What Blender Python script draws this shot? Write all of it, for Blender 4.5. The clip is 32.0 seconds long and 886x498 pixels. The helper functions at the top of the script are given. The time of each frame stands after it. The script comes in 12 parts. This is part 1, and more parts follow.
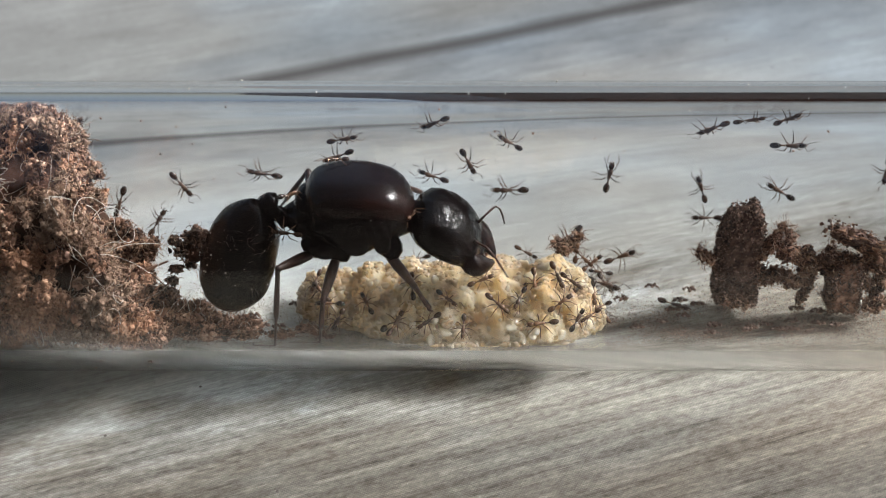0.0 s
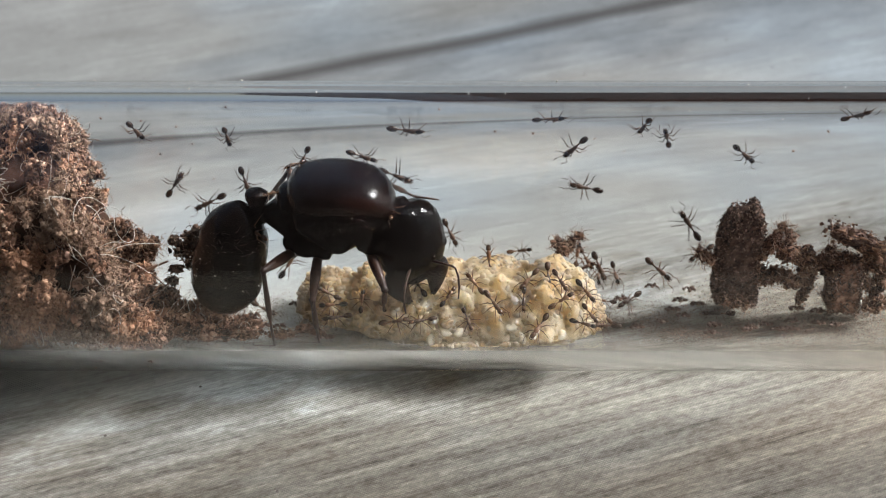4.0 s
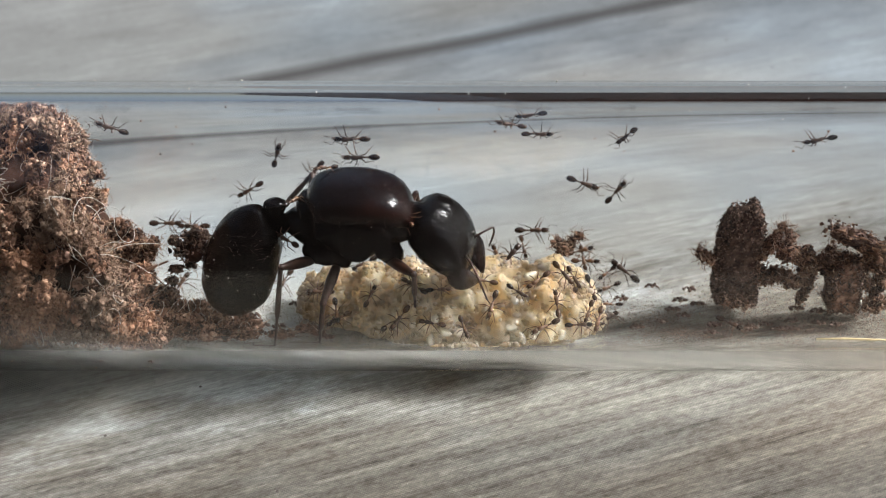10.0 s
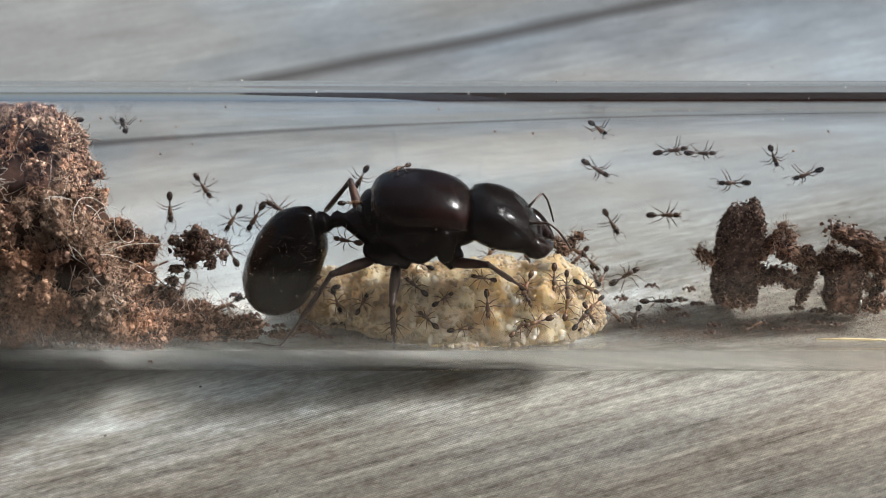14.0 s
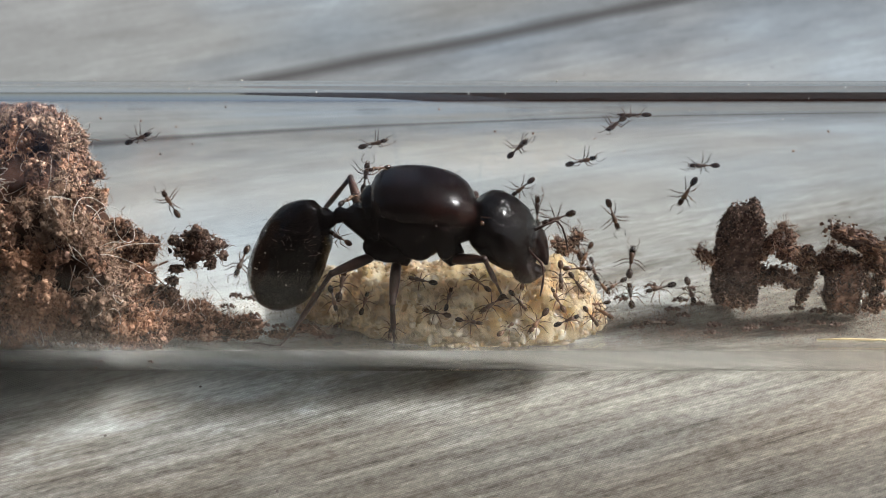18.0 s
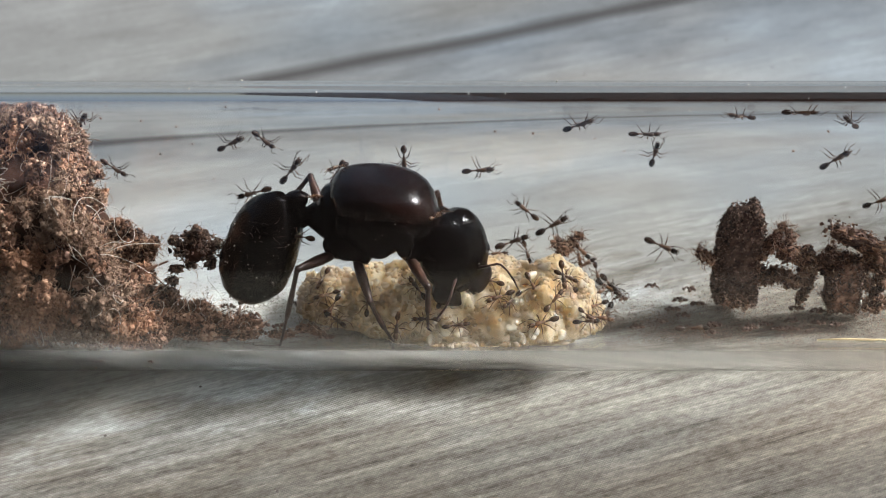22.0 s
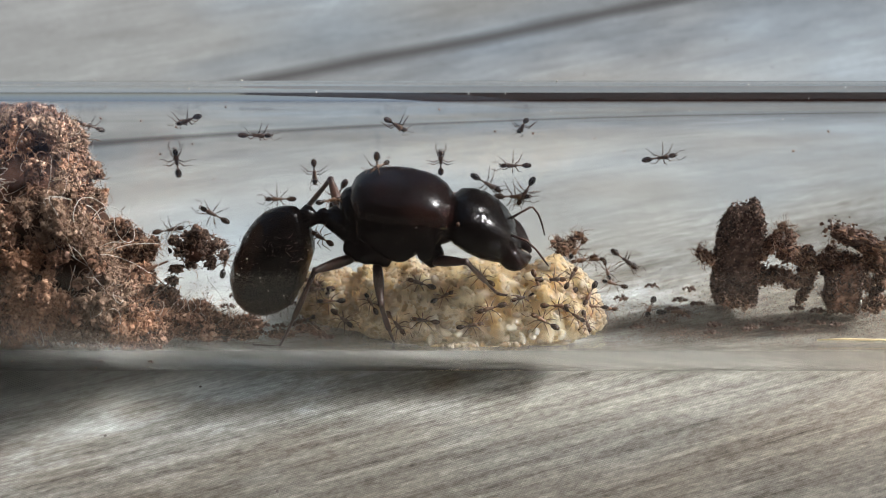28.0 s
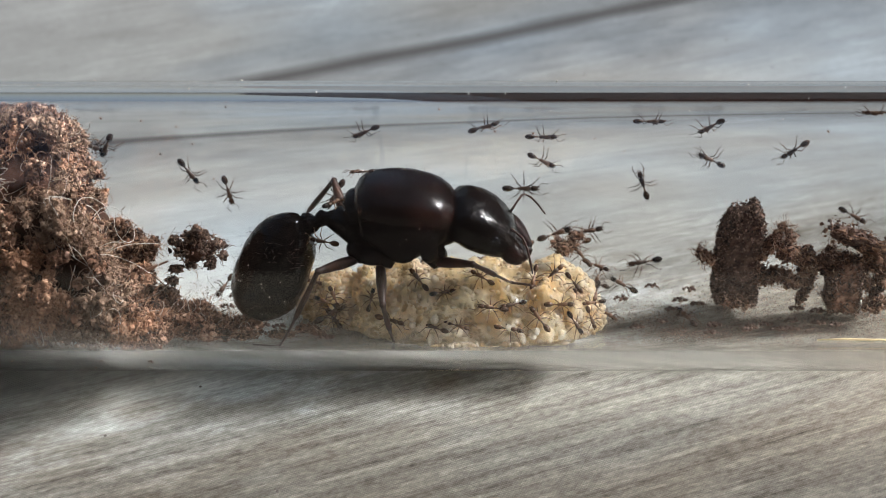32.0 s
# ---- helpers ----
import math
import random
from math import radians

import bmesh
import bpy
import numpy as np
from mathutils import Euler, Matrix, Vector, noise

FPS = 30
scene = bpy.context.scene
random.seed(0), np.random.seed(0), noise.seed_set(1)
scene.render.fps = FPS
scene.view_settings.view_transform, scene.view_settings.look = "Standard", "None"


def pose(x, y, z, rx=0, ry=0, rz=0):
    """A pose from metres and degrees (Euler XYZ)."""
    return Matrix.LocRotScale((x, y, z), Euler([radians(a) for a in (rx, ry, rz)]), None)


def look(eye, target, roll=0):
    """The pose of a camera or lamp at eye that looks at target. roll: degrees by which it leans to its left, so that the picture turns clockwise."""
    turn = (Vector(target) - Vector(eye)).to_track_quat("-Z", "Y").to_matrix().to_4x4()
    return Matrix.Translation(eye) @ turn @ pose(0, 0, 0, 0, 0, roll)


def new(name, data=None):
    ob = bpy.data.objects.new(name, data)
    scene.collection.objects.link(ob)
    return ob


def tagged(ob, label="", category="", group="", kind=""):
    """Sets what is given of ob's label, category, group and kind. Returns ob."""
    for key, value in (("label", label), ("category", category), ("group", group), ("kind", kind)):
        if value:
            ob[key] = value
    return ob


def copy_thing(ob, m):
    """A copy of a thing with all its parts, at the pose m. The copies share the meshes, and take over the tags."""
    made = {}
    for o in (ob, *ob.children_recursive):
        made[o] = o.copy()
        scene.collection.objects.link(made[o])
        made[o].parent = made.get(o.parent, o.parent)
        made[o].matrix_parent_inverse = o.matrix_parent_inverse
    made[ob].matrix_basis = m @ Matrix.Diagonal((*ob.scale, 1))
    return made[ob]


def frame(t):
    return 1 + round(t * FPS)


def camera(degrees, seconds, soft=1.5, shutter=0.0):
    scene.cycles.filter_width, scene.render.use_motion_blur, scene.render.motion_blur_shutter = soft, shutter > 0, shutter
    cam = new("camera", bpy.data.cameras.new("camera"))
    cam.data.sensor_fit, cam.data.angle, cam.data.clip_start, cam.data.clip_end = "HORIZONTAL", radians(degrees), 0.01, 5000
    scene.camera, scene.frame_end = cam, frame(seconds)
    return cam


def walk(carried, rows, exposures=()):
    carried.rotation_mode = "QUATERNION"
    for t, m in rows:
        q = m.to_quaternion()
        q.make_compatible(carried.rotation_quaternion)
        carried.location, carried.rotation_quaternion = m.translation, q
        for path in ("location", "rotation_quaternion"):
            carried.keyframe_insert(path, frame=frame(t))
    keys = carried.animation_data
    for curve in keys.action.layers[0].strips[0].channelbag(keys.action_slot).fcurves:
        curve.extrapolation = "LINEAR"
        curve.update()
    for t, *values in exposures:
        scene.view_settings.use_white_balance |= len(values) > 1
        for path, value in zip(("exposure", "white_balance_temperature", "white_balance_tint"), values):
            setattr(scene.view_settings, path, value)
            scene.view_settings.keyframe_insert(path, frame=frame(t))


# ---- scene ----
# ---- camera: it stands still, a hand's width from a glass tube on a cloth ----
cam = camera(34, 32.0, soft=1.0, shutter=0.5)
eye = Vector((0.0, -0.06366, 0.05685))
aim = Vector((0.0, -0.00078, 0.00700))
walk(cam, [(0.0, look(eye, aim)), (32.0, look(eye, aim))])
cam.data.dof.use_dof = True
cam.data.dof.focus_distance = 0.0785
cam.data.dof.aperture_fstop = 64.0

# ---- daylight from behind the tube ----
world = bpy.data.worlds.new("sky")
scene.world = world
world.use_nodes = True
wn = world.node_tree
sky = wn.nodes.new("ShaderNodeTexSky")
sky.sky_type = "NISHITA"
sky.sun_disc = False
sky.sun_elevation = radians(42)
sky.sun_rotation = radians(70)
sky.dust_density = 2.0
sky.ozone_density = 0.6
haze = wn.nodes.new("ShaderNodeHueSaturation")
haze.inputs["Saturation"].default_value = 0.75
wn.links.new(sky.outputs[0], haze.inputs["Color"])
wn.links.new(haze.outputs[0], wn.nodes["Background"].inputs[0])
wn.nodes["Background"].inputs[1].default_value = 0.055
sun_data = bpy.data.lights.new("sun", "SUN")
sun_data.energy, sun_data.angle, sun_data.color = 3.9, radians(11), (0.97, 0.98, 1.0)
sun = new("sun", sun_data)
sun.matrix_world = look((0.685, 0.25, 0.685), (0, 0, 0))
scene.view_settings.exposure = 0.33

# ---- materials ----
MM = 0.001


def material(name, rough=0.5, spec=0.5):
    m = bpy.data.materials.new(name)
    m.use_nodes = True
    b = m.node_tree.nodes["Principled BSDF"]
    b.inputs["Roughness"].default_value = rough
    b.inputs["Specular IOR Level"].default_value = spec
    return m, m.node_tree, b


def node(nt, kind, **values):
    n = nt.nodes.new(kind)
    for key, value in values.items():
        n.inputs[key].default_value = value
    return n


def ramp(nt, source, stops):
    r = nt.nodes.new("ShaderNodeValToRGB")
    el = r.color_ramp.elements
    while len(el) < len(stops):
        el.new(0.5)
    for e, (p, c) in zip(el, stops):
        e.position, e.color = p, (*c, 1)
    nt.links.new(source, r.inputs[0])
    return r


def mottled(name, scale, stops, rough, spec=0.5, bump=0.0, bump_scale=None, per="", share=0.6, clear=0.0, depth=0.00005, soft=0.0, watery=0.0):
    """A material of several tones that vary in blotches, from piece to piece and in fine relief."""
    m, nt, b = material(name, rough, spec)
    tex = nt.nodes.new("ShaderNodeTexCoord")
    n1 = node(nt, "ShaderNodeTexNoise", Scale=scale, Detail=4.0, Roughness=0.6)
    nt.links.new(tex.outputs["Object"], n1.inputs["Vector"])
    source = n1.outputs["Fac"]
    if per:
        g = nt.nodes.new("ShaderNodeNewGeometry" if per == "island" else "ShaderNodeObjectInfo")
        mix = nt.nodes.new("ShaderNodeMix")
        mix.inputs[0].default_value = share
        nt.links.new(source, mix.inputs[2])
        nt.links.new(g.outputs["Random Per Island" if per == "island" else "Random"], mix.inputs[3])
        source = mix.outputs[0]
    r = ramp(nt, source, stops)
    nt.links.new(r.outputs[0], b.inputs["Base Color"])
    if bump:
        n2 = node(nt, "ShaderNodeTexNoise", Scale=bump_scale or scale * 5, Detail=3.0)
        nt.links.new(tex.outputs["Object"], n2.inputs["Vector"])
        bp = node(nt, "ShaderNodeBump", Strength=bump, Distance=depth)
        nt.links.new(n2.outputs["Fac"], bp.inputs["Height"])
        nt.links.new(bp.outputs[0], b.inputs["Normal"])
    if soft:
        b.inputs["Subsurface Weight"].default_value = soft
        b.inputs["Subsurface Radius"].default_value = (1.0, 0.88, 0.68)
        b.inputs["Subsurface Scale"].default_value = 0.0022
    if watery:
        b.inputs["Transmission Weight"].default_value = watery
        b.inputs["IOR"].default_value = 1.36
    if clear:
        # soft bodies let light through
        tl = nt.nodes.new("ShaderNodeBsdfTranslucent")
        nt.links.new(r.outputs[0], tl.inputs["Color"])
        both = nt.nodes.new("ShaderNodeMixShader")
        both.inputs[0].default_value = clear
        nt.links.new(b.outputs[0], both.inputs[1])
        nt.links.new(tl.outputs[0], both.inputs[2])
        nt.links.new(both.outputs[0], nt.nodes["Material Output"].inputs["Surface"])
    return m


def cloth_material():
    """Printed tablecloth: grey weathered planks with long streaks, over a fine weave."""
    m, nt, b = material("printed_cloth", 0.85, 0.2)
    link = nt.links.new
    tex = nt.nodes.new("ShaderNodeTexCoord")
    turn = node(nt, "ShaderNodeMapping", Rotation=(0, 0, radians(-20.2)))
    turn.vector_type = "POINT"
    link(tex.outputs["Object"], turn.inputs["Vector"])

    def streaks(sx, sy, detail, rough, shift=0.0):
        mp = node(nt, "ShaderNodeMapping", Scale=(sx, sy, 1), Location=(shift, shift, 0))
        link(turn.outputs[0], mp.inputs["Vector"])
        n = node(nt, "ShaderNodeTexNoise", Scale=1.0, Detail=detail, Roughness=rough)
        link(mp.outputs[0], n.inputs["Vector"])
        return n.outputs["Fac"]

    def math(op, a, c, clamp=False):
        n = nt.nodes.new("ShaderNodeMath")
        n.operation, n.use_clamp = op, clamp
        for i, v in enumerate((a, c)):
            if isinstance(v, (int, float)):
                n.inputs[i].default_value = v
            else:
                link(v, n.inputs[i])
        return n.outputs[0]

    broad = streaks(16, 200, 3, 0.55)
    middle = streaks(120, 1300, 5, 0.7, 3.1)
    fine = streaks(700, 5600, 4, 0.8, 7.7)
    grain = streaks(1500, 3400, 3, 0.75, 41.0)
    patch = streaks(130, 330, 5, 0.65, 11.0)
    fleck = streaks(48, 2300, 3, 0.6, 15.3)
    total = math("ADD", math("MULTIPLY", broad, 0.12), math("ADD", math("MULTIPLY", middle, 0.27), math("ADD", math("ADD", math("MULTIPLY", fine, 0.18), math("MULTIPLY", grain, 0.27)), math("ADD", math("MULTIPLY", patch, 0.18), math("MULTIPLY", math("SUBTRACT", math("GREATER_THAN", fleck, 0.585), math("LESS_THAN", fleck, 0.415)), 0.035)))))
    sep0 = nt.nodes.new("ShaderNodeSeparateXYZ")
    link(turn.outputs[0], sep0.inputs[0])
    calm = math("MULTIPLY", math("DIVIDE", math("ADD", sep0.outputs[1], 0.004), 0.013, True), 0.72)
    total = math("ADD", math("MULTIPLY", total, math("SUBTRACT", 1.0, calm)), math("MULTIPLY", calm, math("ADD", 0.53, math("MULTIPLY", math("SUBTRACT", streaks(75, 150, 5, 0.65, 31.0), 0.5), 0.24))))
    tone = ramp(nt, total, [(0.385, (0.11, 0.10, 0.09)), (0.457, (0.25, 0.24, 0.225)), (0.53, (0.40, 0.395, 0.38)), (0.608, (0.62, 0.62, 0.595))])
    # warm and cool patches of the print
    hue = node(nt, "ShaderNodeMix")
    hue.data_type, hue.blend_type = "RGBA", "MULTIPLY"
    hue.inputs[0].default_value = 1.0
    tint = ramp(nt, streaks(30, 60, 2, 0.5, 21.0), [(0.4, (1.0, 0.96, 0.88)), (0.6, (0.9, 0.97, 1.0))])
    link(tone.outputs[0], hue.inputs[6])
    link(tint.outputs[0], hue.inputs[7])
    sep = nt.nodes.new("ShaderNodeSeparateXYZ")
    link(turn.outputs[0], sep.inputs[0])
    # shade before the tube and brightness behind it, put into the print's colour
    shaded = nt.nodes.new("ShaderNodeMix")
    shaded.data_type, shaded.blend_type = "RGBA", "MULTIPLY"
    shaded.inputs[0].default_value = 1.0
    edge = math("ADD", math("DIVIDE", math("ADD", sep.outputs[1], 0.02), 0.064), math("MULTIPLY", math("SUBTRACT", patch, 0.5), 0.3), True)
    shade_ramp = ramp(nt, edge, [(0.0, (0.485, 0.432, 0.376)), (0.10, (0.465, 0.41, 0.353)), (0.20, (0.48, 0.422, 0.362)), (0.275, (0.61, 0.565, 0.515)), (0.36, (1.08, 1.12, 1.15)), (0.60, (1.13, 1.18, 1.24)), (0.70, (0.88, 0.93, 1.0)), (0.77, (0.62, 0.66, 0.72)), (0.88, (0.74, 0.79, 0.85)), (1.0, (0.80, 0.85, 0.92))])
    link(hue.outputs[2], shaded.inputs[6])
    link(shade_ramp.outputs[0], shaded.inputs[7])
    # tone gradient along x, tuned by eye: about a tenth darker at one end
    tone_along = nt.nodes.new("ShaderNodeMix")
    tone_along.data_type, tone_along.blend_type = "RGBA", "MULTIPLY"
    tone_along.inputs[0].default_value = 1.0
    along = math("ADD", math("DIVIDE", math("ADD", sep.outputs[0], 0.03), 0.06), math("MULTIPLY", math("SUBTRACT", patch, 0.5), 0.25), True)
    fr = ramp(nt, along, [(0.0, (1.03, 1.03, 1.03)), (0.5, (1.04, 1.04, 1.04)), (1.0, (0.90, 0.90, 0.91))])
    link(shaded.outputs[2], tone_along.inputs[6])
    link(fr.outputs[0], tone_along.inputs[7])
    # the dark gap between two printed planks
    wob = math("MULTIPLY", math("SUBTRACT", streaks(45, 45, 2, 0.5, 5.0), 0.5), 0.0012)
    off = math("ABSOLUTE", math("ADD", math("SUBTRACT", sep.outputs[1], 0.0313), wob), 0)
    gap = math("SUBTRACT", 1.0, math("DIVIDE", off, 0.0012), True)
    dark = node(nt, "ShaderNodeMix")
    dark.data_type = "RGBA"
    link(math("MULTIPLY", math("POWER", gap, 0.6), 0.95), dark.inputs[0])
    link(tone_along.outputs[2], dark.inputs[6])
    dark.inputs[7].default_value = (0.075, 0.07, 0.068, 1)
    # specks of dirt
    sp = node(nt, "ShaderNodeTexVoronoi", Scale=420.0)
    link(turn.outputs[0], sp.inputs["Vector"])
    spk = nt.nodes.new("ShaderNodeMix")
    spk.data_type = "RGBA"
    link(math("LESS_THAN", sp.outputs["Distance"], 0.035), spk.inputs[0])
    link(dark.outputs[2], spk.inputs[6])
    spk.inputs[7].default_value = (0.10, 0.085, 0.075, 1)
    # threads of the weave
    wv = []
    for axis in (28, 118):
        mp = node(nt, "ShaderNodeMapping", Rotation=(0, 0, radians(axis)))
        link(tex.outputs["Object"], mp.inputs["Vector"])
        w = node(nt, "ShaderNodeTexWave", Scale=2250.0, Distortion=1.6)
        w.inputs["Detail Scale"].default_value = 0.3
        link(mp.outputs[0], w.inputs["Vector"])
        wv.append(w.outputs["Fac"])
    weave = math("MULTIPLY", wv[0], wv[1])
    thread = nt.nodes.new("ShaderNodeMix")
    thread.data_type, thread.blend_type = "RGBA", "MULTIPLY"
    thread.inputs[0].default_value = 0.3
    link(spk.outputs[2], thread.inputs[6])
    tr = ramp(nt, weave, [(0.0, (0.62, 0.62, 0.62)), (0.6, (1.12, 1.12, 1.12))])
    link(tr.outputs[0], thread.inputs[7])
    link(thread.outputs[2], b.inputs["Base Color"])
    bp = node(nt, "ShaderNodeBump", Strength=0.5, Distance=0.00004)
    link(math("ADD", weave, math("MULTIPLY", fine, 0.7)), bp.inputs["Height"])
    link(bp.outputs[0], b.inputs["Normal"])
    return m


def glass_material():
    m = bpy.data.materials.new("clear_glass")
    m.use_nodes = True
    nt = m.node_tree
    g = node(nt, "ShaderNodeBsdfGlass", Roughness=0.0, IOR=1.49)
    g.inputs["Color"].default_value = (0.997, 1.0, 0.998, 1)
    nt.links.new(g.outputs[0], nt.nodes["Material Output"].inputs["Surface"])
    return m


CLOTH = cloth_material()
GLASS = glass_material()
CHITIN = mottled("black_chitin", 260, [(0.35, (0.0012, 0.001, 0.001)), (0.55, (0.004, 0.0022, 0.002)), (0.7, (0.008, 0.0036, 0.0028))], 0.15, 0.26, 0.6, 1500, depth=0.00008)
GASTER = mottled("black_abdomen_chitin", 200, [(0.35, (0.001, 0.001, 0.001)), (0.55, (0.002, 0.0016, 0.0015)), (0.72, (0.006, 0.0034, 0.0027))], 0.12, 0.32, 0.9, 1100, depth=0.00014)
RED_CHITIN = mottled("red_brown_chitin", 170, [(0.36, (0.0014, 0.001, 0.001)), (0.5, (0.005, 0.002, 0.0017)), (0.66, (0.018, 0.006, 0.0042))], 0.17, 0.30, 0.5, 1500)
HEAD = mottled("sculpted_black_chitin", 380, [(0.35, (0.0012, 0.001, 0.001)), (0.65, (0.005, 0.003, 0.0026))], 0.14, 0.34, 1.0, 1050, depth=0.00018)
AMBER_DARK = mottled("dark_amber_chitin", 900, [(0.2, (0.018, 0.010, 0.007)), (0.7, (0.075, 0.036, 0.018))], 0.25, 0.5, per="object")
AMBER = mottled("amber_chitin", 900, [(0.2, (0.045, 0.022, 0.010)), (0.8, (0.15, 0.068, 0.028))], 0.35, 0.5, per="object")
LEG = mottled("brown_leg_chitin", 900, [(0.35, (0.018, 0.009, 0.0065)), (0.65, (0.060, 0.026, 0.016))], 0.4, 0.4)
WORKER_DARK = mottled("dark_worker_chitin", 900, [(0.2, (0.014, 0.010, 0.008)), (0.7, (0.052, 0.029, 0.019))], 0.17, 0.55, per="object", clear=0.1)
WORKER_BROWN = mottled("brown_worker_chitin", 900, [(0.2, (0.030, 0.018, 0.012)), (0.8, (0.13, 0.063, 0.032))], 0.35, 0.5, per="object", clear=0.25)
MANDIBLE = mottled("dark_mandible_chitin", 700, [(0.3, (0.004, 0.003, 0.0025)), (0.7, (0.014, 0.006, 0.0045))], 0.1, 0.55)
EYE = mottled("black_eye", 2000, [(0.3, (0.004, 0.004, 0.005)), (0.7, (0.012, 0.012, 0.014))], 0.1, 0.6)
SOIL = mottled("brown_peat", 330, [(0.22, (0.0202, 0.0112, 0.0078)), (0.40, (0.0952, 0.047, 0.028)), (0.54, (0.2576, 0.1344, 0.0818)), (0.67, (0.4032, 0.2464, 0.168)), (0.85, (0.5152, 0.4032, 0.3136))], 0.75, 0.35, 0.8, 9000, "island", 0.4)
SOIL_TAN = mottled("tan_peat", 700, [(0.2, (0.045, 0.025, 0.016)), (0.45, (0.165, 0.098, 0.062)), (0.65, (0.29, 0.19, 0.13)), (0.9, (0.45, 0.36, 0.28))], 0.75, 0.35, 0.8, 9000, "island", 0.35)
SOIL_RED = mottled("orange_peat", 700, [(0.2, (0.066, 0.0308, 0.0165)), (0.45, (0.275, 0.1375, 0.077)), (0.65, (0.462, 0.264, 0.165)), (0.9, (0.55, 0.396, 0.286))], 0.75, 0.35, 0.8, 9000, "island", 0.35)
CORE = mottled("peat_gap_shade", 500, [(0.3, (0.020, 0.010, 0.006)), (0.7, (0.07, 0.03, 0.017))], 0.85, 0.2, 1.0, 3000)
FIBRE = mottled("coir_fibre", 330, [(0.2, (0.05, 0.024, 0.014)), (0.5, (0.20, 0.10, 0.058)), (0.72, (0.34, 0.22, 0.15)), (0.92, (0.60, 0.52, 0.44))], 0.6, 0.4, per="island")
FIBRE_RED = mottled("red_bark_fibre", 500, [(0.2, (0.022, 0.011, 0.007)), (0.45, (0.085, 0.040, 0.022)), (0.7, (0.21, 0.105, 0.055)), (0.92, (0.40, 0.25, 0.15))], 0.7, 0.35, per="island")
DUST = mottled("bark_dust", 700, [(0.2, (0.03, 0.019, 0.014)), (0.55, (0.10, 0.06, 0.043)), (0.9, (0.28, 0.18, 0.135))], 0.8, 0.3, per="island")
LUMP = mottled("dark_red_peat", 420, [(0.25, (0.016, 0.009, 0.006)), (0.42, (0.060, 0.030, 0.018)), (0.56, (0.15, 0.076, 0.044)), (0.72, (0.28, 0.16, 0.10))], 0.75, 0.35, 0.8, 9000, "island", 0.35)
RED_BARK = mottled("reddish_bark", 1500, [(0.3, (0.055, 0.028, 0.018)), (0.5, (0.17, 0.090, 0.058)), (0.64, (0.29, 0.17, 0.115)), (0.8, (0.42, 0.28, 0.19))], 0.85, 0.2, 1.0, 4500, depth=0.0001)
BARK = mottled("dark_bark", 1500, [(0.3, (0.030, 0.018, 0.014)), (0.5, (0.085, 0.050, 0.037)), (0.64, (0.15, 0.092, 0.068)), (0.8, (0.26, 0.17, 0.12))], 0.85, 0.2, 1.0, 4500, depth=0.0001)
EGG = mottled("cream_egg", 520, [(0.26, (0.68, 0.45, 0.21)), (0.40, (0.77, 0.60, 0.36)), (0.55, (0.83, 0.71, 0.50)), (0.74, (0.87, 0.80, 0.65))], 0.12, 0.5, 0.25, 3000, per="island", depth=0.00006, clear=0.45, share=0.12, soft=1.0, watery=0.35)
EGG_MASS = mottled("packed_egg", 430, [(0.28, (0.64, 0.40, 0.17)), (0.40, (0.74, 0.56, 0.33)), (0.55, (0.82, 0.70, 0.485)), (0.74, (0.86, 0.79, 0.64))], 0.13, 0.5, 0.9, 2500, depth=0.00014, clear=0.6, soft=1.0)
LARVA = mottled("white_larva", 600, [(0.2, (0.78, 0.65, 0.43)), (0.8, (0.85, 0.77, 0.60))], 0.25, 0.5, per="object", clear=0.4, soft=0.9)
BLOCKER_DARK = mottled("dark_blocker_board", 4, [(0.3, (0.026, 0.019, 0.016)), (0.7, (0.05, 0.034, 0.027))], 0.8, 0.2, 0.4, 60)
BAND_BROWN = mottled("brown_band_board", 5, [(0.3, (0.10, 0.036, 0.023)), (0.7, (0.21, 0.085, 0.054))], 0.7, 0.3, 0.4, 60)
LINT = mottled("pale_lint", 900, [(0.3, (0.38, 0.34, 0.29)), (0.7, (0.66, 0.62, 0.57))], 0.8, 0.2)
STRAW = mottled("pale_straw", 900, [(0.3, (0.40, 0.28, 0.12)), (0.7, (0.66, 0.52, 0.28))], 0.5, 0.4)


# ---- building helpers; lengths are given in millimetres ----
def part(name, bm, mat, parent=None, label="", smooth=True):
    """Links a bmesh, or vertices and faces, as one mesh under a thing."""
    me = bpy.data.meshes.new(name)
    if isinstance(bm, tuple):
        me.from_pydata([tuple(v) for v in np.asarray(bm[0]) * MM], [], [tuple(f) for f in bm[1]])
    else:
        for v in bm.verts:
            v.co *= MM
        bm.to_mesh(me)
        bm.free()
    me.materials.append(mat)
    me.polygons.foreach_set("use_smooth", [smooth] * len(me.polygons))
    me.update()
    ob = new(name, me)
    ob.parent = parent
    if label:
        ob["label"] = label
    return ob


def loft(rings, n=20, square=2.0):
    """A closed body through rings (x, y, z, half width in y, half height in z) along x."""
    bm = bmesh.new()
    loops = []
    for x, y, z, wy, hz in rings:
        loop = []
        for k in range(n):
            a = 2 * math.pi * k / n
            c, s = math.cos(a), math.sin(a)
            c = math.copysign(abs(c) ** (2 / square), c)
            s = math.copysign(abs(s) ** (2 / square), s)
            loop.append(bm.verts.new((x, y + wy * c, z + hz * s)))
        loops.append(loop)
    for a, b in zip(loops, loops[1:]):
        for k in range(n):
            bm.faces.new((a[k], a[(k + 1) % n], b[(k + 1) % n], b[k]))
    for loop in (loops[0], loops[-1]):
        bm.faces.new(loop)
    bmesh.ops.recalc_face_normals(bm, faces=bm.faces)
    return bm


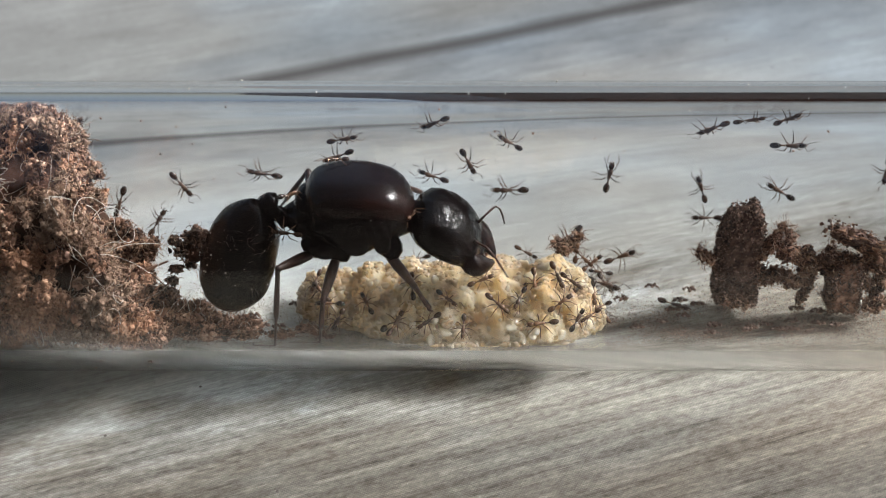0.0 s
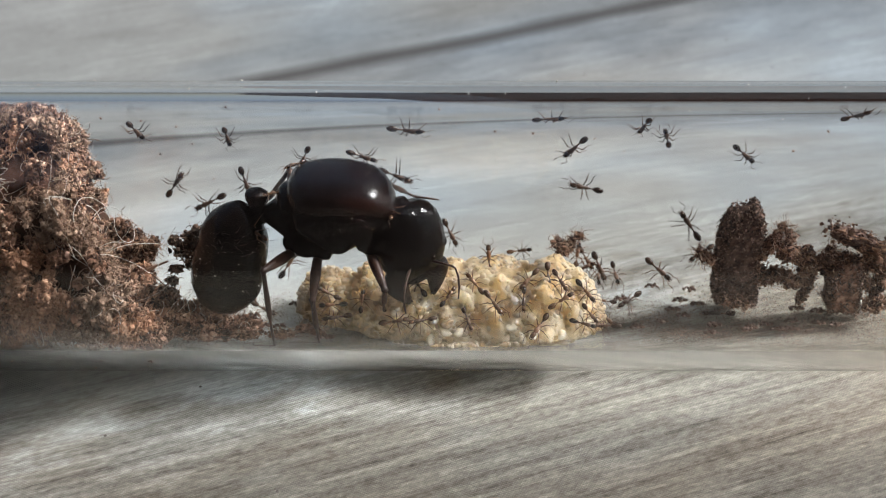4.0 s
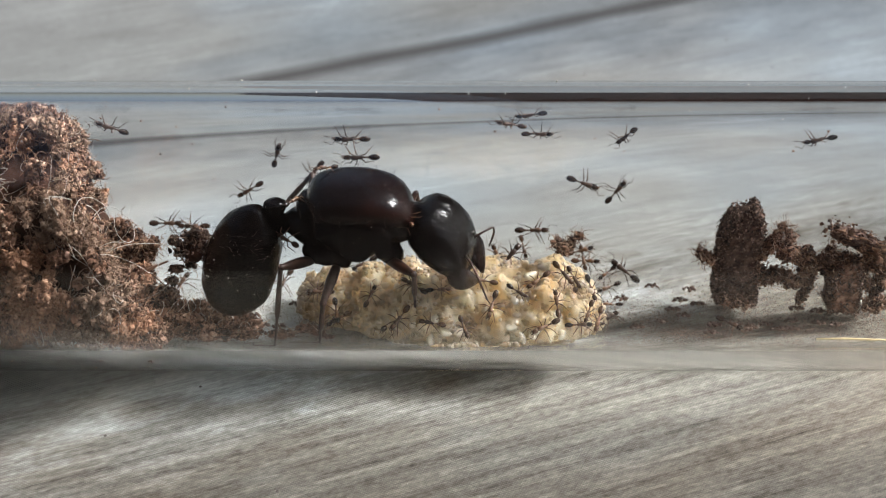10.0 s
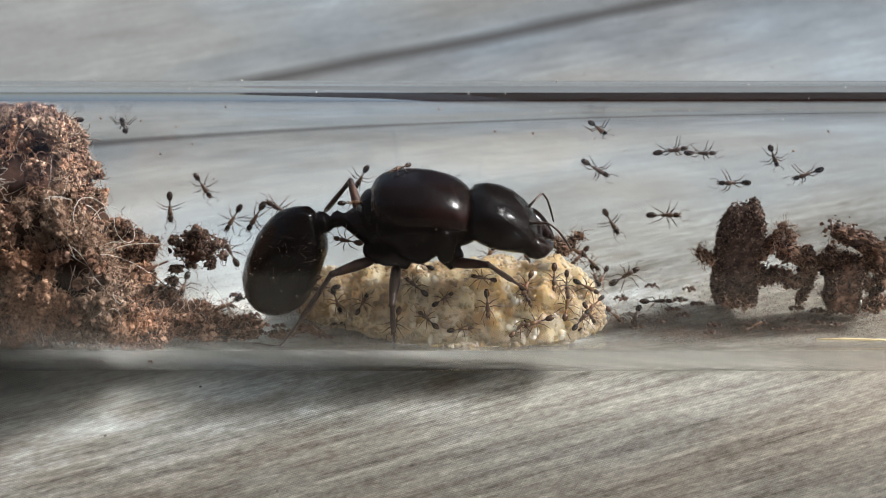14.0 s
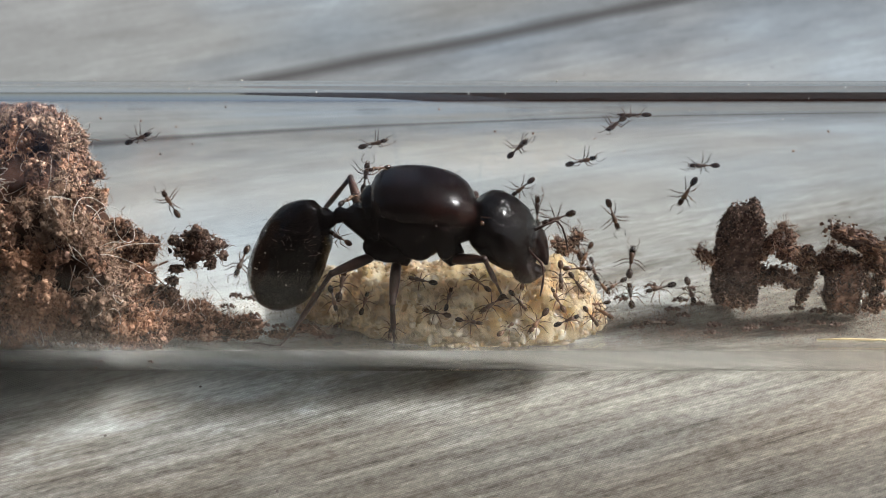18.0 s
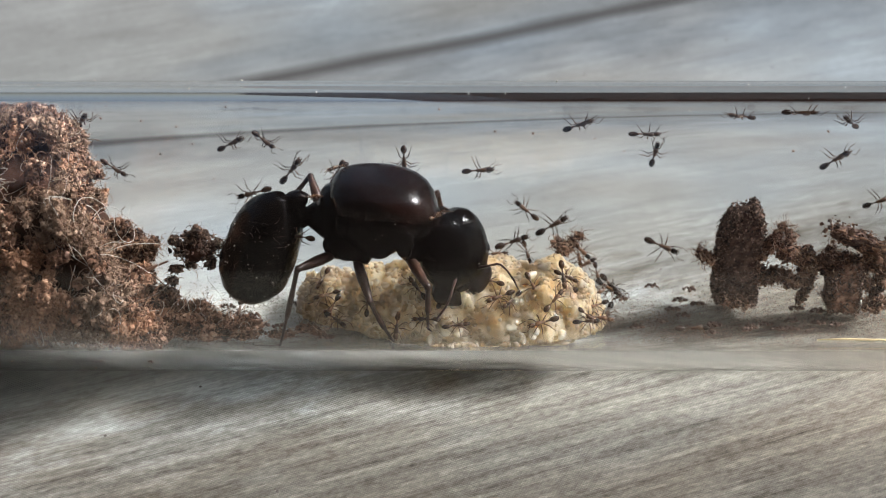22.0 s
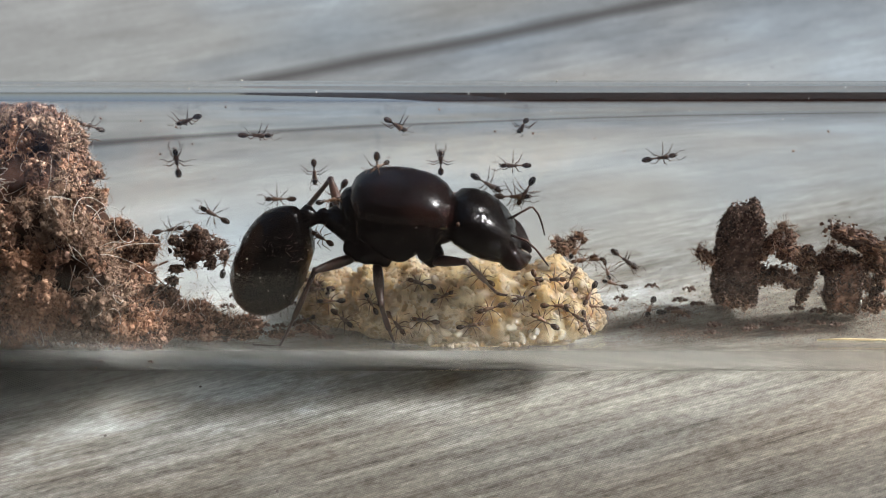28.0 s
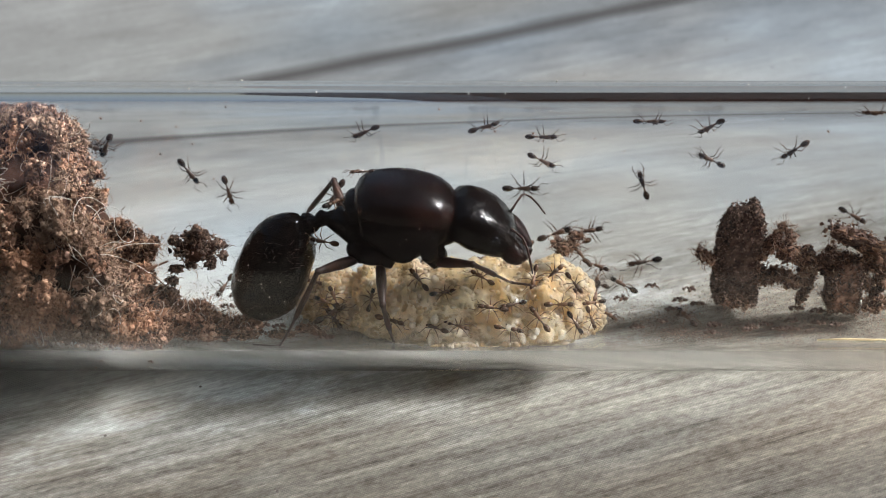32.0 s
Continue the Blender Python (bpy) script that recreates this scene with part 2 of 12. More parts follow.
def uneven(bm, amount, fine=1.3):
    """Pushes the skin in and out a little, as on a real shell."""
    for v in bm.verts:
        v.co += noise.noise_vector(v.co * fine) * amount + noise.noise_vector(v.co * fine * 3.1) * amount * 0.35
    return bm


def oval(a, b, c, at=(0, 0, 0), rings=11, n=20, front=1.0, back=1.0):
    """Rings of an egg-shaped body with half axes a, b, c; front and back above 1 blunt that end."""
    out = []
    for k in range(rings):
        u = -math.cos(math.pi * (k + 0.04) / (rings - 0.92))
        p = front if u > 0 else back
        s = (1 - abs(u) ** (2 * p)) ** 0.5
        out.append((at[0] + a * u, at[1], at[2], max(b * s, 0.01), max(c * s, 0.01)))
    return out


def tube(points, radii, n=7):
    """A tapered stem through the points, closed at both ends."""
    bm = bmesh.new()
    pts = [Vector(p) for p in points]
    loops = []
    for i, p in enumerate(pts):
        d = (pts[min(i + 1, len(pts) - 1)] - pts[max(i - 1, 0)]).normalized()
        q = d.to_track_quat("X", "Z")
        loops.append([bm.verts.new(p + q @ Vector((0, radii[i] * math.cos(2 * math.pi * k / n), radii[i] * math.sin(2 * math.pi * k / n)))) for k in range(n)])
    for a, b in zip(loops, loops[1:]):
        for k in range(n):
            bm.faces.new((a[k], a[(k + 1) % n], b[(k + 1) % n], b[k]))
    for loop in (loops[0], loops[-1]):
        bm.faces.new(loop)
    bmesh.ops.recalc_face_normals(bm, faces=bm.faces)
    return bm


def ico(level):
    bm = bmesh.new()
    bmesh.ops.create_icosphere(bm, subdivisions=level, radius=1)
    v = np.array([p.co[:] for p in bm.verts])
    f = np.array([[q.index for q in p.verts] for p in bm.faces])
    bm.free()
    return v, f


def turns(rng, n):
    """n random rotation matrices."""
    q = rng.normal(size=(n, 4))
    w, x, y, z = (q / np.linalg.norm(q, axis=1)[:, None]).T
    return np.stack([1 - 2 * (y * y + z * z), 2 * (x * y - z * w), 2 * (x * z + y * w), 2 * (x * y + z * w), 1 - 2 * (x * x + z * z), 2 * (y * z - x * w), 2 * (x * z - y * w), 2 * (y * z + x * w), 1 - 2 * (x * x + y * y)], 1).reshape(n, 3, 3)


def scatter(rng, places, sizes, level=1, rough=0.45):
    """Verts and faces of many lumps; sizes are half axes, n by 3."""
    v, f = ico(level)
    n = len(places)
    lumps = v[None] * (1 + rng.uniform(-rough, rough, (n, len(v), 1))) * sizes[:, None, :]
    lumps = np.einsum("nij,nkj->nki", turns(rng, n), lumps) + places[:, None, :]
    faces = f[None] + (np.arange(n) * len(v))[:, None, None]
    return lumps.reshape(-1, 3), faces.reshape(-1, 3)


def fibres(rng, starts, length, radius, steps=6, curl=0.7):
    """Verts and faces of many thin curled fibres."""
    n = len(starts)
    way = rng.normal(size=(n, 3))
    way /= np.linalg.norm(way, axis=1)[:, None]
    axis = rng.normal(size=(n, 3))
    seg = length * rng.uniform(0.4, 1.3, (n, 1)) / steps
    rad = radius * rng.uniform(0.6, 1.5, (n, 1))
    p, rows = starts.copy(), []
    for k in range(steps + 1):
        side = np.cross(way, axis)
        side /= np.linalg.norm(side, axis=1)[:, None] + 1e-9
        third = np.cross(way, side)
        for j in range(3):
            a = 2 * math.pi * j / 3
            rows.append(p + rad * (math.cos(a) * side + math.sin(a) * third))
        way = way + curl * rng.normal(size=(n, 3)) * 0.5 + np.cross(axis, way) * 0.25
        way /= np.linalg.norm(way, axis=1)[:, None]
        p = p + way * seg
    verts = np.stack(rows, 1)
    one = [(3 * k + j, 3 * k + (j + 1) % 3, 3 * k + 3 + (j + 1) % 3, 3 * k + 3 + j) for k in range(steps) for j in range(3)]
    faces = np.array(one)[None] + (np.arange(n) * verts.shape[1])[:, None, None]
    return verts.reshape(-1, 3), faces.reshape(-1, 4)


def thing(name, label, category, group="", at=None):
    return tagged(new(name), label, category, group) if at is None else placed(tagged(new(name), label, category, group), at)


def placed(ob, m):
    ob.matrix_basis = m
    return ob


def mm(x, y, z, rx=0, ry=0, rz=0):
    """A pose from millimetres and degrees."""
    return pose(x * MM, y * MM, z * MM, rx, ry, rz)


# ---- the cloth and the tube ----
AXIS, OUTER, BORE = 8.0, 8.0, 6.9   # height of the tube's axis, its outer and inner radius


def cloth():
    bm = bmesh.new()
    bmesh.ops.create_grid(bm, x_segments=160, y_segments=160, size=1)
    rng = random.Random(3)
    for v in bm.verts:
        # finer near the tube, out to four metres
        v.co.x = math.copysign(abs(v.co.x) ** 3.0, v.co.x) * 4000
        v.co.y = math.copysign(abs(v.co.y) ** 3.0, v.co.y) * 4000
        far = min(1.0, max(0.0, (abs(v.co.y) - 6) / 20))
        v.co.z = 0.5 * far * (noise.noise(Vector((v.co.x, v.co.y, 0)) * 0.02)) - 0.02
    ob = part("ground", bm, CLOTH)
    return tagged(ob, "grey tablecloth printed with weathered wood planks", "tablecloth", kind="structure")


def glass_tube():
    bm = bmesh.new()
    n, xs = 256, [-75 + 10 * k for k in range(16)]
    loops = {}
    for r in (OUTER, BORE):
        for x in xs:
            loops[r, x] = [bm.verts.new((x, r * math.sin(2 * math.pi * k / n), AXIS + r * math.cos(2 * math.pi * k / n))) for k in range(n)]
    for r in (OUTER, BORE):
        for a, b in zip(xs, xs[1:]):
            for k in range(n):
                q = (loops[r, a][k], loops[r, a][(k + 1) % n], loops[r, b][(k + 1) % n], loops[r, b][k])
                bm.faces.new(q if r == OUTER else q[::-1])
    for x in (xs[0], xs[-1]):
        for k in range(n):
            bm.faces.new((loops[OUTER, x][k], loops[OUTER, x][(k + 1) % n], loops[BORE, x][(k + 1) % n], loops[BORE, x][k]))
    bmesh.ops.recalc_face_normals(bm, faces=bm.faces)
    ob = part("test_tube", bm, GLASS)
    ob.visible_shadow = False
    return tagged(ob, "clear glass test tube lying on the tablecloth", "test tube")


def unseen_walls():
    """Unseen boards, added: the one behind the camera keeps the sky off that side."""
    bm = bmesh.new()
    bmesh.ops.create_cube(bm, size=1)
    for v in bm.verts:
        v.co = Vector((v.co.x * 3600, -950 + v.co.y * 120, 1290 + v.co.z * 2600))
    tagged(part("sky_blocker", bm, BLOCKER_DARK, smooth=False), "unseen dark board added to keep the sky off", "wall", kind="structure")
    # unseen far board, added; its stepped top tapers the brown band in the glass
    bm = bmesh.new()
    top = [(-210, 110), (-60, 300), (40, 560), (140, 950), (210, 1400), (700, 1500), (2275, 1600)]
    rim = [(x, -10) for x, z in reversed(top)]
    sheets = [[bm.verts.new((x, y, z)) for x, z in top + rim] for y in (1440, 1560)]
    n = len(top)
    for k in range(n - 1):
        for sheet in sheets:
            bm.faces.new((sheet[k], sheet[k + 1], sheet[2 * n - 2 - k], sheet[2 * n - 1 - k]))
    for k in range(2 * n):
        bm.faces.new((sheets[0][k], sheets[0][(k + 1) % (2 * n)], sheets[1][(k + 1) % (2 * n)], sheets[1][k]))
    bmesh.ops.recalc_face_normals(bm, faces=bm.faces)
    tagged(part("band_board", bm, BAND_BROWN, smooth=False), "unseen brown board added for the dark band in the glass", "wall", kind="structure")


cloth()
glass_tube()
unseen_walls()


def bore_floor(y):
    return AXIS - math.sqrt(max(BORE * BORE - y * y, 0.01))


# ---- peat that fills one end of the tube ----
SLOPE = [(-60, 17.6), (-21.2, 17.6), (-20.4, 17.2), (-19.6, 16.7), (-19.05, 15.9), (-18.4, 14.1), (-18.2, 12.6), (-17.9, 11.0), (-17.6, 9.6), (-17.0, 8.8), (-16.3, 8.0), (-15.9, 6.6), (-15.4, 4.4), (-14.5, 3.1), (-13.7, 1.9), (-12.5, 1.0)]


def peat_top(x):
    for (a, p), (b, q) in zip(SLOPE, SLOPE[1:]):
        if x <= b:
            return p + (q - p) * max(0, (x - a)) / (b - a)
    return 0.5


def inside(v):
    """Keeps points within the bore."""
    rho = np.hypot(v[:, 1], v[:, 2] - AXIS)
    k = np.minimum(1.0, (BORE - 0.05) / np.maximum(rho, 1e-6))
    return np.stack([v[:, 0], v[:, 1] * k, AXIS + (v[:, 2] - AXIS) * k], 1)


def lean(x, y):
    """How much lower the heap lies towards the back of the tube."""
    return 0.79 * (y + 1.5) * min(1.0, max(0.0, (x + 23.5) / 3))


def peat():
    rng = np.random.default_rng(5)
    root = thing("peat_plug", "crumbly brown peat and coir packed in the tube", "soil")
    bm = bmesh.new()
    n, loops = 40, []
    for x in [-60, -40, -30, -27] + [-26 + 0.5 * k for k in range(19)]:
        top = peat_top(x + 2.0) - 0.7
        loop = []
        for k in range(n):
            a = 2 * math.pi * k / n
            wide = 6.3 if top > AXIS else math.sqrt(max(6.3 ** 2 - (AXIS - max(top, 2.0)) ** 2, 0.3))
            y, z = 0.8 * wide * math.sin(a), AXIS + 5.1 * math.cos(a)
            z = max(min(z, top - lean(x, y)), bore_floor(min(6.5, abs(y))) + 0.2)
            w = Vector((x, y, z))
            loop.append(bm.verts.new(w + noise.noise_vector(w * 0.8) * 0.35))
        loops.append(loop)
    for a, b in zip(loops, loops[1:]):
        for k in range(n):
            bm.faces.new((a[k], a[(k + 1) % n], b[(k + 1) % n], b[k]))
    bmesh.ops.recalc_face_normals(bm, faces=bm.faces)
    # core coloured near-black, so shade between the crumbs is in its colour
    part("core", bm, CORE, root, "packed peat core, darkened for shade in the gaps")
    # lumps on the side and slope, each a ball of crumbs, in three tones
    tones = {"crumbs": [], "tan_crumbs": [], "orange_crumbs": []}
    made = 0
    while made < 800:
        x, y, z = rng.uniform(-27, -12.3), rng.uniform(-6.7, 5), rng.uniform(1, 15)
        rho = math.hypot(y, z - AXIS)
        spot = Vector((x, y, z))
        top = peat_top(x + 1.55 + 0.7 * noise.noise(spot * 1.1)) - lean(x, y) + 1.2 * noise.noise(spot * 0.6) - 0.3
        skin = 6.55 - 2.0 * max(0.0, noise.noise(spot * 0.6) + 0.05)
        if rho > skin or z > top or not ((rho > skin - 0.6 and y < 3) or z > top - 0.8 or x > -18 and z > top - 1.6):
            continue
        made += 1
        r = rng.uniform(0.15, 0.5) + 0.3 * rng.random() ** 4
        n = int(40 + 190 * r)
        way = rng.normal(size=(n, 3))
        way /= np.linalg.norm(way, axis=1)[:, None]
        q = np.array([x, y, z]) + way * r * rng.uniform(0.1, 1.25, (n, 1)) ** 0.8 * rng.uniform(0.4, 1.5, 3)
        q = q[(np.hypot(q[:, 1], q[:, 2] - AXIS) < BORE - 0.08)]
        tone = noise.noise(spot * 0.3) + 0.10 * (z - 8) / 6 + rng.normal(0, 0.09)
        if tone > 0.17:
            tones["tan_crumbs"].append(q)
        elif tone < -0.16 or z < 4.5 and rng.random() < 0.5:
            tones["orange_crumbs"].append(q)
        else:
            tones["crumbs"].append(q)
    # the low foot of the heap that runs out along the floor
    tones["dark_crumbs"] = []
    for k in range(190):
        x = -16.8 + 6.3 * rng.random() ** 1.15
        y = rng.uniform(-3.3, -0.4)
        low = bore_floor(y)
        high = (4.9 - 0.62 * (x + 16.8) + 0.5 * noise.noise(Vector((x * 1.3, y, 2.0)))) - 0.45 * (y + 1.8)
        if high < low + 0.15 and rng.random() < 0.8:
            continue
        z = low + max(high - low, 0.2) * rng.random() ** 0.6
        r = rng.uniform(0.14, 0.42)
        n = int(40 + 190 * r)
        way = rng.normal(size=(n, 3))
        way /= np.linalg.norm(way, axis=1)[:, None]
        q = np.array([x, y, z]) + way * r * rng.uniform(0.1, 1.25, (n, 1)) ** 0.8 * rng.uniform(0.4, 1.5, 3)
        q = q[(np.hypot(q[:, 1], q[:, 2] - AXIS) < BORE - 0.06)]
        tones["dark_crumbs" if rng.random() < 0.55 else "crumbs"].append(q)
    for name, mat, label in (("dark_crumbs", LUMP, "dark crumbs of peat"), ("crumbs", SOIL, "loose dark brown crumbs of peat"), ("tan_crumbs", SOIL_TAN, "tan crumbs of coir"), ("orange_crumbs", SOIL_RED, "rusty orange crumbs of peat")):
        p = np.concatenate(tones[name])
        size = rng.lognormal(-2.95, 0.6, (len(p), 1)).clip(0.018, 0.15) * rng.uniform(0.4, 1.8, (len(p), 3))
        ob = part(name, scatter(rng, p, size, 1, 0.5), mat, root, label, smooth=False)
        ob["kind"] = "stuff"
        v, f = fibres(rng, p[rng.choice(len(p), len(p) // 6)], 0.9, 0.014, 5, 0.6)
        ob = part("fibres", (inside(v), f), mat, root, "fuzz of short fibres")
        ob["kind"] = "stuff"
    old = np.stack([rng.uniform(-27, -17.5, 90), rng.uniform(-6.4, -3.0, 90), rng.uniform(4, 14, 90)], 1)
    old = old[np.hypot(old[:, 1], old[:, 2] - AXIS) < 6.4]
    v, f = fibres(rng, old, 5.5, 0.016, 14, 0.3)
    ob = part("strands", (inside(v), f), LINT, root, "long pale root strands")
    ob["kind"] = "stuff"
    tuft = np.array([-23.7, -3.2, 13.6]) + rng.normal(0, 0.4, (260, 3))
    v, f = fibres(rng, tuft, 1.2, 0.012, 8, 0.6)
    ob = part("cotton_tuft", (inside(v), f), LINT, root, "pale tuft of cotton")
    ob["kind"] = "stuff"
    thin = np.concatenate([tones["tan_crumbs"][k][:1] for k in range(len(tones["tan_crumbs"]))] + [tones["crumbs"][k][:1] for k in range(len(tones["crumbs"]))])
    v, f = fibres(rng, thin[::2], 2.4, 0.009, 9, 0.35)
    ob = part("hairs", (inside(v), f), LINT, root, "fine pale root hairs")
    ob["kind"] = "stuff"
    # two stems that lean out of the heap
    part("stem", tube([(-19.25, -2.60, 5.51), (-17.70, -2.20, 5.98), (-16.31, -1.60, 6.17), (-15.14, -1.20, 6.49)], [0.09, 0.08, 0.10, 0.05], 7), FIBRE, root, "brown bent stem of root")
    part("stem", tube([(-16.46, -1.70, 6.58), (-16.06, -1.50, 5.77), (-15.54, -1.30, 4.83)], [0.05, 0.04, 0.03], 6), FIBRE, root, "brown bent stem of root")
    return root


def clump(rng, name, label, category, lobes, crumbs, mat=SOIL, strands=12, group=""):
    """A lump of peat: a knobbly core round each lobe (x, y, z, radius), with crumbs and fibres on it."""
    at = lobes[0]
    root = thing(name, label, category, group, mm(at[0], at[1], at[2]))
    q = np.array(lobes, float)
    q[:, :3] -= q[0, :3].copy()
    part("core", scatter(rng, q[:, :3], q[:, 3:] * rng.uniform(0.4, 0.7, (len(q), 3)), 2, 0.3), CORE, root)
    pick = rng.integers(0, len(q), crumbs)
    way = rng.normal(size=(crumbs, 3))
    way /= np.linalg.norm(way, axis=1)[:, None]
    p = q[pick, :3] + way * q[pick, 3:] * rng.uniform(0.3, 1.15, (crumbs, 1)) * rng.uniform(0.55, 1.2, (len(q), 3))[pick]
    size = rng.lognormal(-3.2, 0.5, (crumbs, 1)).clip(0.016, 0.10) * rng.uniform(0.35, 2.1, (crumbs, 3))
    ob = part("crumbs", scatter(rng, p, size, 1, 0.5), mat, root, smooth=False)
    ob["kind"] = "stuff"
    if strands:
        part("fibres", fibres(rng, p[:strands], 0.8, 0.014), FIBRE, root)["kind"] = "stuff"
    return root


def strands(rng, a, e, thick):
    """Verts and faces of short ragged strips of bark from the points a to the points e."""
    n = len(a)
    mid = (a + e) / 2 + rng.normal(0, thick, (n, 3))
    r = thick * rng.uniform(0.3, 1.3, (n, 1))
    rows = []
    for p, k in ((a, 0.7), (mid, 1.0), (e, 0.25)):
        for j in range(3):
            turn = 2 * math.pi * j / 3
            rows.append(p + r * k * np.array([0.5 * math.cos(turn), 0.8 * math.cos(turn), math.sin(turn)]))
    v = np.stack(rows, 1).reshape(-1, 3)
    quads = [(3 * k + j, 3 * k + (j + 1) % 3, 3 * k + 3 + (j + 1) % 3, 3 * k + 3 + j) for k in range(2) for j in range(3)]
    f = (np.array(quads)[None] + 9 * np.arange(n)[:, None, None]).reshape(-1, 4)
    return v, f


def bark_piece(seed, label, size, at, crumbs, mat=BARK):
    """A worn upright slab of bark with a ragged top, size half width, half depth and height, dusted with crumbs."""
    w, d, h = size
    slant = 0.3 if h > 5 else 0.1
    bm = loft([(0, 0, 0, 0.8 * d, 0.85 * w), (0.03 * h, 0, 0, d, w), (0.2 * h, 0, 0, d, w), (0.4 * h, 0, 0, d, 0.98 * w), (0.6 * h, 0, 0, d, 0.98 * w), (0.75 * h, 0, 0.02, 0.97 * d, 0.95 * w), (0.85 * h, 0, 0.05, 0.93 * d, 0.88 * w), (0.94 * h, 0, 0.1, 0.8 * d, 0.66 * w), (h, 0, 0.12, 0.5 * d, 0.42 * w)], 24, 7.0)
    bmesh.ops.subdivide_edges(bm, edges=bm.edges, cuts=2, use_grid_fill=True)
    for v in bm.verts:
        q = v.co + Vector((seed, 0, 0))
        v.co += noise.noise_vector(q * 1.6) * 0.09 + noise.noise_vector(q * 6) * 0.06 + noise.noise_vector(q * 14) * 0.035
    # stand it up: its length becomes the height
    for v in bm.verts:
        u = v.co.x / h
        v.co = Vector((v.co.z, v.co.y, v.co.x + slant * v.co.z / w * ((u > 0.6) * 1.6 * (u - 0.6) / 0.4 - (u < 0.3) * (0.3 - u) / 0.3)))
    root = thing("bark_piece", label, "bark", "bark in the tube", at)
    r2 = np.random.default_rng(seed)
    spots = [v.co[:] for v in bm.verts]
    part("bark", bm, mat, root)
    p = np.array(spots)[r2.integers(0, len(spots), crumbs)] + r2.normal(0, 1, (crumbs, 3)) * np.array([0.05, 0.03, 0.12])
    top = p[:, 2] > 0.85 * h
    p[top] += r2.normal(0, 0.08, (top.sum(), 3))
    ob = part("crumbs", scatter(r2, p, r2.uniform(0.015, 0.08, (crumbs, 1)) * r2.uniform(0.5, 1.6, (crumbs, 3)), 1, 0.5), DUST, root, smooth=False)
    ob["kind"] = "stuff"
    part("fibres", fibres(r2, p[:260], 0.6, 0.012), FIBRE, root)["kind"] = "stuff"
    if mat is RED_BARK:
        a = p[r2.integers(0, crumbs, 700)]
        a = a[a[:, 2] < 0.9 * h]
        e = a + np.stack([r2.normal(0, 0.12, len(a)), r2.normal(0, 0.04, len(a)), r2.uniform(0.2, 0.8, len(a))], 1)
        part("strands", strands(r2, a, e, 0.065), FIBRE_RED, root)["kind"] = "stuff"



peat()
rng = np.random.default_rng(21)
clump(rng, "peat_clump", "dark crumbly peat clump standing beside the peat", "soil", [(-13.7, -0.6, 6.8, 1.05), (-12.9, -0.6, 6.8, 0.75), (-14.4, -0.6, 6.9, 0.7), (-13.9, -0.6, 7.7, 0.4), (-13.3, -0.6, 7.5, 0.5), (-14.1, -0.6, 5.9, 0.4), (-12.9, -0.6, 5.9, 0.4), (-14.9, -0.7, 5.5, 0.38), (-15.2, -0.8, 4.7, 0.36), (-15.3, -1.0, 3.9, 0.36), (-12.3, -0.6, 7.2, 0.3), (-12.2, -0.6, 6.4, 0.26), (-13.5, -0.6, 8.2, 0.22), (-14.8, -0.6, 7.5, 0.28), (-13.1, -0.6, 8.0, 0.2)], 3000, DUST, 160)
bark_piece(9, "dark brown upright piece of bark standing in the tube", (1.22, 0.8, 6.75), mm(17.05, 1.5, 1.3, 0, -2.2, 0), 6500)
bark_piece(17, "reddish brown stub of bark standing in the tube", (0.9, 0.8, 3.4), mm(23.2, 0.7, 1.3, 0, -5.0, 0), 1500, RED_BARK)
RUBBLE = "peat lumps beside the bark"
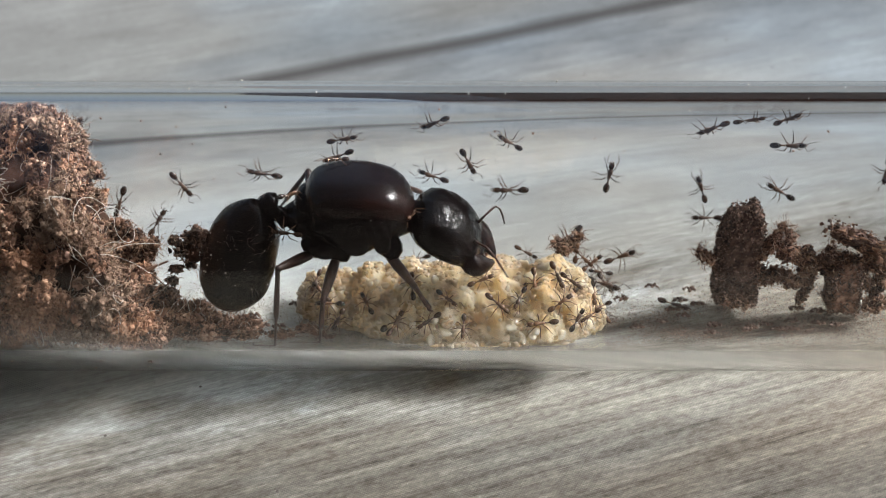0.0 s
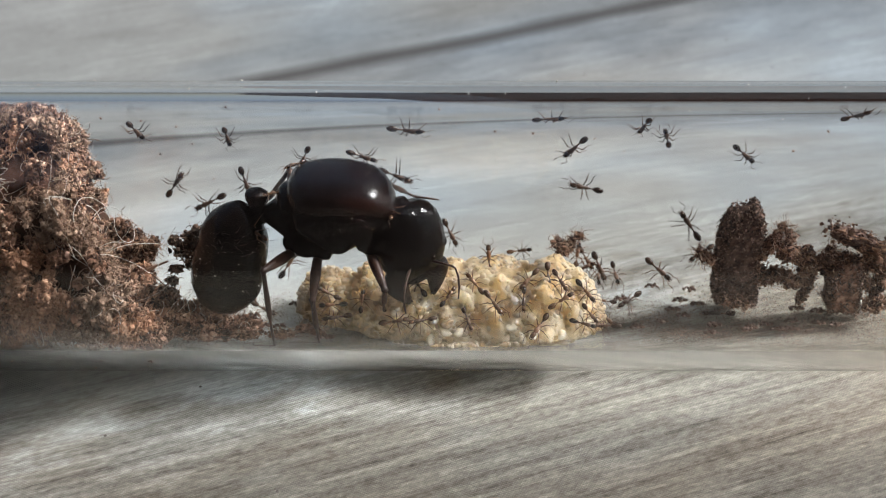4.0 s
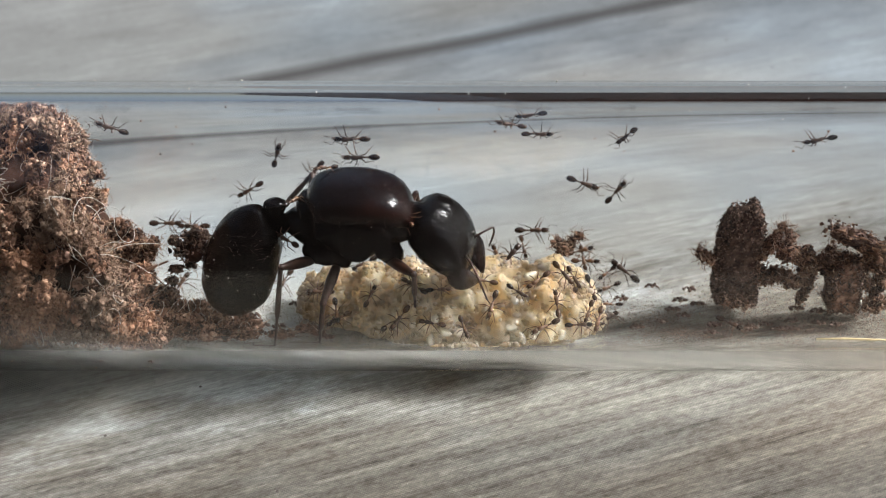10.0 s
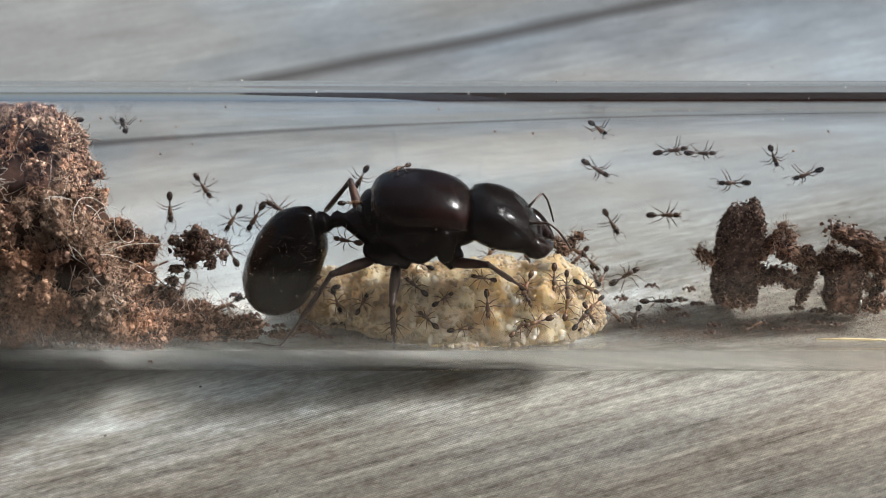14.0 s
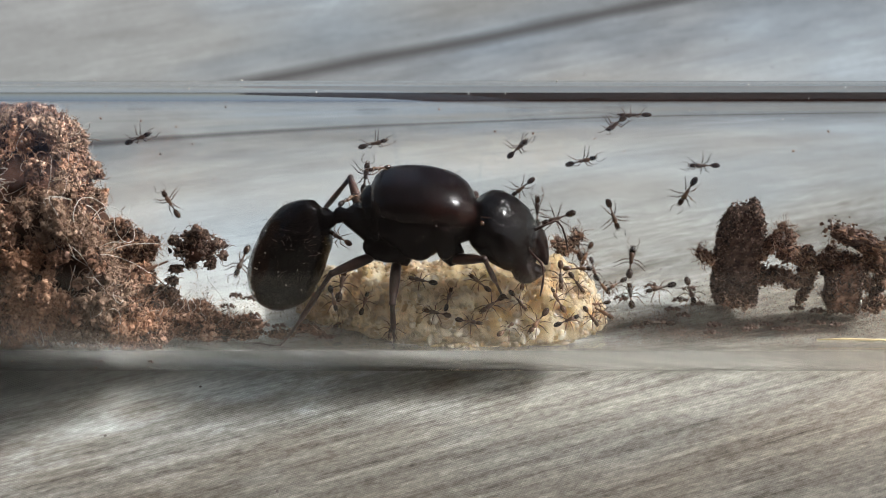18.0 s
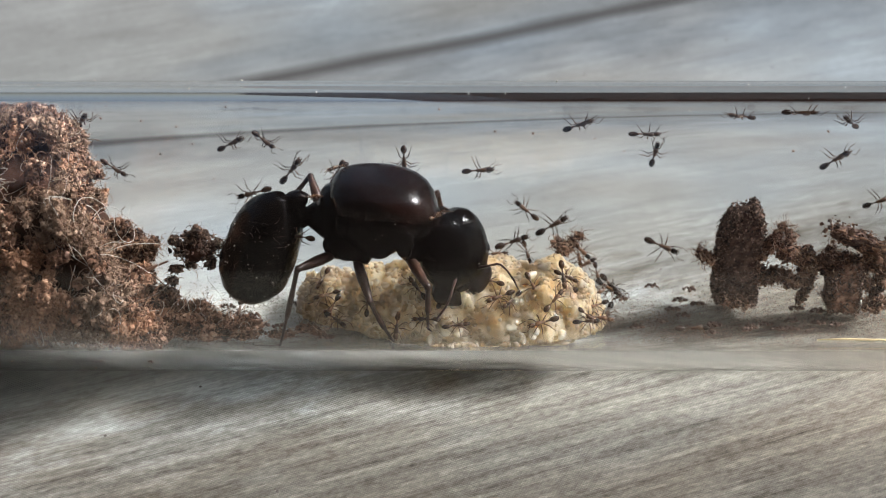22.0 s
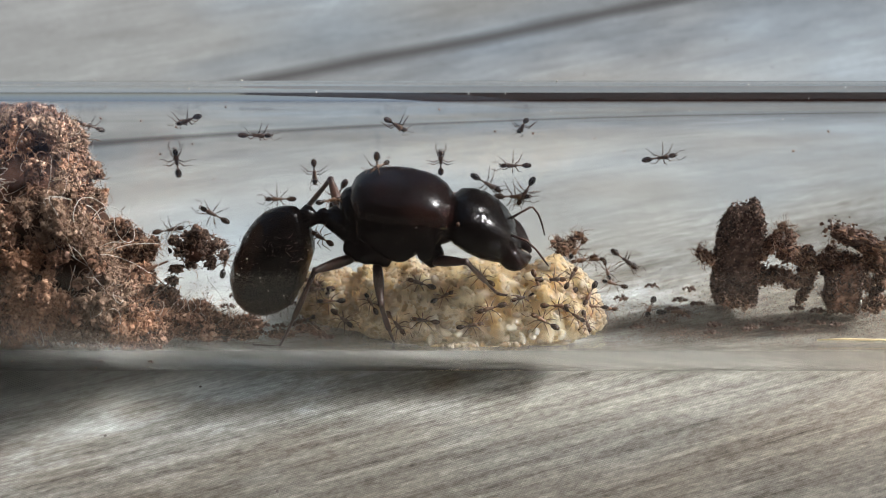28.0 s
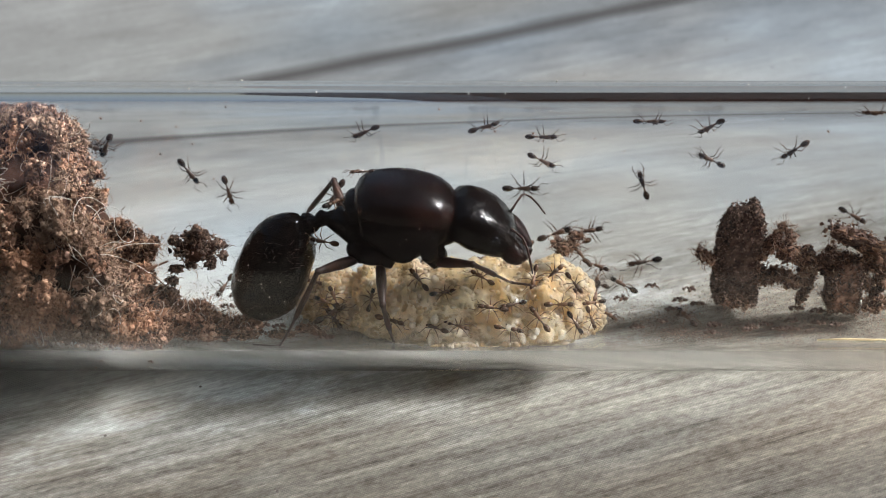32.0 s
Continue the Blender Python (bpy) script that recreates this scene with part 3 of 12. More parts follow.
for spot in (
    [(18.5, 1.0, 5.9, 0.38), (18.05, 1.0, 5.2, 0.36), (18.8, 1.0, 6.6, 0.28), (19.0, 1.0, 7.2, 0.19)],
    [(20.0, 1.0, 5.2, 0.62), (20.7, 1.0, 5.0, 0.59), (19.4, 1.0, 5.3, 0.38), (21.2, 1.0, 4.5, 0.34), (19.6, 1.0, 6.3, 0.22), (19.4, 1.0, 6.8, 0.16)],
    [(19.1, 1.0, 3.6, 0.62), (19.7, 1.0, 3.4, 0.59), (20.3, 1.0, 3.0, 0.38), (20.7, 1.0, 3.8, 0.38), (21.1, 1.0, 3.0, 0.22), (18.4, 1.0, 3.4, 0.5), (18.1, 1.0, 4.1, 0.36)],
    [(22.2, 1.0, 4.0, 0.47), (23.1, 1.0, 4.1, 0.44), (21.5, 1.0, 4.7, 0.34)],
    [(23.0, 1.0, 4.7, 0.47), (23.9, 1.0, 4.3, 0.59), (24.7, 1.0, 4.5, 0.53), (25.2, 1.0, 3.9, 0.62), (24.2, 1.0, 5.1, 0.31), (22.0, 1.0, 5.5, 0.25), (22.5, 1.0, 5.1, 0.28)],
    [(24.9, -0.2, 2.0, 0.44), (24.5, -0.2, 2.1, 0.31), (25.2, -0.2, 2.4, 0.47)],
    [(14.9, 1.0, 5.1, 0.44), (14.6, 1.0, 5.3, 0.25), (15.2, 1.0, 4.8, 0.34)],
    [(16.8, -0.2, 2.3, 0.34), (17.4, -0.2, 2.2, 0.28), (16.2, -0.2, 2.5, 0.22)],
    [(-16.5, -1.5, 8.4, 0.5), (-17.3, -1.2, 8.6, 0.6), (-16.0, -1.5, 7.4, 0.45), (-16.8, -1.5, 7.3, 0.6), (-15.7, -1.5, 8.0, 0.3)],
    [(-15.6, -2.2, 3.2, 0.7), (-14.6, -2.0, 2.5, 0.55), (-16.7, -2.2, 3.9, 0.8), (-13.9, -1.8, 1.8, 0.4), (-15.3, -1.5, 3.9, 0.45)],
    [(-7.6, -1.7, 1.45, 0.35), (-7.2, -1.9, 1.45, 0.3), (-8.0, -1.6, 1.4, 0.3), (-7.0, -2.1, 1.5, 0.22)],
    [(6.8, 0.3, 6.3, 0.42), (6.4, 0.3, 6.5, 0.3), (7.2, 0.4, 6.6, 0.25), (7.6, 0.5, 6.9, 0.24)],
    [(-13.4, -2.4, 1.9, 0.4), (-12.8, -2.6, 1.8, 0.3), (-13.9, -2.0, 2.2, 0.45), (-12.2, -2.2, 1.6, 0.25)],
    [(-11.3, -1.9, 1.45, 0.28), (-10.8, -2.1, 1.5, 0.2), (-11.7, -1.5, 1.4, 0.22)],
    [(-9.6, -2.3, 1.55, 0.3), (-9.1, -2.5, 1.6, 0.25), (-8.6, -2.3, 1.55, 0.2)],
    [(-12.5, -1.0, 0.9, 0.3), (-13.1, -1.0, 1.2, 0.25), (-11.9, -1.2, 0.6, 0.2), (-13.9, 0.2, 1.6, 0.2)],
):
    clump(rng, "peat_lump", "reddish brown crumbly peat lump", "soil", spot, 460 * len(spot), LUMP, 45 * len(spot), RUBBLE)


def splinter(seed, a, b, r, mat=LUMP):
    """A ragged splinter of bark from a to b, r thick at its middle, split into strands."""
    r4 = np.random.default_rng(seed)
    a, b = np.array(a, float), np.array(b, float)
    path = [tuple((b - a) * k / 9 + r4.normal(0, 0.06 * r, 3)) for k in range(10)]
    radii = [r * (0.3 + 0.75 * math.sin(math.pi * (0.14 + 0.86 * k / 9) ** 0.8)) * r4.uniform(0.8, 1.2) for k in range(10)]
    bm = tube(path, radii, 12)
    bmesh.ops.subdivide_edges(bm, edges=bm.edges, cuts=1, use_grid_fill=True)
    for v in bm.verts:
        v.co += noise.noise_vector(v.co * 4 + Vector((seed, 0, 0))) * 0.22 * r + noise.noise_vector(v.co * 11) * 0.1 * r
    root = thing("bark_splinter", "ragged reddish brown splinter of bark", "bark", "bark in the tube", mm(*a))
    part("wood", bm, mat, root)
    way = (b - a) / np.linalg.norm(b - a)
    p = np.array(path)[r4.integers(0, 10, 800)] + r4.normal(0, 0.66 * r, (800, 3))
    part("crumbs", scatter(r4, p, r4.lognormal(-3.2, 0.5, (800, 1)) * r4.uniform(0.4, 2.0, (800, 3)), 1, 0.5), LUMP, root, smooth=False)["kind"] = "stuff"
    k = r4.integers(0, 9, 420)
    q = np.array(path)[k] + (np.array(path)[k + 1] - np.array(path)[k]) * r4.random((420, 1))
    side = r4.normal(0, 1, (420, 3))
    side /= np.linalg.norm(side, axis=1)[:, None]
    q = q + side * (np.array(radii)[k] * r4.uniform(0.85, 1.15, 420))[:, None]
    part("strands", strands(r4, q, q + way * r4.uniform(0.25, 0.9, (420, 1)) + r4.normal(0, 0.1, (420, 3)), 0.075), FIBRE_RED, root)["kind"] = "stuff"


splinter(51, (22.0, 1.0, 6.95), (25.3, 1.0, 5.3), 0.48, BARK)
splinter(52, (21.9, 1.0, 4.7), (25.5, 1.0, 4.2), 0.36, BARK)
splinter(53, (20.9, 1.0, 1.5), (21.25, 1.0, 3.9), 0.2)
splinter(54, (22.4, 0.7, 4.3), (24.8, 0.8, 3.0), 0.34)
splinter(55, (24.9, 0.8, 1.2), (25.25, 1.0, 3.4), 0.24, BARK)
splinter(56, (19.1, 1.0, 5.7), (20.9, 1.0, 4.6), 0.36)


# ---- the brood pile ----
PILE = [(-8.5, 1.2), (-8.0, 2.4), (-7.2, 3.5), (-6.2, 3.6), (-5.3, 3.2), (-4.4, 3.9), (-2, 4.9), (2, 5.1), (5.6, 5.3), (7.2, 5.0), (8.0, 4.2), (8.6, 3.3), (9.0, 2.4), (9.35, 1.2)]
PILE_MID = [(-8.5, 1.1), (-5.5, 0.75), (-4.1, 0.35), (-2.5, -0.4), (-0.5, -0.7), (6.0, -0.7), (9.35, -0.1)]
PILE_HALF = [(-8.5, 1.0), (-7.5, 1.8), (-5.5, 2.2), (-4.1, 2.65), (-2.5, 3.3), (-0.5, 3.6), (5.5, 3.65), (7.2, 3.2), (8.2, 2.3), (8.9, 1.3), (9.35, 0.4)]


def between(x, rows):
    """Straight lines through rows of (x, value)."""
    for (a, p), (b, q) in zip(rows, rows[1:]):
        if a <= x <= b:
            return p + (q - p) * (x - a) / (b - a)
    return rows[0][1] if x < rows[0][0] else rows[-1][1]


def pile_top(x, y):
    """Height of the brood pile at x, y; zero outside it."""
    if not PILE[0][0] < x < PILE[-1][0]:
        return 0.0
    h = between(x, PILE)
    mid = between(x, PILE_MID)
    v = (y - mid) / between(x, PILE_HALF)
    if abs(v) >= 1:
        return 0.0
    return 1.1 + (h - 1.1) * (1 - v * v) ** 0.5


def brood():
    rng = np.random.default_rng(12)
    root = thing("brood_pile", "heap of cream and yellow ant eggs", "egg pile")
    # the packed mass: a dome over x and the angle across it, knobbly from the eggs in it
    verts, faces, nx, ny = [], [], 330, 150
    for i in range(nx + 1):
        x = -8.45 + 17.7 * i / nx
        mid = between(x, PILE_MID)
        half = between(x, PILE_HALF)
        for j in range(ny + 1):
            a = math.pi * (j / ny - 0.5)
            y, z = mid + half * math.sin(a), 1.1 + (between(x, PILE) - 1.1) * math.cos(a)
            w = Vector((x, y, z))
            cell = noise.voronoi(w * 1.9)[0]
            small = noise.voronoi(w * 4.4 + Vector((9, 4, 1)))[0]
            out = 0.75 * noise.noise(w * 0.7) + 0.34 * noise.noise(w * 1.6) + 0.2 * (0.45 - cell[0] ** 2) + 0.07 * (0.45 - small[0]) - 0.08
            w += Vector((0.25 * noise.noise(w * 1.1), math.sin(a) * out, math.cos(a) * out))
            verts.append((w.x, w.y, max(w.z, bore_floor(w.y) + 0.03)))
    for i in range(nx):
        for j in range(ny):
            k = i * (ny + 1) + j
            faces.append((k, k + 1, k + ny + 2, k + ny + 1))
    bm = (verts, faces)
    part("heap", bm, EGG_MASS, root, "packed cream eggs")
    spots, sizes = [], []
    while len(spots) < 2700:
        x, a = rng.uniform(-8.4, 9.3), rng.uniform(-0.5, 0.5) * math.pi
        mid, half = between(x, PILE_MID), between(x, PILE_HALF)
        k = 1.0 - abs(rng.normal(0, 0.03))
        y, z = mid + k * half * math.sin(a), 1.1 + k * (between(x, PILE) - 1.1) * math.cos(a)
        w = Vector((x, y, z))
        out = 0.75 * noise.noise(w * 0.7) + 0.34 * noise.noise(w * 1.6)
        s = rng.choice((rng.uniform(0.08, 0.12), rng.uniform(0.11, 0.16), rng.uniform(0.14, 0.24)))
        out -= s * rng.uniform(0.2, 0.95)
        y, z = y + math.sin(a) * out, z + math.cos(a) * out
        z = max(z, bore_floor(y) + 0.14)
        spots.append((x, y, z))
        sizes.append((s * rng.uniform(1.0, 1.9), s, s * rng.uniform(0.6, 1.05)))
    ob = part("eggs", scatter(rng, np.array(spots), np.array(sizes), 2, 0.06), EGG, root, "small oval cream eggs")
    ob["kind"] = "stuff"
    return root


def larvae():
    rng = random.Random(31)
    first = None
    for k in range(30):
        x = rng.uniform(-3.5, 8.2)
        y = rng.choice((rng.uniform(-4.1, -3.4), rng.uniform(-4.1, -3.0), rng.uniform(-3, 1)))
        if pile_top(x, y) < bore_floor(y) + 0.4:
            continue
        z = pile_top(x, y) - 0.02
        m = mm(x, y, z, rng.uniform(-40, 40), rng.uniform(-50, 50), rng.uniform(0, 360))
        if first is None:
            bm = loft([(0.72 * a, 0, 0.16 * (a / 0.55) ** 2, 0.78 * b, 0.78 * b) for a, b in ((-0.56, 0.05), (-0.5, 0.16), (-0.36, 0.25), (-0.2, 0.30), (-0.12, 0.29), (0.0, 0.315), (0.1, 0.30), (0.22, 0.29), (0.38, 0.22), (0.5, 0.13), (0.56, 0.04))], 12)
            first = placed(tagged(part("larva", bm, LARVA), "plump white grub lying in the egg heap", "ant larva", "grubs in the egg heap"), m)
        else:
            copy_thing(first, m)


brood()
larvae()


# ---- loose grains on the tube's floor and wall ----
def grains():
    rng = np.random.default_rng(8)
    floor = [(12.3, 2.3), (13.4, 0.5), (14.9, 1.0), (12.6, -0.6), (-11.9, -0.6), (-12.6, 0.8), (-11.0, 0.0), (-12.9, -0.4), (-10.4, -1.0), (13.9, 0.0), (18.6, -0.9), (17.6, -1.3), (20.1, -0.6), (-7.7, -1.8), (-10.1, -2.0), (15.6, -1.0), (21.6, -0.8), (-8.6, 1.0), (14.5, 2.1), (11.1, -1.2), (17.2, -1.6), (19.4, -1.4), (19.9, -1.5), (15.3, -1.9), (21.8, 0.4), (20.6, 0.6), (13.9, 1.3), (19.1, -1.5), (22.6, -1.0), (-9.4, -1.2), (-9.0, -1.9), (-11.4, 1.4), (-8.9, -2.2), (-6.6, -2.6), (-11.6, -1.5), (-12.2, 1.6), (10.4, 1.4)]
    for x, y in floor:
        q = scatter(rng, np.array([[0, 0, 0.1], [0.2, 0.05, 0.08], [-0.17, 0.1, 0.06], [0.05, -0.14, 0.07], [0.33, -0.06, 0.05], [-0.3, -0.05, 0.05]]), rng.uniform(0.06, 0.2, (6, 3)), 1, 0.4)
        tagged(placed(part("peat_crumb", q, BARK, smooth=False), mm(x, y, bore_floor(y) + 0.01)), "tiny brown crumb of peat on the glass", "soil crumb", "crumbs in the tube")
    wall = [(-17.2, 30), (-13.6, -12), (-15.3, 24), (-16.6, 3), (8.8, 14), (3.0, 20), (-19.4, 33), (-0.2, 46), (5.2, 18), (-14.6, 10), (20.5, 5), (22.2, 20), (10.6, 5), (-12.0, 51), (-18.6, 52)]
    for x, a in wall:
        r = BORE - 0.05
        q = scatter(rng, np.zeros((1, 3)), rng.uniform(0.04, 0.1, (1, 3)), 1, 0.3)
        tagged(placed(part("speck", q, SOIL, smooth=False), mm(x, r * math.cos(radians(a)), AXIS + r * math.sin(radians(a)))), "dark speck of dirt on the glass wall", "dirt speck", "specks on the glass")


grains()


def dust():
    rng = np.random.default_rng(19)
    for k in range(26):
        a = radians(rng.uniform(40, 125))
        x = rng.uniform(-24, 25)
        q = scatter(rng, np.zeros((1, 3)), rng.uniform(0.025, 0.07, (1, 3)), 1, 0.3)
        tagged(placed(part("dust_speck", q, LINT, smooth=False), mm(x, (OUTER + 0.02) * math.cos(a), AXIS + (OUTER + 0.02) * math.sin(a))), "tiny pale dust speck on the outer glass", "dust", "dust on the tube")


def dust_film():
    """Fine brown dust on the tube floor, thick by the peat and the bark, where it also stands in for shade."""
    rng = np.random.default_rng(44)
    n = 60000
    x, y = rng.uniform(-15, 26, n), np.clip(rng.normal(-0.9, 1.7, n), -4.6, 3.4)
    thick = np.array([0.2 + 0.9 * noise.noise(Vector((a * 0.35, b * 0.6, 5.0))) + 0.4 * (a < -9) + 0.35 * (a > 9) for a, b in zip(x, y)])
    keep = rng.random(n) < thick
    x, y = x[keep], y[keep]
    z = AXIS - np.sqrt(BORE ** 2 - y ** 2) + 0.02
    size = rng.lognormal(-4.15, 0.4, (len(x), 1)).clip(0.008, 0.05) * rng.uniform(0.5, 1.6, (len(x), 3))
    ob = part("dust_film", scatter(rng, np.stack([x, y, z], 1), size, 1, 0.3), DUST, smooth=False)
    tagged(ob, "thin film of brown dust, partly standing in for floor shade", "dust", kind="stuff")


dust()
dust_film()


straw = thing("straw", "thin pale yellow straw lying on the glass", "straw")
part("stalk", tube([(0, 0, 0), (1.6, 0.05, 0.02), (3.2, -0.03, 0.04), (4.6, 0.02, 0.02)], [0.05, 0.09, 0.08, 0.06], 8), STRAW, straw)

# ---- the queen ----
def queen_ant():
    root = thing("queen_ant", "big glossy black-brown queen ant standing over her eggs", "ant")
    scutum = loft([(-2.75, 0, 0.75, 0.8, 0.45), (-2.6, 0, 0.9, 1.25, 0.68), (-2.3, 0, 1.05, 1.6, 0.86), (-1.9, 0, 1.13, 1.85, 0.98), (-1.4, 0, 1.17, 2.0, 1.05), (-0.7, 0, 1.18, 2.08, 1.08), (0.1, 0, 1.18, 2.1, 1.08), (0.9, 0, 1.12, 2.06, 1.05), (1.6, 0, 1.0, 1.94, 1.02), (2.15, 0, 0.8, 1.72, 0.98), (2.6, 0, 0.5, 1.4, 0.9), (2.9, 0, 0.2, 1.0, 0.72), (3.05, 0, -0.05, 0.55, 0.45)], 48, 2.25)
    bmesh.ops.subdivide_edges(scutum, edges=scutum.edges, cuts=1, use_grid_fill=True, smooth=1.0)
    part("scutum", uneven(scutum, 0.045, 1.0), RED_CHITIN, root, "smooth red-brown domed back plate")
    part("pronotum", loft([(1.3, 0, -0.45, 1.45, 1.1), (2.0, 0, -0.4, 1.55, 1.1), (2.6, 0, -0.4, 1.3, 0.92), (3.1, 0, -0.5, 0.85, 0.65), (3.4, 0, -0.6, 0.5, 0.45)], 24), CHITIN, root)
    part("scutellum", loft(oval(0.6, 1.3, 0.7, (-2.75, 0, 0.55), 11, 20), 20), CHITIN, root)
    pleuron = loft([(-2.8, 0, 0.15, 0.9, 0.75), (-2.55, 0, 0.1, 1.4, 1.1), (-2.1, 0, 0.0, 1.8, 1.42), (-1.55, 0, -0.1, 2.05, 1.75), (-0.95, 0, -0.2, 2.17, 2.12), (-0.6, 0, -0.22, 2.12, 2.13), (-0.25, 0, -0.22, 2.2, 2.18), (0.4, 0, -0.2, 2.2, 2.1), (1.0, 0, -0.1, 2.12, 1.78), (1.3, 0, -0.05, 1.98, 1.6), (1.7, 0, 0.0, 1.88, 1.35), (2.2, 0, -0.05, 1.55, 1.1), (2.65, 0, -0.15, 1.1, 0.85), (2.9, 0, -0.2, 0.7, 0.6)], 36, 2.15)
    bmesh.ops.subdivide_edges(pleuron, edges=pleuron.edges, cuts=1, use_grid_fill=True)
    part("pleuron", uneven(pleuron, 0.15, 1.1), CHITIN, root, "black side of the thorax")
    for x, z, a, c in ((-1.75, 0.2, 0.5, 0.35), (-0.1, -0.9, 0.8, 0.7), (1.35, -0.6, 0.5, 0.9), (-1.7, -1.3, 0.6, 0.5)):
        for s in (-1, 1):
            part("side_plate", uneven(loft(oval(a, 0.22, c, (x, s * 2.04, z), 9, 16, 1.4, 1.4), 16), 0.05, 2.0), CHITIN, root)
    part("propodeum", uneven(loft([(-4.2, 0, -0.52, 0.3, 0.32), (-4.0, 0, -0.5, 0.48, 0.48), (-3.5, 0, -0.52, 0.82, 0.8), (-3.0, 0, -0.6, 1.15, 1.1), (-2.5, 0, -0.7, 1.4, 1.35), (-2.1, 0, -0.8, 1.45, 1.4)], 24), 0.06, 1.5), CHITIN, root)
    for s in (-1, 1):
        part("wing_scar", loft(oval(0.42, 0.16, 0.3, (1.1, s * 2.1, 0.45), 9, 12), 12), CHITIN, root)
    for x, z, n in ((-2.3, -1.75, 0.7), (-1.1, -2.05, 0.66), (1.7, -1.75, 0.85)):
        for s in (-1, 1):
            part("coxa", loft([(a + x, s * 1.0, z - 0.2 * a, b, b * 1.2) for a, b in ((-0.75, 0.15), (-0.55, 0.45), (0, n * 0.85), (0.5, 0.5), (0.7, 0.2))], 14), CHITIN, root)
    petiole = part("petiole", loft([(-1.65, 0, 0.0, 0.25, 0.28), (-1.5, 0, 0.1, 0.5, 0.5), (-1.2, 0, 0.2, 0.66, 0.63), (-0.9, 0, 0.14, 0.56, 0.54), (-0.68, 0, 0.02, 0.32, 0.32), (-0.48, 0, 0.08, 0.42, 0.42), (-0.2, 0, 0.1, 0.45, 0.46), (0.05, 0, -0.02, 0.32, 0.32), (0.45, 0, -0.1, 0.32, 0.34)], 18), CHITIN, root, "knobbed waist")
    girth = [(0.0, 0.42), (0.03, 0.7), (0.08, 1.05), (0.15, 1.5), (0.25, 1.82), (0.37, 2.0), (0.5, 2.06), (0.62, 2.08), (0.74, 1.96), (0.84, 1.65), (0.91, 1.25), (0.96, 0.82), (0.985, 0.5), (1.0, 0.2)]
    g = []
    for k in range(41):
        u = (1 - math.cos(math.pi * k / 40)) / 2
        w = 0.965 * between(u, girth) * (1 - 0.016 * (k in (16, 23, 28, 32)))
        g.append((7.6 * u, 0, 0, w, 1.02 * w))
    gaster = part("gaster", uneven(loft(g, 40), 0.06, 0.9), GASTER, root, "large glossy black abdomen")
    r3 = np.random.default_rng(6)
    hairs = []
    for _ in range(420):
        u, a = r3.uniform(0.08, 0.97), r3.uniform(0, 2 * math.pi)
        w = 0.98 * between(u, girth)
        hairs.append((7.55 * u, w * math.cos(a), w * math.sin(a)))
    part("bristles", fibres(r3, np.array(hairs), 0.45, 0.008, 3, 0.2), LEG, gaster, "fine brown hairs")["kind"] = "stuff"
    part("sting_tip", loft([(7.4, 0, 0, 0.25, 0.25), (7.65, 0, 0.05, 0.16, 0.16), (7.8, 0, 0.08, 0.05, 0.05)], 10), LEG, gaster)
    hairs = []
    for _ in range(320):
        a = r3.uniform(0, math.pi)
        u = r3.uniform(-2.5, 2.5)
        k = math.sqrt(1 - (u / 3.0) ** 2) * 1.02
        hairs.append((u, 2.1 * k * math.cos(a), 0.9 + 1.3 * k * math.sin(a)))
    part("back_hairs", fibres(r3, np.array(hairs), 0.4, 0.007, 3, 0.2), LEG, root, "sparse fine brown hairs")["kind"] = "stuff"
    def specks(n, span, wy, hz, zc):
        """Places for pale specks, part dust and part painted glints, on a rounded body along x."""
        u, a = r3.uniform(-1, 1, n), r3.uniform(0, 2 * math.pi, n)
        k = np.sqrt(1 - 0.85 * u * u)
        return np.stack([span[0] + (span[1] - span[0]) * (u + 1) / 2, wy * k * np.cos(a), zc + hz * k * np.sin(a)], 1)

    # pale dust that also stands in for small glints on the shell
    part("dust", scatter(r3, specks(90, (-2.5, 2.5), 2.2, 1.9, 0.1), r3.uniform(0.015, 0.05, (90, 3)), 1, 0.3), LINT, root, "pale dust specks that double as glints", smooth=False)["kind"] = "stuff"
    part("dust", scatter(r3, specks(70, (0.6, 7.2), 2.1, 2.15, 0.0), r3.uniform(0.015, 0.045, (70, 3)), 1, 0.3), LINT, gaster, "pale dust specks that double as glints", smooth=False)["kind"] = "stuff"
    head = part("head", uneven(loft([(-1.98, 0, 0, 0.55, 0.42), (-1.88, 0, 0, 1.12, 0.80), (-1.62, 0, 0, 1.56, 1.08), (-1.12, 0, 0, 1.88, 1.29), (-0.36, 0, 0, 2.02, 1.36), (0.45, 0, -0.02, 1.98, 1.31), (1.18, 0, -0.08, 1.82, 1.13), (1.77, 0, -0.18, 1.58, 0.89), (2.13, 0, -0.25, 1.32, 0.67), (2.33, 0, -0.28, 0.95, 0.41)], 40, 2.35), 0.07, 1.1), HEAD, root, "broad shiny black head")
    part("neck", loft([(-2.25, 0, -0.1, 0.4, 0.4), (-1.95, 0, -0.05, 0.55, 0.5), (-1.6, 0, 0, 0.7, 0.7)], 14), CHITIN, head)
    part("dust", scatter(r3, specks(60, (-1.7, 1.9), 1.95, 1.33, 0.0), r3.uniform(0.015, 0.05, (60, 3)), 1, 0.3), LINT, head, "pale dust specks that double as glints", smooth=False)["kind"] = "stuff"
    part("clypeus", uneven(loft(oval(0.5, 1.0, 0.42, (2.15, 0, -0.2), 9, 18, 1.3, 1.0), 18), 0.04, 2.0), HEAD, head, "ribbed face plate")
    jaws, feelers = [], []
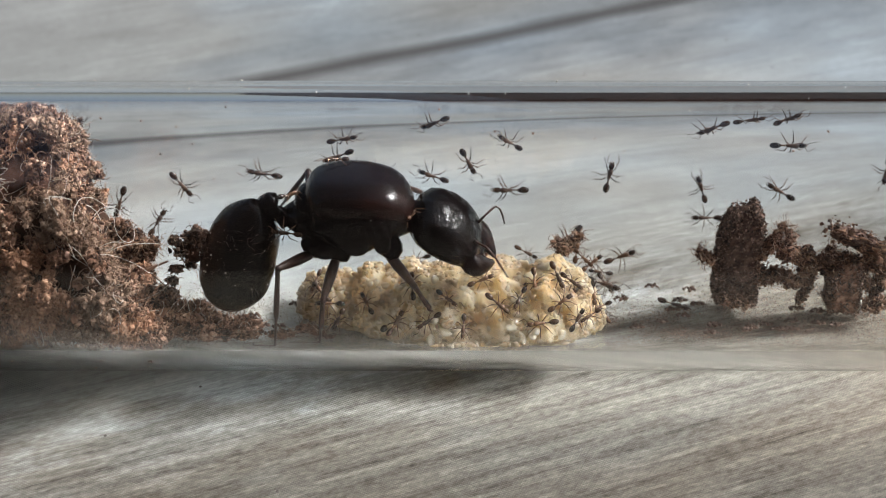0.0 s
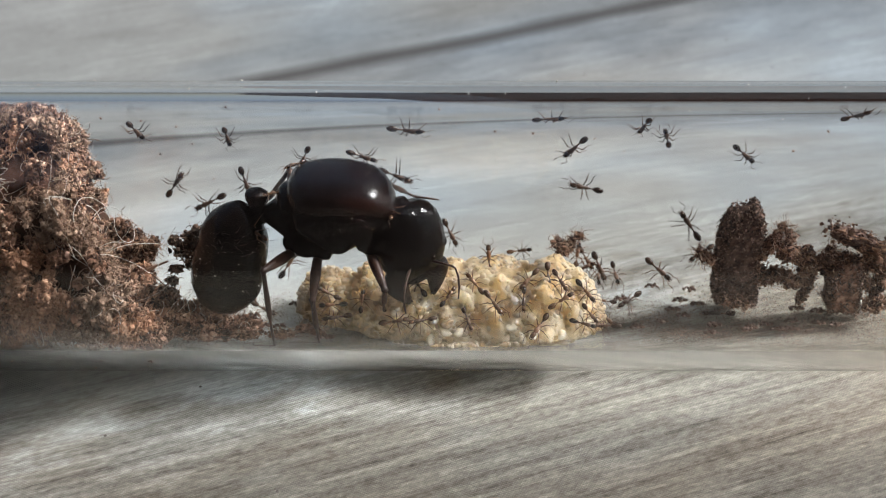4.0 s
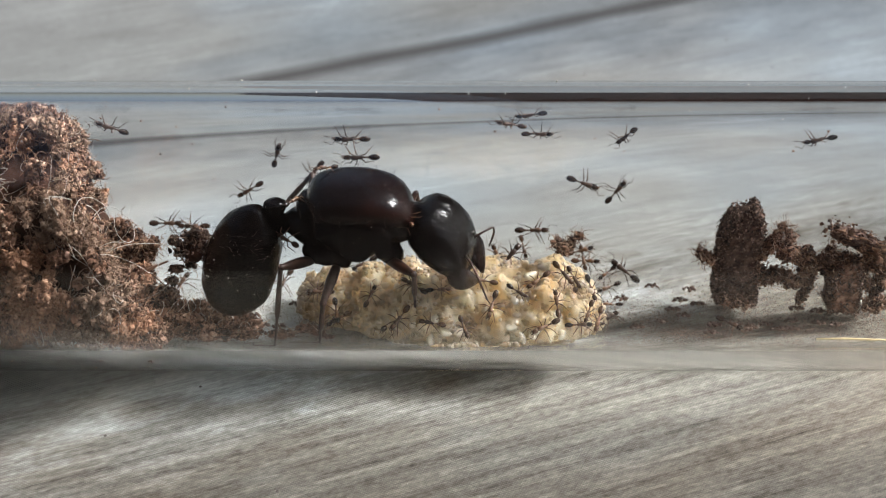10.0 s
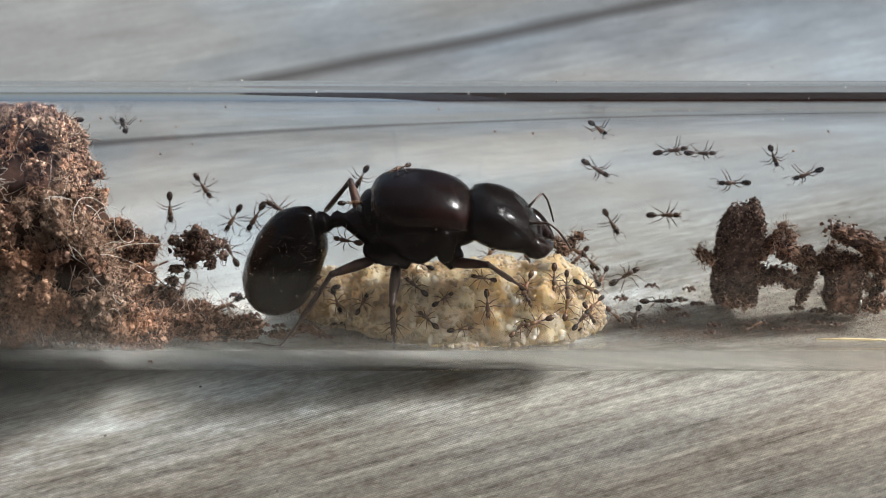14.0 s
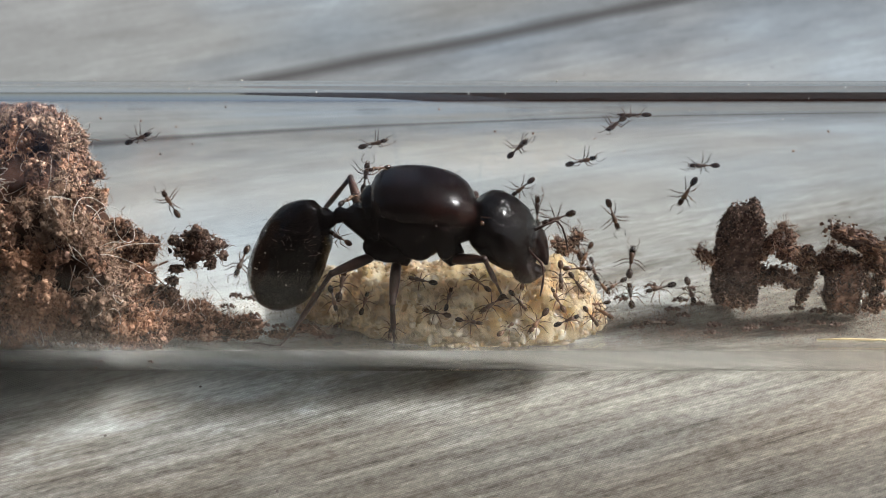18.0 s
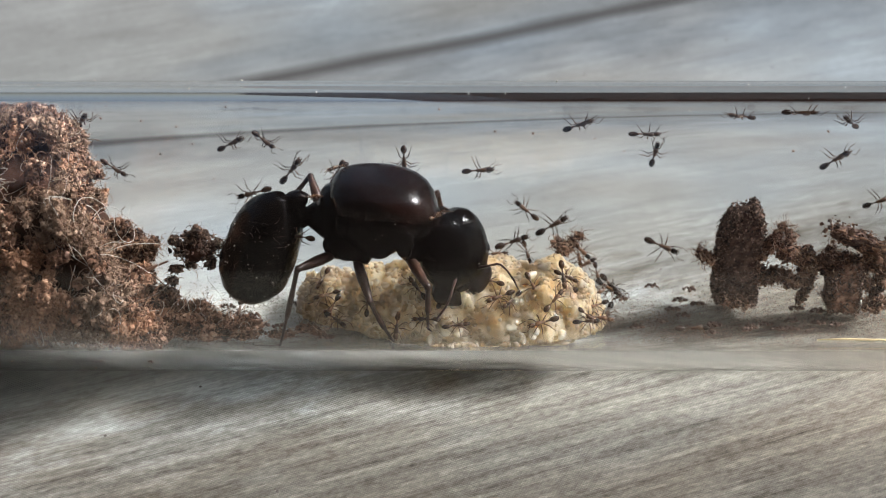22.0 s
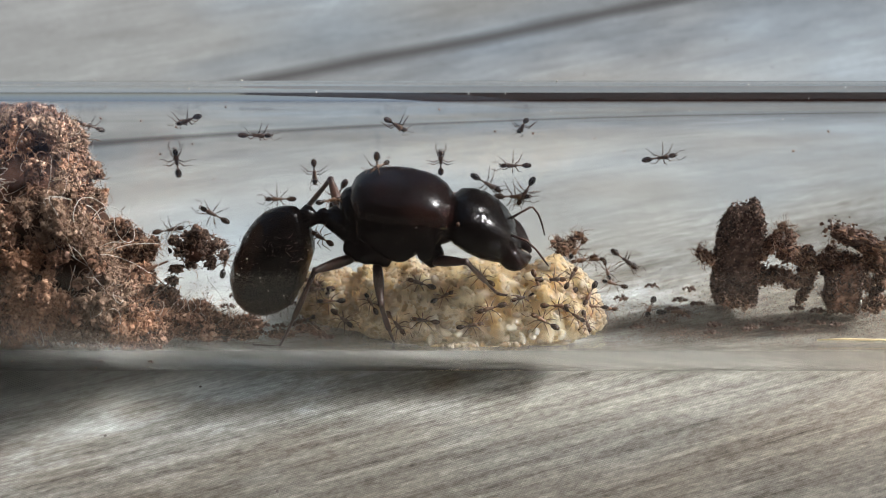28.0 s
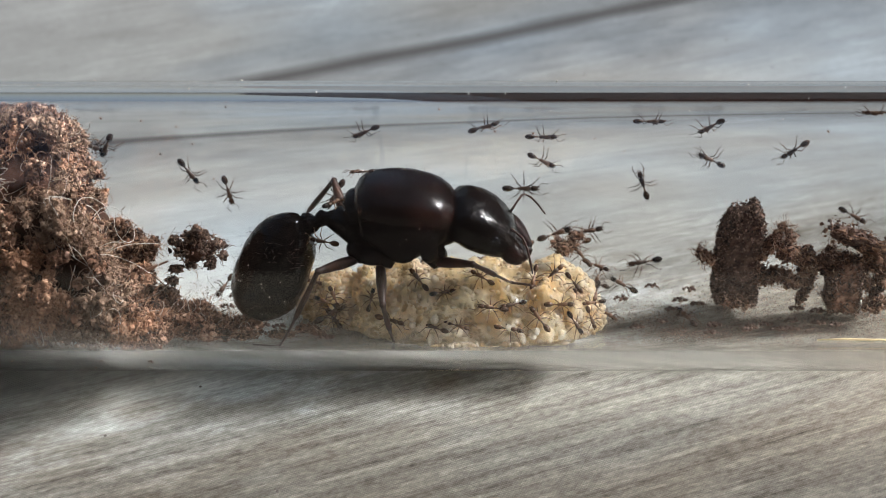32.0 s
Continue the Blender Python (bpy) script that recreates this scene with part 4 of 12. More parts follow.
    for s in (-1, 1):
        part("eye", loft(oval(0.34, 0.16, 0.3, (0.66, s * 1.80, 0.35), 9, 14), 14), EYE, head)
        jaw = part("mandible", loft([(-0.35, 0, 0, 0.45, 0.5), (0.05, s * 0.08, 0, 0.68, 0.62), (0.45, s * 0.05, -0.03, 0.74, 0.56), (0.85, -s * 0.1, -0.06, 0.66, 0.46), (1.2, -s * 0.32, -0.08, 0.48, 0.33), (1.48, -s * 0.55, -0.08, 0.28, 0.2), (1.66, -s * 0.74, -0.08, 0.08, 0.07)], 16), MANDIBLE, head, "curved shiny jaw")
        for k in range(4):
            part("tooth", loft([(0.0, 0, 0, 0.11, 0.1), (0.08, 0, 0, 0.07, 0.06), (0.16, 0, 0, 0.02, 0.02)], 7), MANDIBLE, jaw).matrix_basis = mm(0.75 + 0.24 * k, -s * (0.62 + 0.06 * k), -0.06, 0, 0, -s * 60)
        jaw.matrix_basis = mm(1.92, s * 1.15, -0.25)
        jaws.append(jaw)
        reach = [(0, 0, 0), (0.3, s * 0.45, 0.4), (0.55, s * 0.8, 0.72), (0.7, s * 0.92, 0.76), (1.2, s * 1.02, 0.55), (1.8, s * 1.05, 0.1), (2.4, s * 1.0, -0.42)]
        feeler = part("antenna", tube(reach, [0.085, 0.06, 0.07, 0.055, 0.06, 0.065, 0.04], 8), LEG, head, "thin dark elbowed feeler")
        feeler.matrix_basis = mm(1.45, s * 0.7, 0.75)
        feelers.append(feeler)
    legs = {}
    for where, (lf, lt) in {"hind": (2.6, 6.2), "mid": (2.4, 4.6), "front": (2.6, 4.4)}.items():
        for s in (-1, 1):
            femur = part("femur", loft([(0, 0, 0, 0.22, 0.22), (0.25, 0, 0, 0.27, 0.29), (lf * 0.4, 0, 0, 0.30, 0.32), (lf * 0.75, 0, 0, 0.23, 0.25), (lf * 0.93, 0, 0, 0.17, 0.18), (lf, 0, 0, 0.2, 0.2), (lf + 0.12, 0, 0, 0.1, 0.1)], 12), LEG, root, "brown thigh segment")
            tibia = part("tibia", loft([(-0.12, 0, 0, 0.12, 0.12), (0.1, 0, 0, 0.14, 0.14), (lt * 0.15, 0, 0, 0.12, 0.13), (lt * 0.35, 0, 0, 0.155, 0.16), (lt * 0.52, 0, 0, 0.15, 0.155), (lt * 0.57, 0, 0, 0.13, 0.13), (lt * 0.59, 0, 0, 0.085, 0.085), (lt * 0.85, 0, 0, 0.075, 0.075), (lt, 0, 0, 0.07, 0.07)], 10), LEG, root, "slender brown shin")
            part("tarsus", tube([(lt - 0.05, 0, 0), (lt + 0.1, 0, 0.12), (lt + 0.2, 0, 0.55), (lt + 0.3, 0, 1.1), (lt + 0.45, 0, 1.35)], [0.09, 0.08, 0.07, 0.065, 0.035], 7), LEG, tibia)
            starts = np.stack([r3.uniform(0.1, lt, 60), r3.normal(0, 0.07, 60), r3.normal(0, 0.07, 60)], 1)
            part("leg_hairs", fibres(r3, starts, 0.3, 0.006, 3, 0.2), LEG, tibia)["kind"] = "stuff"
            legs[where, s] = (femur, tibia)
    return root, petiole, gaster, head, jaws, legs, feelers


queen, petiole, gaster, head, jaws, legs, feelers = queen_ant()

# ---- the workers ----
HIPS = [(0.42, 0.12, 38), (0.22, 0.14, 85), (0.02, 0.13, 135)]


def worker_ant(WORKER_DARK, WORKER_BROWN, label):
    root = thing("worker_ant", label, "ant", "worker ants")
    part("head", loft(oval(0.23, 0.175, 0.16, (0.83, 0, 0.42), 9, 14, 1.0, 1.6), 14), WORKER_DARK, root, "round dark head")
    part("thorax", loft([(0.66, 0, 0.42, 0.07, 0.07), (0.57, 0, 0.44, 0.14, 0.14), (0.42, 0, 0.46, 0.18, 0.18), (0.25, 0, 0.44, 0.14, 0.15), (0.17, 0, 0.42, 0.115, 0.12), (0.0, 0, 0.42, 0.125, 0.14), (-0.14, 0, 0.38, 0.07, 0.08)], 12), WORKER_BROWN, root, "narrow brown thorax")
    part("petiole", loft([(-0.12, 0, 0.37, 0.035, 0.035), (-0.22, 0, 0.41, 0.065, 0.085), (-0.3, 0, 0.38, 0.04, 0.04), (-0.4, 0, 0.40, 0.08, 0.08), (-0.48, 0, 0.4, 0.05, 0.05)], 10), WORKER_BROWN, root)
    part("gaster", loft(oval(0.34, 0.205, 0.195, (-0.76, 0, 0.4), 10, 14, 0.9, 1.0), 14), WORKER_DARK, root, "glossy dark oval abdomen")
    for s in (-1, 1):
        part("jaw", tube([(1.0, s * 0.08, 0.38), (1.1, s * 0.09, 0.36), (1.18, s * 0.03, 0.35)], [0.05, 0.04, 0.015], 5), WORKER_BROWN, root)
        part("antenna", tube([(0.97, s * 0.1, 0.46), (1.17, s * 0.33, 0.58), (1.24, s * 0.38, 0.58), (1.5, s * 0.32, 0.44), (1.66, s * 0.28, 0.38)], [0.018, 0.015, 0.016, 0.022, 0.018], 5), WORKER_BROWN, root)
    for x, y, a in HIPS:
        for s in (-1, 1):
            c, q = math.cos(radians(a)), s * math.sin(radians(a))
            leg = part("leg", tube([(0, 0, 0), (0.33 * c, 0.33 * q, 0.17), (0.60 * c, 0.60 * q, -0.12), (0.79 * c, 0.79 * q, -0.31), (0.92 * c, 0.92 * q, -0.33)], [0.035, 0.038, 0.024, 0.016, 0.011], 5), WORKER_BROWN, root)
            leg.matrix_basis = mm(x, s * y, 0.34)
    return root


HOVER = 0.02  # clearance of the feet from the surface


def surface_pose(x, phi, rho, h):
    """An ant's pose at x along the tube, at the angle phi round its axis and rho from it, heading h."""
    p = Vector((x, rho * math.cos(phi), AXIS + rho * math.sin(phi)))
    n = Vector((0, -math.cos(phi), -math.sin(phi)))
    heap = min(1.0, max(0.0, (BORE - 0.5 - rho) / 0.8))
    n = (n * (1 - heap) + Vector((0, -0.5, 0.87)) * heap).normalized()
    side = n.cross(Vector((1, 0, 0))).normalized()
    along = side.cross(n)
    f = along * math.cos(h) + side * math.sin(h)
    m = Matrix((f, n.cross(f), n)).transposed().to_4x4()
    m.translation = (p + n * HOVER) * MM
    return m


def trail(rows, step=0.25):
    """Rows of (t, x, y, z, heading in degrees) on the glass or the heap, as rows of poses with finer steps between."""
    out, last = [], None
    for t, x, y, z, h in rows:
        phi, rho = math.atan2(z - AXIS, y), math.hypot(y, z - AXIS)
        if phi > math.pi / 2 + 0.6:
            phi -= 2 * math.pi
        h = radians(h)
        if last:
            t0, x0, phi0, rho0, h0 = last
            h = h0 + (h - h0 + math.pi) % (2 * math.pi) - math.pi
            n = max(1, round((t - t0) / step))
            for k in range(1, n):
                u = k / n
                out.append((t0 + (t - t0) * u, surface_pose(x0 + (x - x0) * u, phi0 + (phi - phi0) * u, rho0 + (rho - rho0) * u, h0 + (h - h0) * u)))
        out.append((t, surface_pose(x, phi, rho, h)))
        last = (t, x, phi, rho, h)
    return out


ROAMING, NURSING = 32, 36
roamer = worker_ant(WORKER_DARK, WORKER_BROWN, "small dark brown worker ant running on the glass")
nurse = worker_ant(AMBER_DARK, AMBER, "small amber brown worker ant tending the eggs")
crew = [roamer] + [copy_thing(roamer, mm(0, 0, 0)) for _ in range(ROAMING - 1)]
crew += [nurse] + [copy_thing(nurse, mm(0, 0, 0)) for _ in range(NURSING - 1)]
for k, ant in enumerate(crew):
    size = (0.84 if k < ROAMING else 0.66) + 0.16 * ((k * 37) % 11) / 10
    ant.scale = (size, size, size)


def stride(ant, k, beat):
    """Swings the six legs in two alternating threes."""
    for j, leg in enumerate(o for o in ant.children if o.name.startswith("leg")):
        x, y, a = HIPS[j // 2]
        s = -1 if j % 2 == 0 else 1
        side = 1 if (j // 2 + j) % 2 else -1
        rows = [(0.2 * i, mm(x, s * y, 0.34, 0, 0, beat * side * math.sin(i * (1.9 + 0.13 * (k % 7)) + k))) for i in range(161)]
        walk(leg, rows)


def motions():
    """Keys all that moves: the workers, their legs, the queen and her limbs."""
    walk(crew[0], trail([(0, -20.69, 5.92, 11.54, 68), (1, -13.58, 6.7, 9.65, 297), (2, -15.32, 5.71, 11.88, 360), (3, -13.03, 5.5, 12.16, 318), (3.2, -12.67, 5.96, 11.47, 270), (5.7, -12, 6.86, 7.27, 287), (6, -11.53, 6.79, 6.8, 288), (7, -9.5, 6.85, 7.19, 337), (8, -9.66, 6.62, 6.05, 251), (9, -9.58, 6.44, 5.52, 251), (10, -11.41, 6.6, 5.98, 212), (11, -16.41, 6.25, 10.91, 256), (12, -20.13, 6.6, 10.02, 213), (13, -18.12, 5.92, 11.54, 65), (14, -18.16, 6.03, 11.35, 86), (14.4, -18.57, 5.84, 11.68, 204), (16.6, -23.87, 6.85, 7.19, 244), (17, -23.87, 6.85, 7.19, 244), (18, -23.87, 6.85, 7.19, 244), (19, -23.87, 6.85, 7.19, 244), (20, -23.87, 6.85, 7.19, 64), (21, -16.78, 6.89, 8.37, 334), (22, -19.39, 6.88, 7.52, 320), (23, -16.34, 6.67, 6.23, 85), (24, -14.53, 6.76, 9.4, 250), (25, -19.94, 6.84, 8.92, 248), (25.4, -21.62, 5.5, 12.17, 180), (27.6, -20.95, 6.13, 11.16, 116), (28, -24.79, 6.75, 9.41, 180), (29, -24.79, 6.75, 9.41, 180), (30, -24.79, 6.75, 9.41, 180), (31, -24.79, 6.75, 9.41, 180), (32, -24.79, 6.75, 9.41, 180)]))
    walk(crew[1], trail([(0, -15.52, 6.7, 6.34, 307), (1, -13.75, 6.88, 7.47, 204), (2, -20.85, 6.55, 10.18, 84), (3, -18.95, 5.84, 11.68, 90), (3.2, -18, 6.25, 10.92, 308), (5.7, -16.74, 6.33, 10.74, 248), (6, -18.54, 6.89, 7.6, 240), (7, -19.46, 6.67, 6.23, 62), (8, -19.58, 6.7, 9.65, 71), (9, -20.68, 6.76, 9.4, 270), (10, -16.54, 5.59, 3.95, 0), (11, -14.71, 6.56, 5.87, 76), (12, -16.42, 6.9, 8.11, 133), (13, -17.67, 6.7, 6.34, 196), (14, -16.25, 6.15, 4.86, 270), (14.4, -16.71, 5.42, 3.73, 180), (16.6, -16.71, 5.63, 4.01, 150), (17, -18.41, 5.48, 3.81, 80), (18, -16.18, 6.23, 5.02, 119), (19, -14.28, 6.85, 7.19, 73), (20, -16.48, 6.73, 6.49, 81), (21, -15.38, 6.89, 7.6, 35), (22, -12.35, 6.74, 9.5, 37), (23, -11.08, 6.58, 10.07, 17), (24, -10.74, 6.55, 10.17, 308), (25, -10.87, 6.45, 10.45, 0), (25.4, -10.82, 6.49, 10.34, 0), (27.6, -10.64, 6.55, 10.17, 0), (28, -10.82, 6.49, 10.34, 0), (29, -8.48, 6.26, 10.91, 31), (30, -9.05, 6.84, 8.92, 320), (31, -3.47, 6.89, 7.72, 65), (32, -4.41, 6.34, 10.73, 218)]))
    walk(crew[2], trail([(0, -10.51, 6.84, 7.07, 168), (1, -13.04, 6.5, 5.7, 211), (2, -11.62, 6.9, 7.8, 115), (3, -13.96, 6.44, 5.52, 221), (3.2, -13.79, 6.44, 5.52, 211), (5.7, -13.83, 5.97, 4.55, 200), (6, -13.48, 6.06, 4.7, 210), (7, -16.38, 5.53, 3.87, 220), (8, -14.34, 5.69, 4.1, 60), (9, -17.42, 6.33, 10.74, 218), (10, -18.85, 6.13, 11.16, 139), (11, -19.13, 6.03, 11.35, 125), (12, -20.52, 5.11, 12.64, 180), (13, -21.87, 5.32, 12.4, 222), (14, -21.24, 5.5, 12.17, 180), (14.4, -20.93, 5.75, 11.81, 251), (16.6, -24.79, 6.75, 9.41, 180), (17, -24.79, 6.75, 9.41, 180), (18, -24.79, 6.75, 9.41, 180), (19, -24.79, 6.75, 9.41, 180), (20, -24.79, 6.75, 9.41, 180), (21, -24.79, 6.75, 9.41, 0), (22, -20.39, 5.6, 12.02, 65), (23, -20.58, 6.63, 9.91, 310), (24, -12.82, 5.92, 11.54, 24), (25, -11.96, 5.71, 11.88, 305), (25.4, -13.44, 5.61, 12.02, 0), (27.6, -12.87, 6.41, 10.56, 324), (28, -14.3, 5.5, 12.16, 222), (29, -18.36, 6.13, 11.16, 180), (30, -21.35, 5.6, 12.03, 180), (31, -20.71, 5.75, 11.81, 24), (32, -20.52, 6.76, 9.4, 330)]))
    walk(crew[3], trail([(0, -5.86, 6.63, 9.91, 17), (1, -2.46, 6.9, 7.8, 309), (2, -4.12, 6.9, 8.23, 154), (3, -7.83, 6.89, 8.37, 270), (3.2, -8.1, 6.9, 8.23, 262), (5.7, -8.25, 6.88, 8.46, 218), (6, -8.09, 6.89, 8.37, 193), (7, -8.25, 6.88, 8.46, 238), (8, -8.09, 6.88, 8.46, 243), (9, -8.13, 6.9, 7.8, 245), (10, -9.74, 6.88, 8.46, 75), (11, -12.8, 5.61, 12.02, 180), (12, -15.91, 6.58, 10.07, 206), (13, -18.24, 6.55, 10.18, 252), (14, -14.25, 6.67, 6.23, 298), (14.4, -11.28, 6.9, 7.93, 19), (16.6, -8.74, 6.89, 7.59, 30), (17, -7.87, 6.89, 7.68, 24), (18, -4.07, 6.74, 9.5, 23), (19, -1.79, 6.86, 8.77, 207), (20, -4.66, 6.78, 6.72, 261), (21, -5.99, 6.85, 7.19, 253), (22, -6.22, 6.85, 7.19, 244), (23, -6.02, 6.9, 8.1, 180), (24, -6, 6.79, 6.79, 234), (25, -6.19, 6.62, 6.05, 232), (25.4, -6.19, 6.67, 6.23, 232), (27.6, -8.91, 6.37, 5.35, 149), (28, -9.65, 6.37, 5.35, 180), (29, -13.06, 5.79, 4.25, 310), (30, -12.48, 5.02, 3.27, 260), (31, -13.1, 3.62, 2.13, 270), (32, -12.83, 2.2, 1.46, 244)]))
    walk(crew[4], trail([(0, -6.1, 6.88, 8.46, 206), (1, -5.83, 6.88, 8.46, 193), (2, -6.66, 6.88, 8.46, 167), (3, -12.21, 6.76, 6.6, 270), (3.2, -11.11, 6.84, 7.07, 311), (5.7, -12.95, 6.44, 5.52, 231), (6, -13.64, 6.7, 6.34, 180), (7, -11.9, 6.67, 6.23, 11), (8, -9.01, 2.58, 1.6, 0), (9, -3.94, -0.49, 2.64, 318), (10, -4.68, 3.62, 2.13, 212), (11, -5.7, -0.29, 3.31, 191), (12, -5.89, -0.51, 1.76, 191), (13, -5.89, -0.51, 1.76, 191), (14, -15.23, 2.2, 1.46, 262), (14.4, -13.98, 2, 1.4, 325), (16.6, -12.84, 0.67, 1.13, 0), (17, -14.55, 1.14, 1.2, 322), (18, -12.4, -1.64, 1.3, 23), (19, -12.21, 2, 1.4, 107), (20, -12.15, 1.37, 1.24, 286), (21, -8.88, 3.29, 1.94, 242), (22, -11.8, 0.17, 1.1, 270), (23, -5.89, -0.51, 1.76, 11), (24, -12.99, 5.37, 3.67, 180), (25, -14.26, 6.03, 4.64, 195), (25.4, -14.26, 6.03, 4.64, 195), (27.6, -14.51, 5.83, 4.31, 150), (28, -13.59, 5.88, 4.4, 150), (29, -14.66, 6.23, 5.02, 20), (30, -12.25, 6.62, 6.05, 85), (31, -17.09, 6.88, 8.55, 206), (32, -15.01, 6.86, 7.27, 301)]))
    walk(crew[5], trail([(0, -0.45, 5.76, 11.8, 222), (1, 0.64, 5.51, 12.16, 0), (2, 4.53, 5.97, 11.47, 214), (3, -2.22, 5.93, 11.53, 180), (3.2, -4.11, 5.51, 12.16, 0), (5.7, 1.8, 6.9, 8.02, 324), (6, 3.49, 6.79, 6.79, 306), (7, 4.73, 6.26, 10.91, 180), (8, 0.76, 5.51, 12.16, 180), (9, -2.68, 5.51, 12.16, 180), (10, -5.26, 6.6, 10.01, 180), (11, -6.16, 6.81, 6.87, 243), (12, -9.19, 5.76, 11.8, 180), (13, -8.65, 5.96, 11.47, 268), (14, -11.13, 5.85, 4.34, 240), (14.4, -11.81, 5.48, 3.81, 225), (16.6, -11.2, 5.37, 3.67, 240), (17, -11.3, 5.26, 3.54, 240), (18, -11.93, 3.78, 2.23, 251), (19, -12.22, 4.23, 2.55, 260), (20, -12.12, 4.23, 2.55, 61), (21, -11.62, 6.19, 4.96, 139), (22, -11.18, 6.53, 5.77, 196), (23, -11.42, 6.53, 5.77, 222), (24, -11.1, 6.37, 5.35, 231), (25, -11.62, 6.23, 5.02, 250), (25.4, -11.27, 6.3, 5.19, 241), (27.6, -11.92, 6.56, 5.87, 196), (28, -15.61, 6.9, 7.89, 90), (29, -17.78, 6.67, 6.23, 242), (30, -18.21, 6.83, 6.99, 192), (31, -18.6, 6.9, 7.93, 144), (32, -19.53, 6.76, 9.4, 246)]))
    walk(crew[6], trail([(0, 3.91, 6.71, 9.6, 137), (1, 1.78, 6.85, 8.82, 39), (2, 7.24, 6.66, 9.8, 343), (3, 7.08, 5.33, 12.39, 0), (3.2, 6.08, 5.51, 12.16, 42), (5.7, 5.67, 5.51, 12.16, 305), (6, 6.38, 5.33, 12.39, 318), (7, 7.02, 6.41, 10.56, 82), (8, 9.9, 5.96, 11.47, 125), (9, 6.81, 6.85, 8.82, 112), (10, 4.92, 4.97, 12.79, 204), (11, 3.36, 5.19, 12.54, 180), (12, 5.11, 5.93, 11.53, 283), (13, 7.37, 5.61, 12.01, 336), (14, 8.81, 6.14, 11.15, 306), (14.4, 9.06, 6.11, 11.21, 120), (16.6, 5.95, 5.71, 11.87, 156), (17, 4.33, 5.51, 12.16, 0), (18, 8.08, 6.9, 8.02, 19), (19, 9.37, 6.89, 7.68, 0), (20, 8.36, 6.5, 5.7, 323), (21, 9.83, 6.15, 4.86, 319), (22, 12.35, 6.88, 8.55, 83), (23, 14.28, 6.78, 6.72, 257), (24, 16.91, 6.3, 5.19, 339), (25, 22.91, 6.76, 6.61, 0), (25.4, 19.39, 6.56, 5.87, 191), (27.6, 13.31, 3.29, 1.94, 212), (28, 12.06, 0.42, 1.11, 249), (29, 13.06, 0.52, 1.12, 152), (30, 13.09, 1.45, 1.26, 237), (31, 10.53, 1.88, 1.36, 180), (32, 10.66, 2.2, 1.46, 145)]))
    walk(crew[7], trail([(0, 1.46, 6.9, 8.02, 294), (1, 1.42, 6.5, 5.7, 270), (2, 7.01, 6.5, 5.7, 0), (3, 8.38, 6.01, 4.61, 340), (3.2, 10.18, 5.26, 3.54, 310), (5.7, 7.07, -1.43, 3.5, 242), (6, 5.52, -0.89, 3.87, 159), (7, 4.65, 0.61, 3.85, 212), (8, 4.09, 4.51, 2.78, 170), (9, 4.65, 0.61, 3.85, 212), (10, 5.28, 5.31, 3.59, 0), (11, 5.45, 5.31, 3.59, 0), (12, 5.45, 5.37, 3.67, 0), (13, 6.2, 6.89, 7.68, 0), (14, 8.94, 6.88, 7.51, 325), (14.4, 11.63, 6.69, 6.31, 153), (16.6, 7.77, 6.64, 6.12, 148), (17, 9.73, 6.1, 4.77, 310), (18, 10.11, 5.92, 4.46, 290), (19, 10.29, 6.64, 6.12, 11), (20, 12.48, 6.62, 6.05, 318), (21, 16.31, 6.6, 10.02, 17), (22, 19.74, 4.48, 13.25, 0), (23, 16.24, 4.48, 13.25, 180), (24, 15.83, 5.61, 12.02, 257), (25, 15.46, 5.44, 12.24, 24), (25.4, 18.89, 4.96, 12.8, 138), (27.6, 10.65, 6.89, 8.37, 142), (28, 12.64, 6.89, 8.32, 13), (29, 14.85, 6.9, 7.81, 0), (30, 14.82, 6.67, 6.23, 118), (31, 17.8, 5.75, 11.81, 138), (32, 15.26, 6.03, 11.35, 235)]))
    walk(crew[8], trail([(0, 4.01, 6.59, 5.94, 180), (1, 2.23, 5.59, 3.95, 290), (2, 2.98, 5.31, 3.59, 180), (3, -4.47, 6.89, 7.59, 145), (3.2, -4.47, 6.89, 7.59, 325), (5.7, 0.54, 6.5, 5.7, 0), (6, 0.2, 6.37, 5.35, 329), (7, -0.91, 6.56, 5.87, 138), (8, -1.82, 6.67, 6.23, 148), (9, -1.18, 6.76, 9.4, 195), (10, -4.78, 6.89, 8.37, 180), (11, -4.82, 6.85, 7.19, 180), (12, -5.74, 6.72, 6.42, 242), (13, -5.24, 6.73, 6.49, 261), (14, -9.6, 6.06, 4.7, 150), (14.4, -7.95, 6.56, 5.87, 232), (16.6, -9.19, 6.15, 4.86, 150), (17, -9.15, 6.23, 5.02, 0), (18, -4.59, 6.79, 6.79, 81), (19, -4.66, 6.79, 6.79, 261), (20, -13.51, 6.69, 6.31, 180), (21, -9.28, 6.67, 6.23, 62), (22, -8.99, 6.86, 7.27, 55), (23, -6.52, 6.72, 6.42, 62), (24, -7.35, 6.76, 6.6, 158), (25, -8.81, 6.26, 10.91, 62), (25.4, -8.41, 5.51, 12.16, 24), (27.6, -6.9, 6.83, 9.01, 300), (28, -3.87, 6.89, 7.59, 270), (29, -2.04, 0.51, 3.51, 261), (30, -2.04, 0.51, 3.51, 81), (31, 0.2, 6.85, 7.19, 90), (32, 2.41, 0.17, 3.8, 21)]))
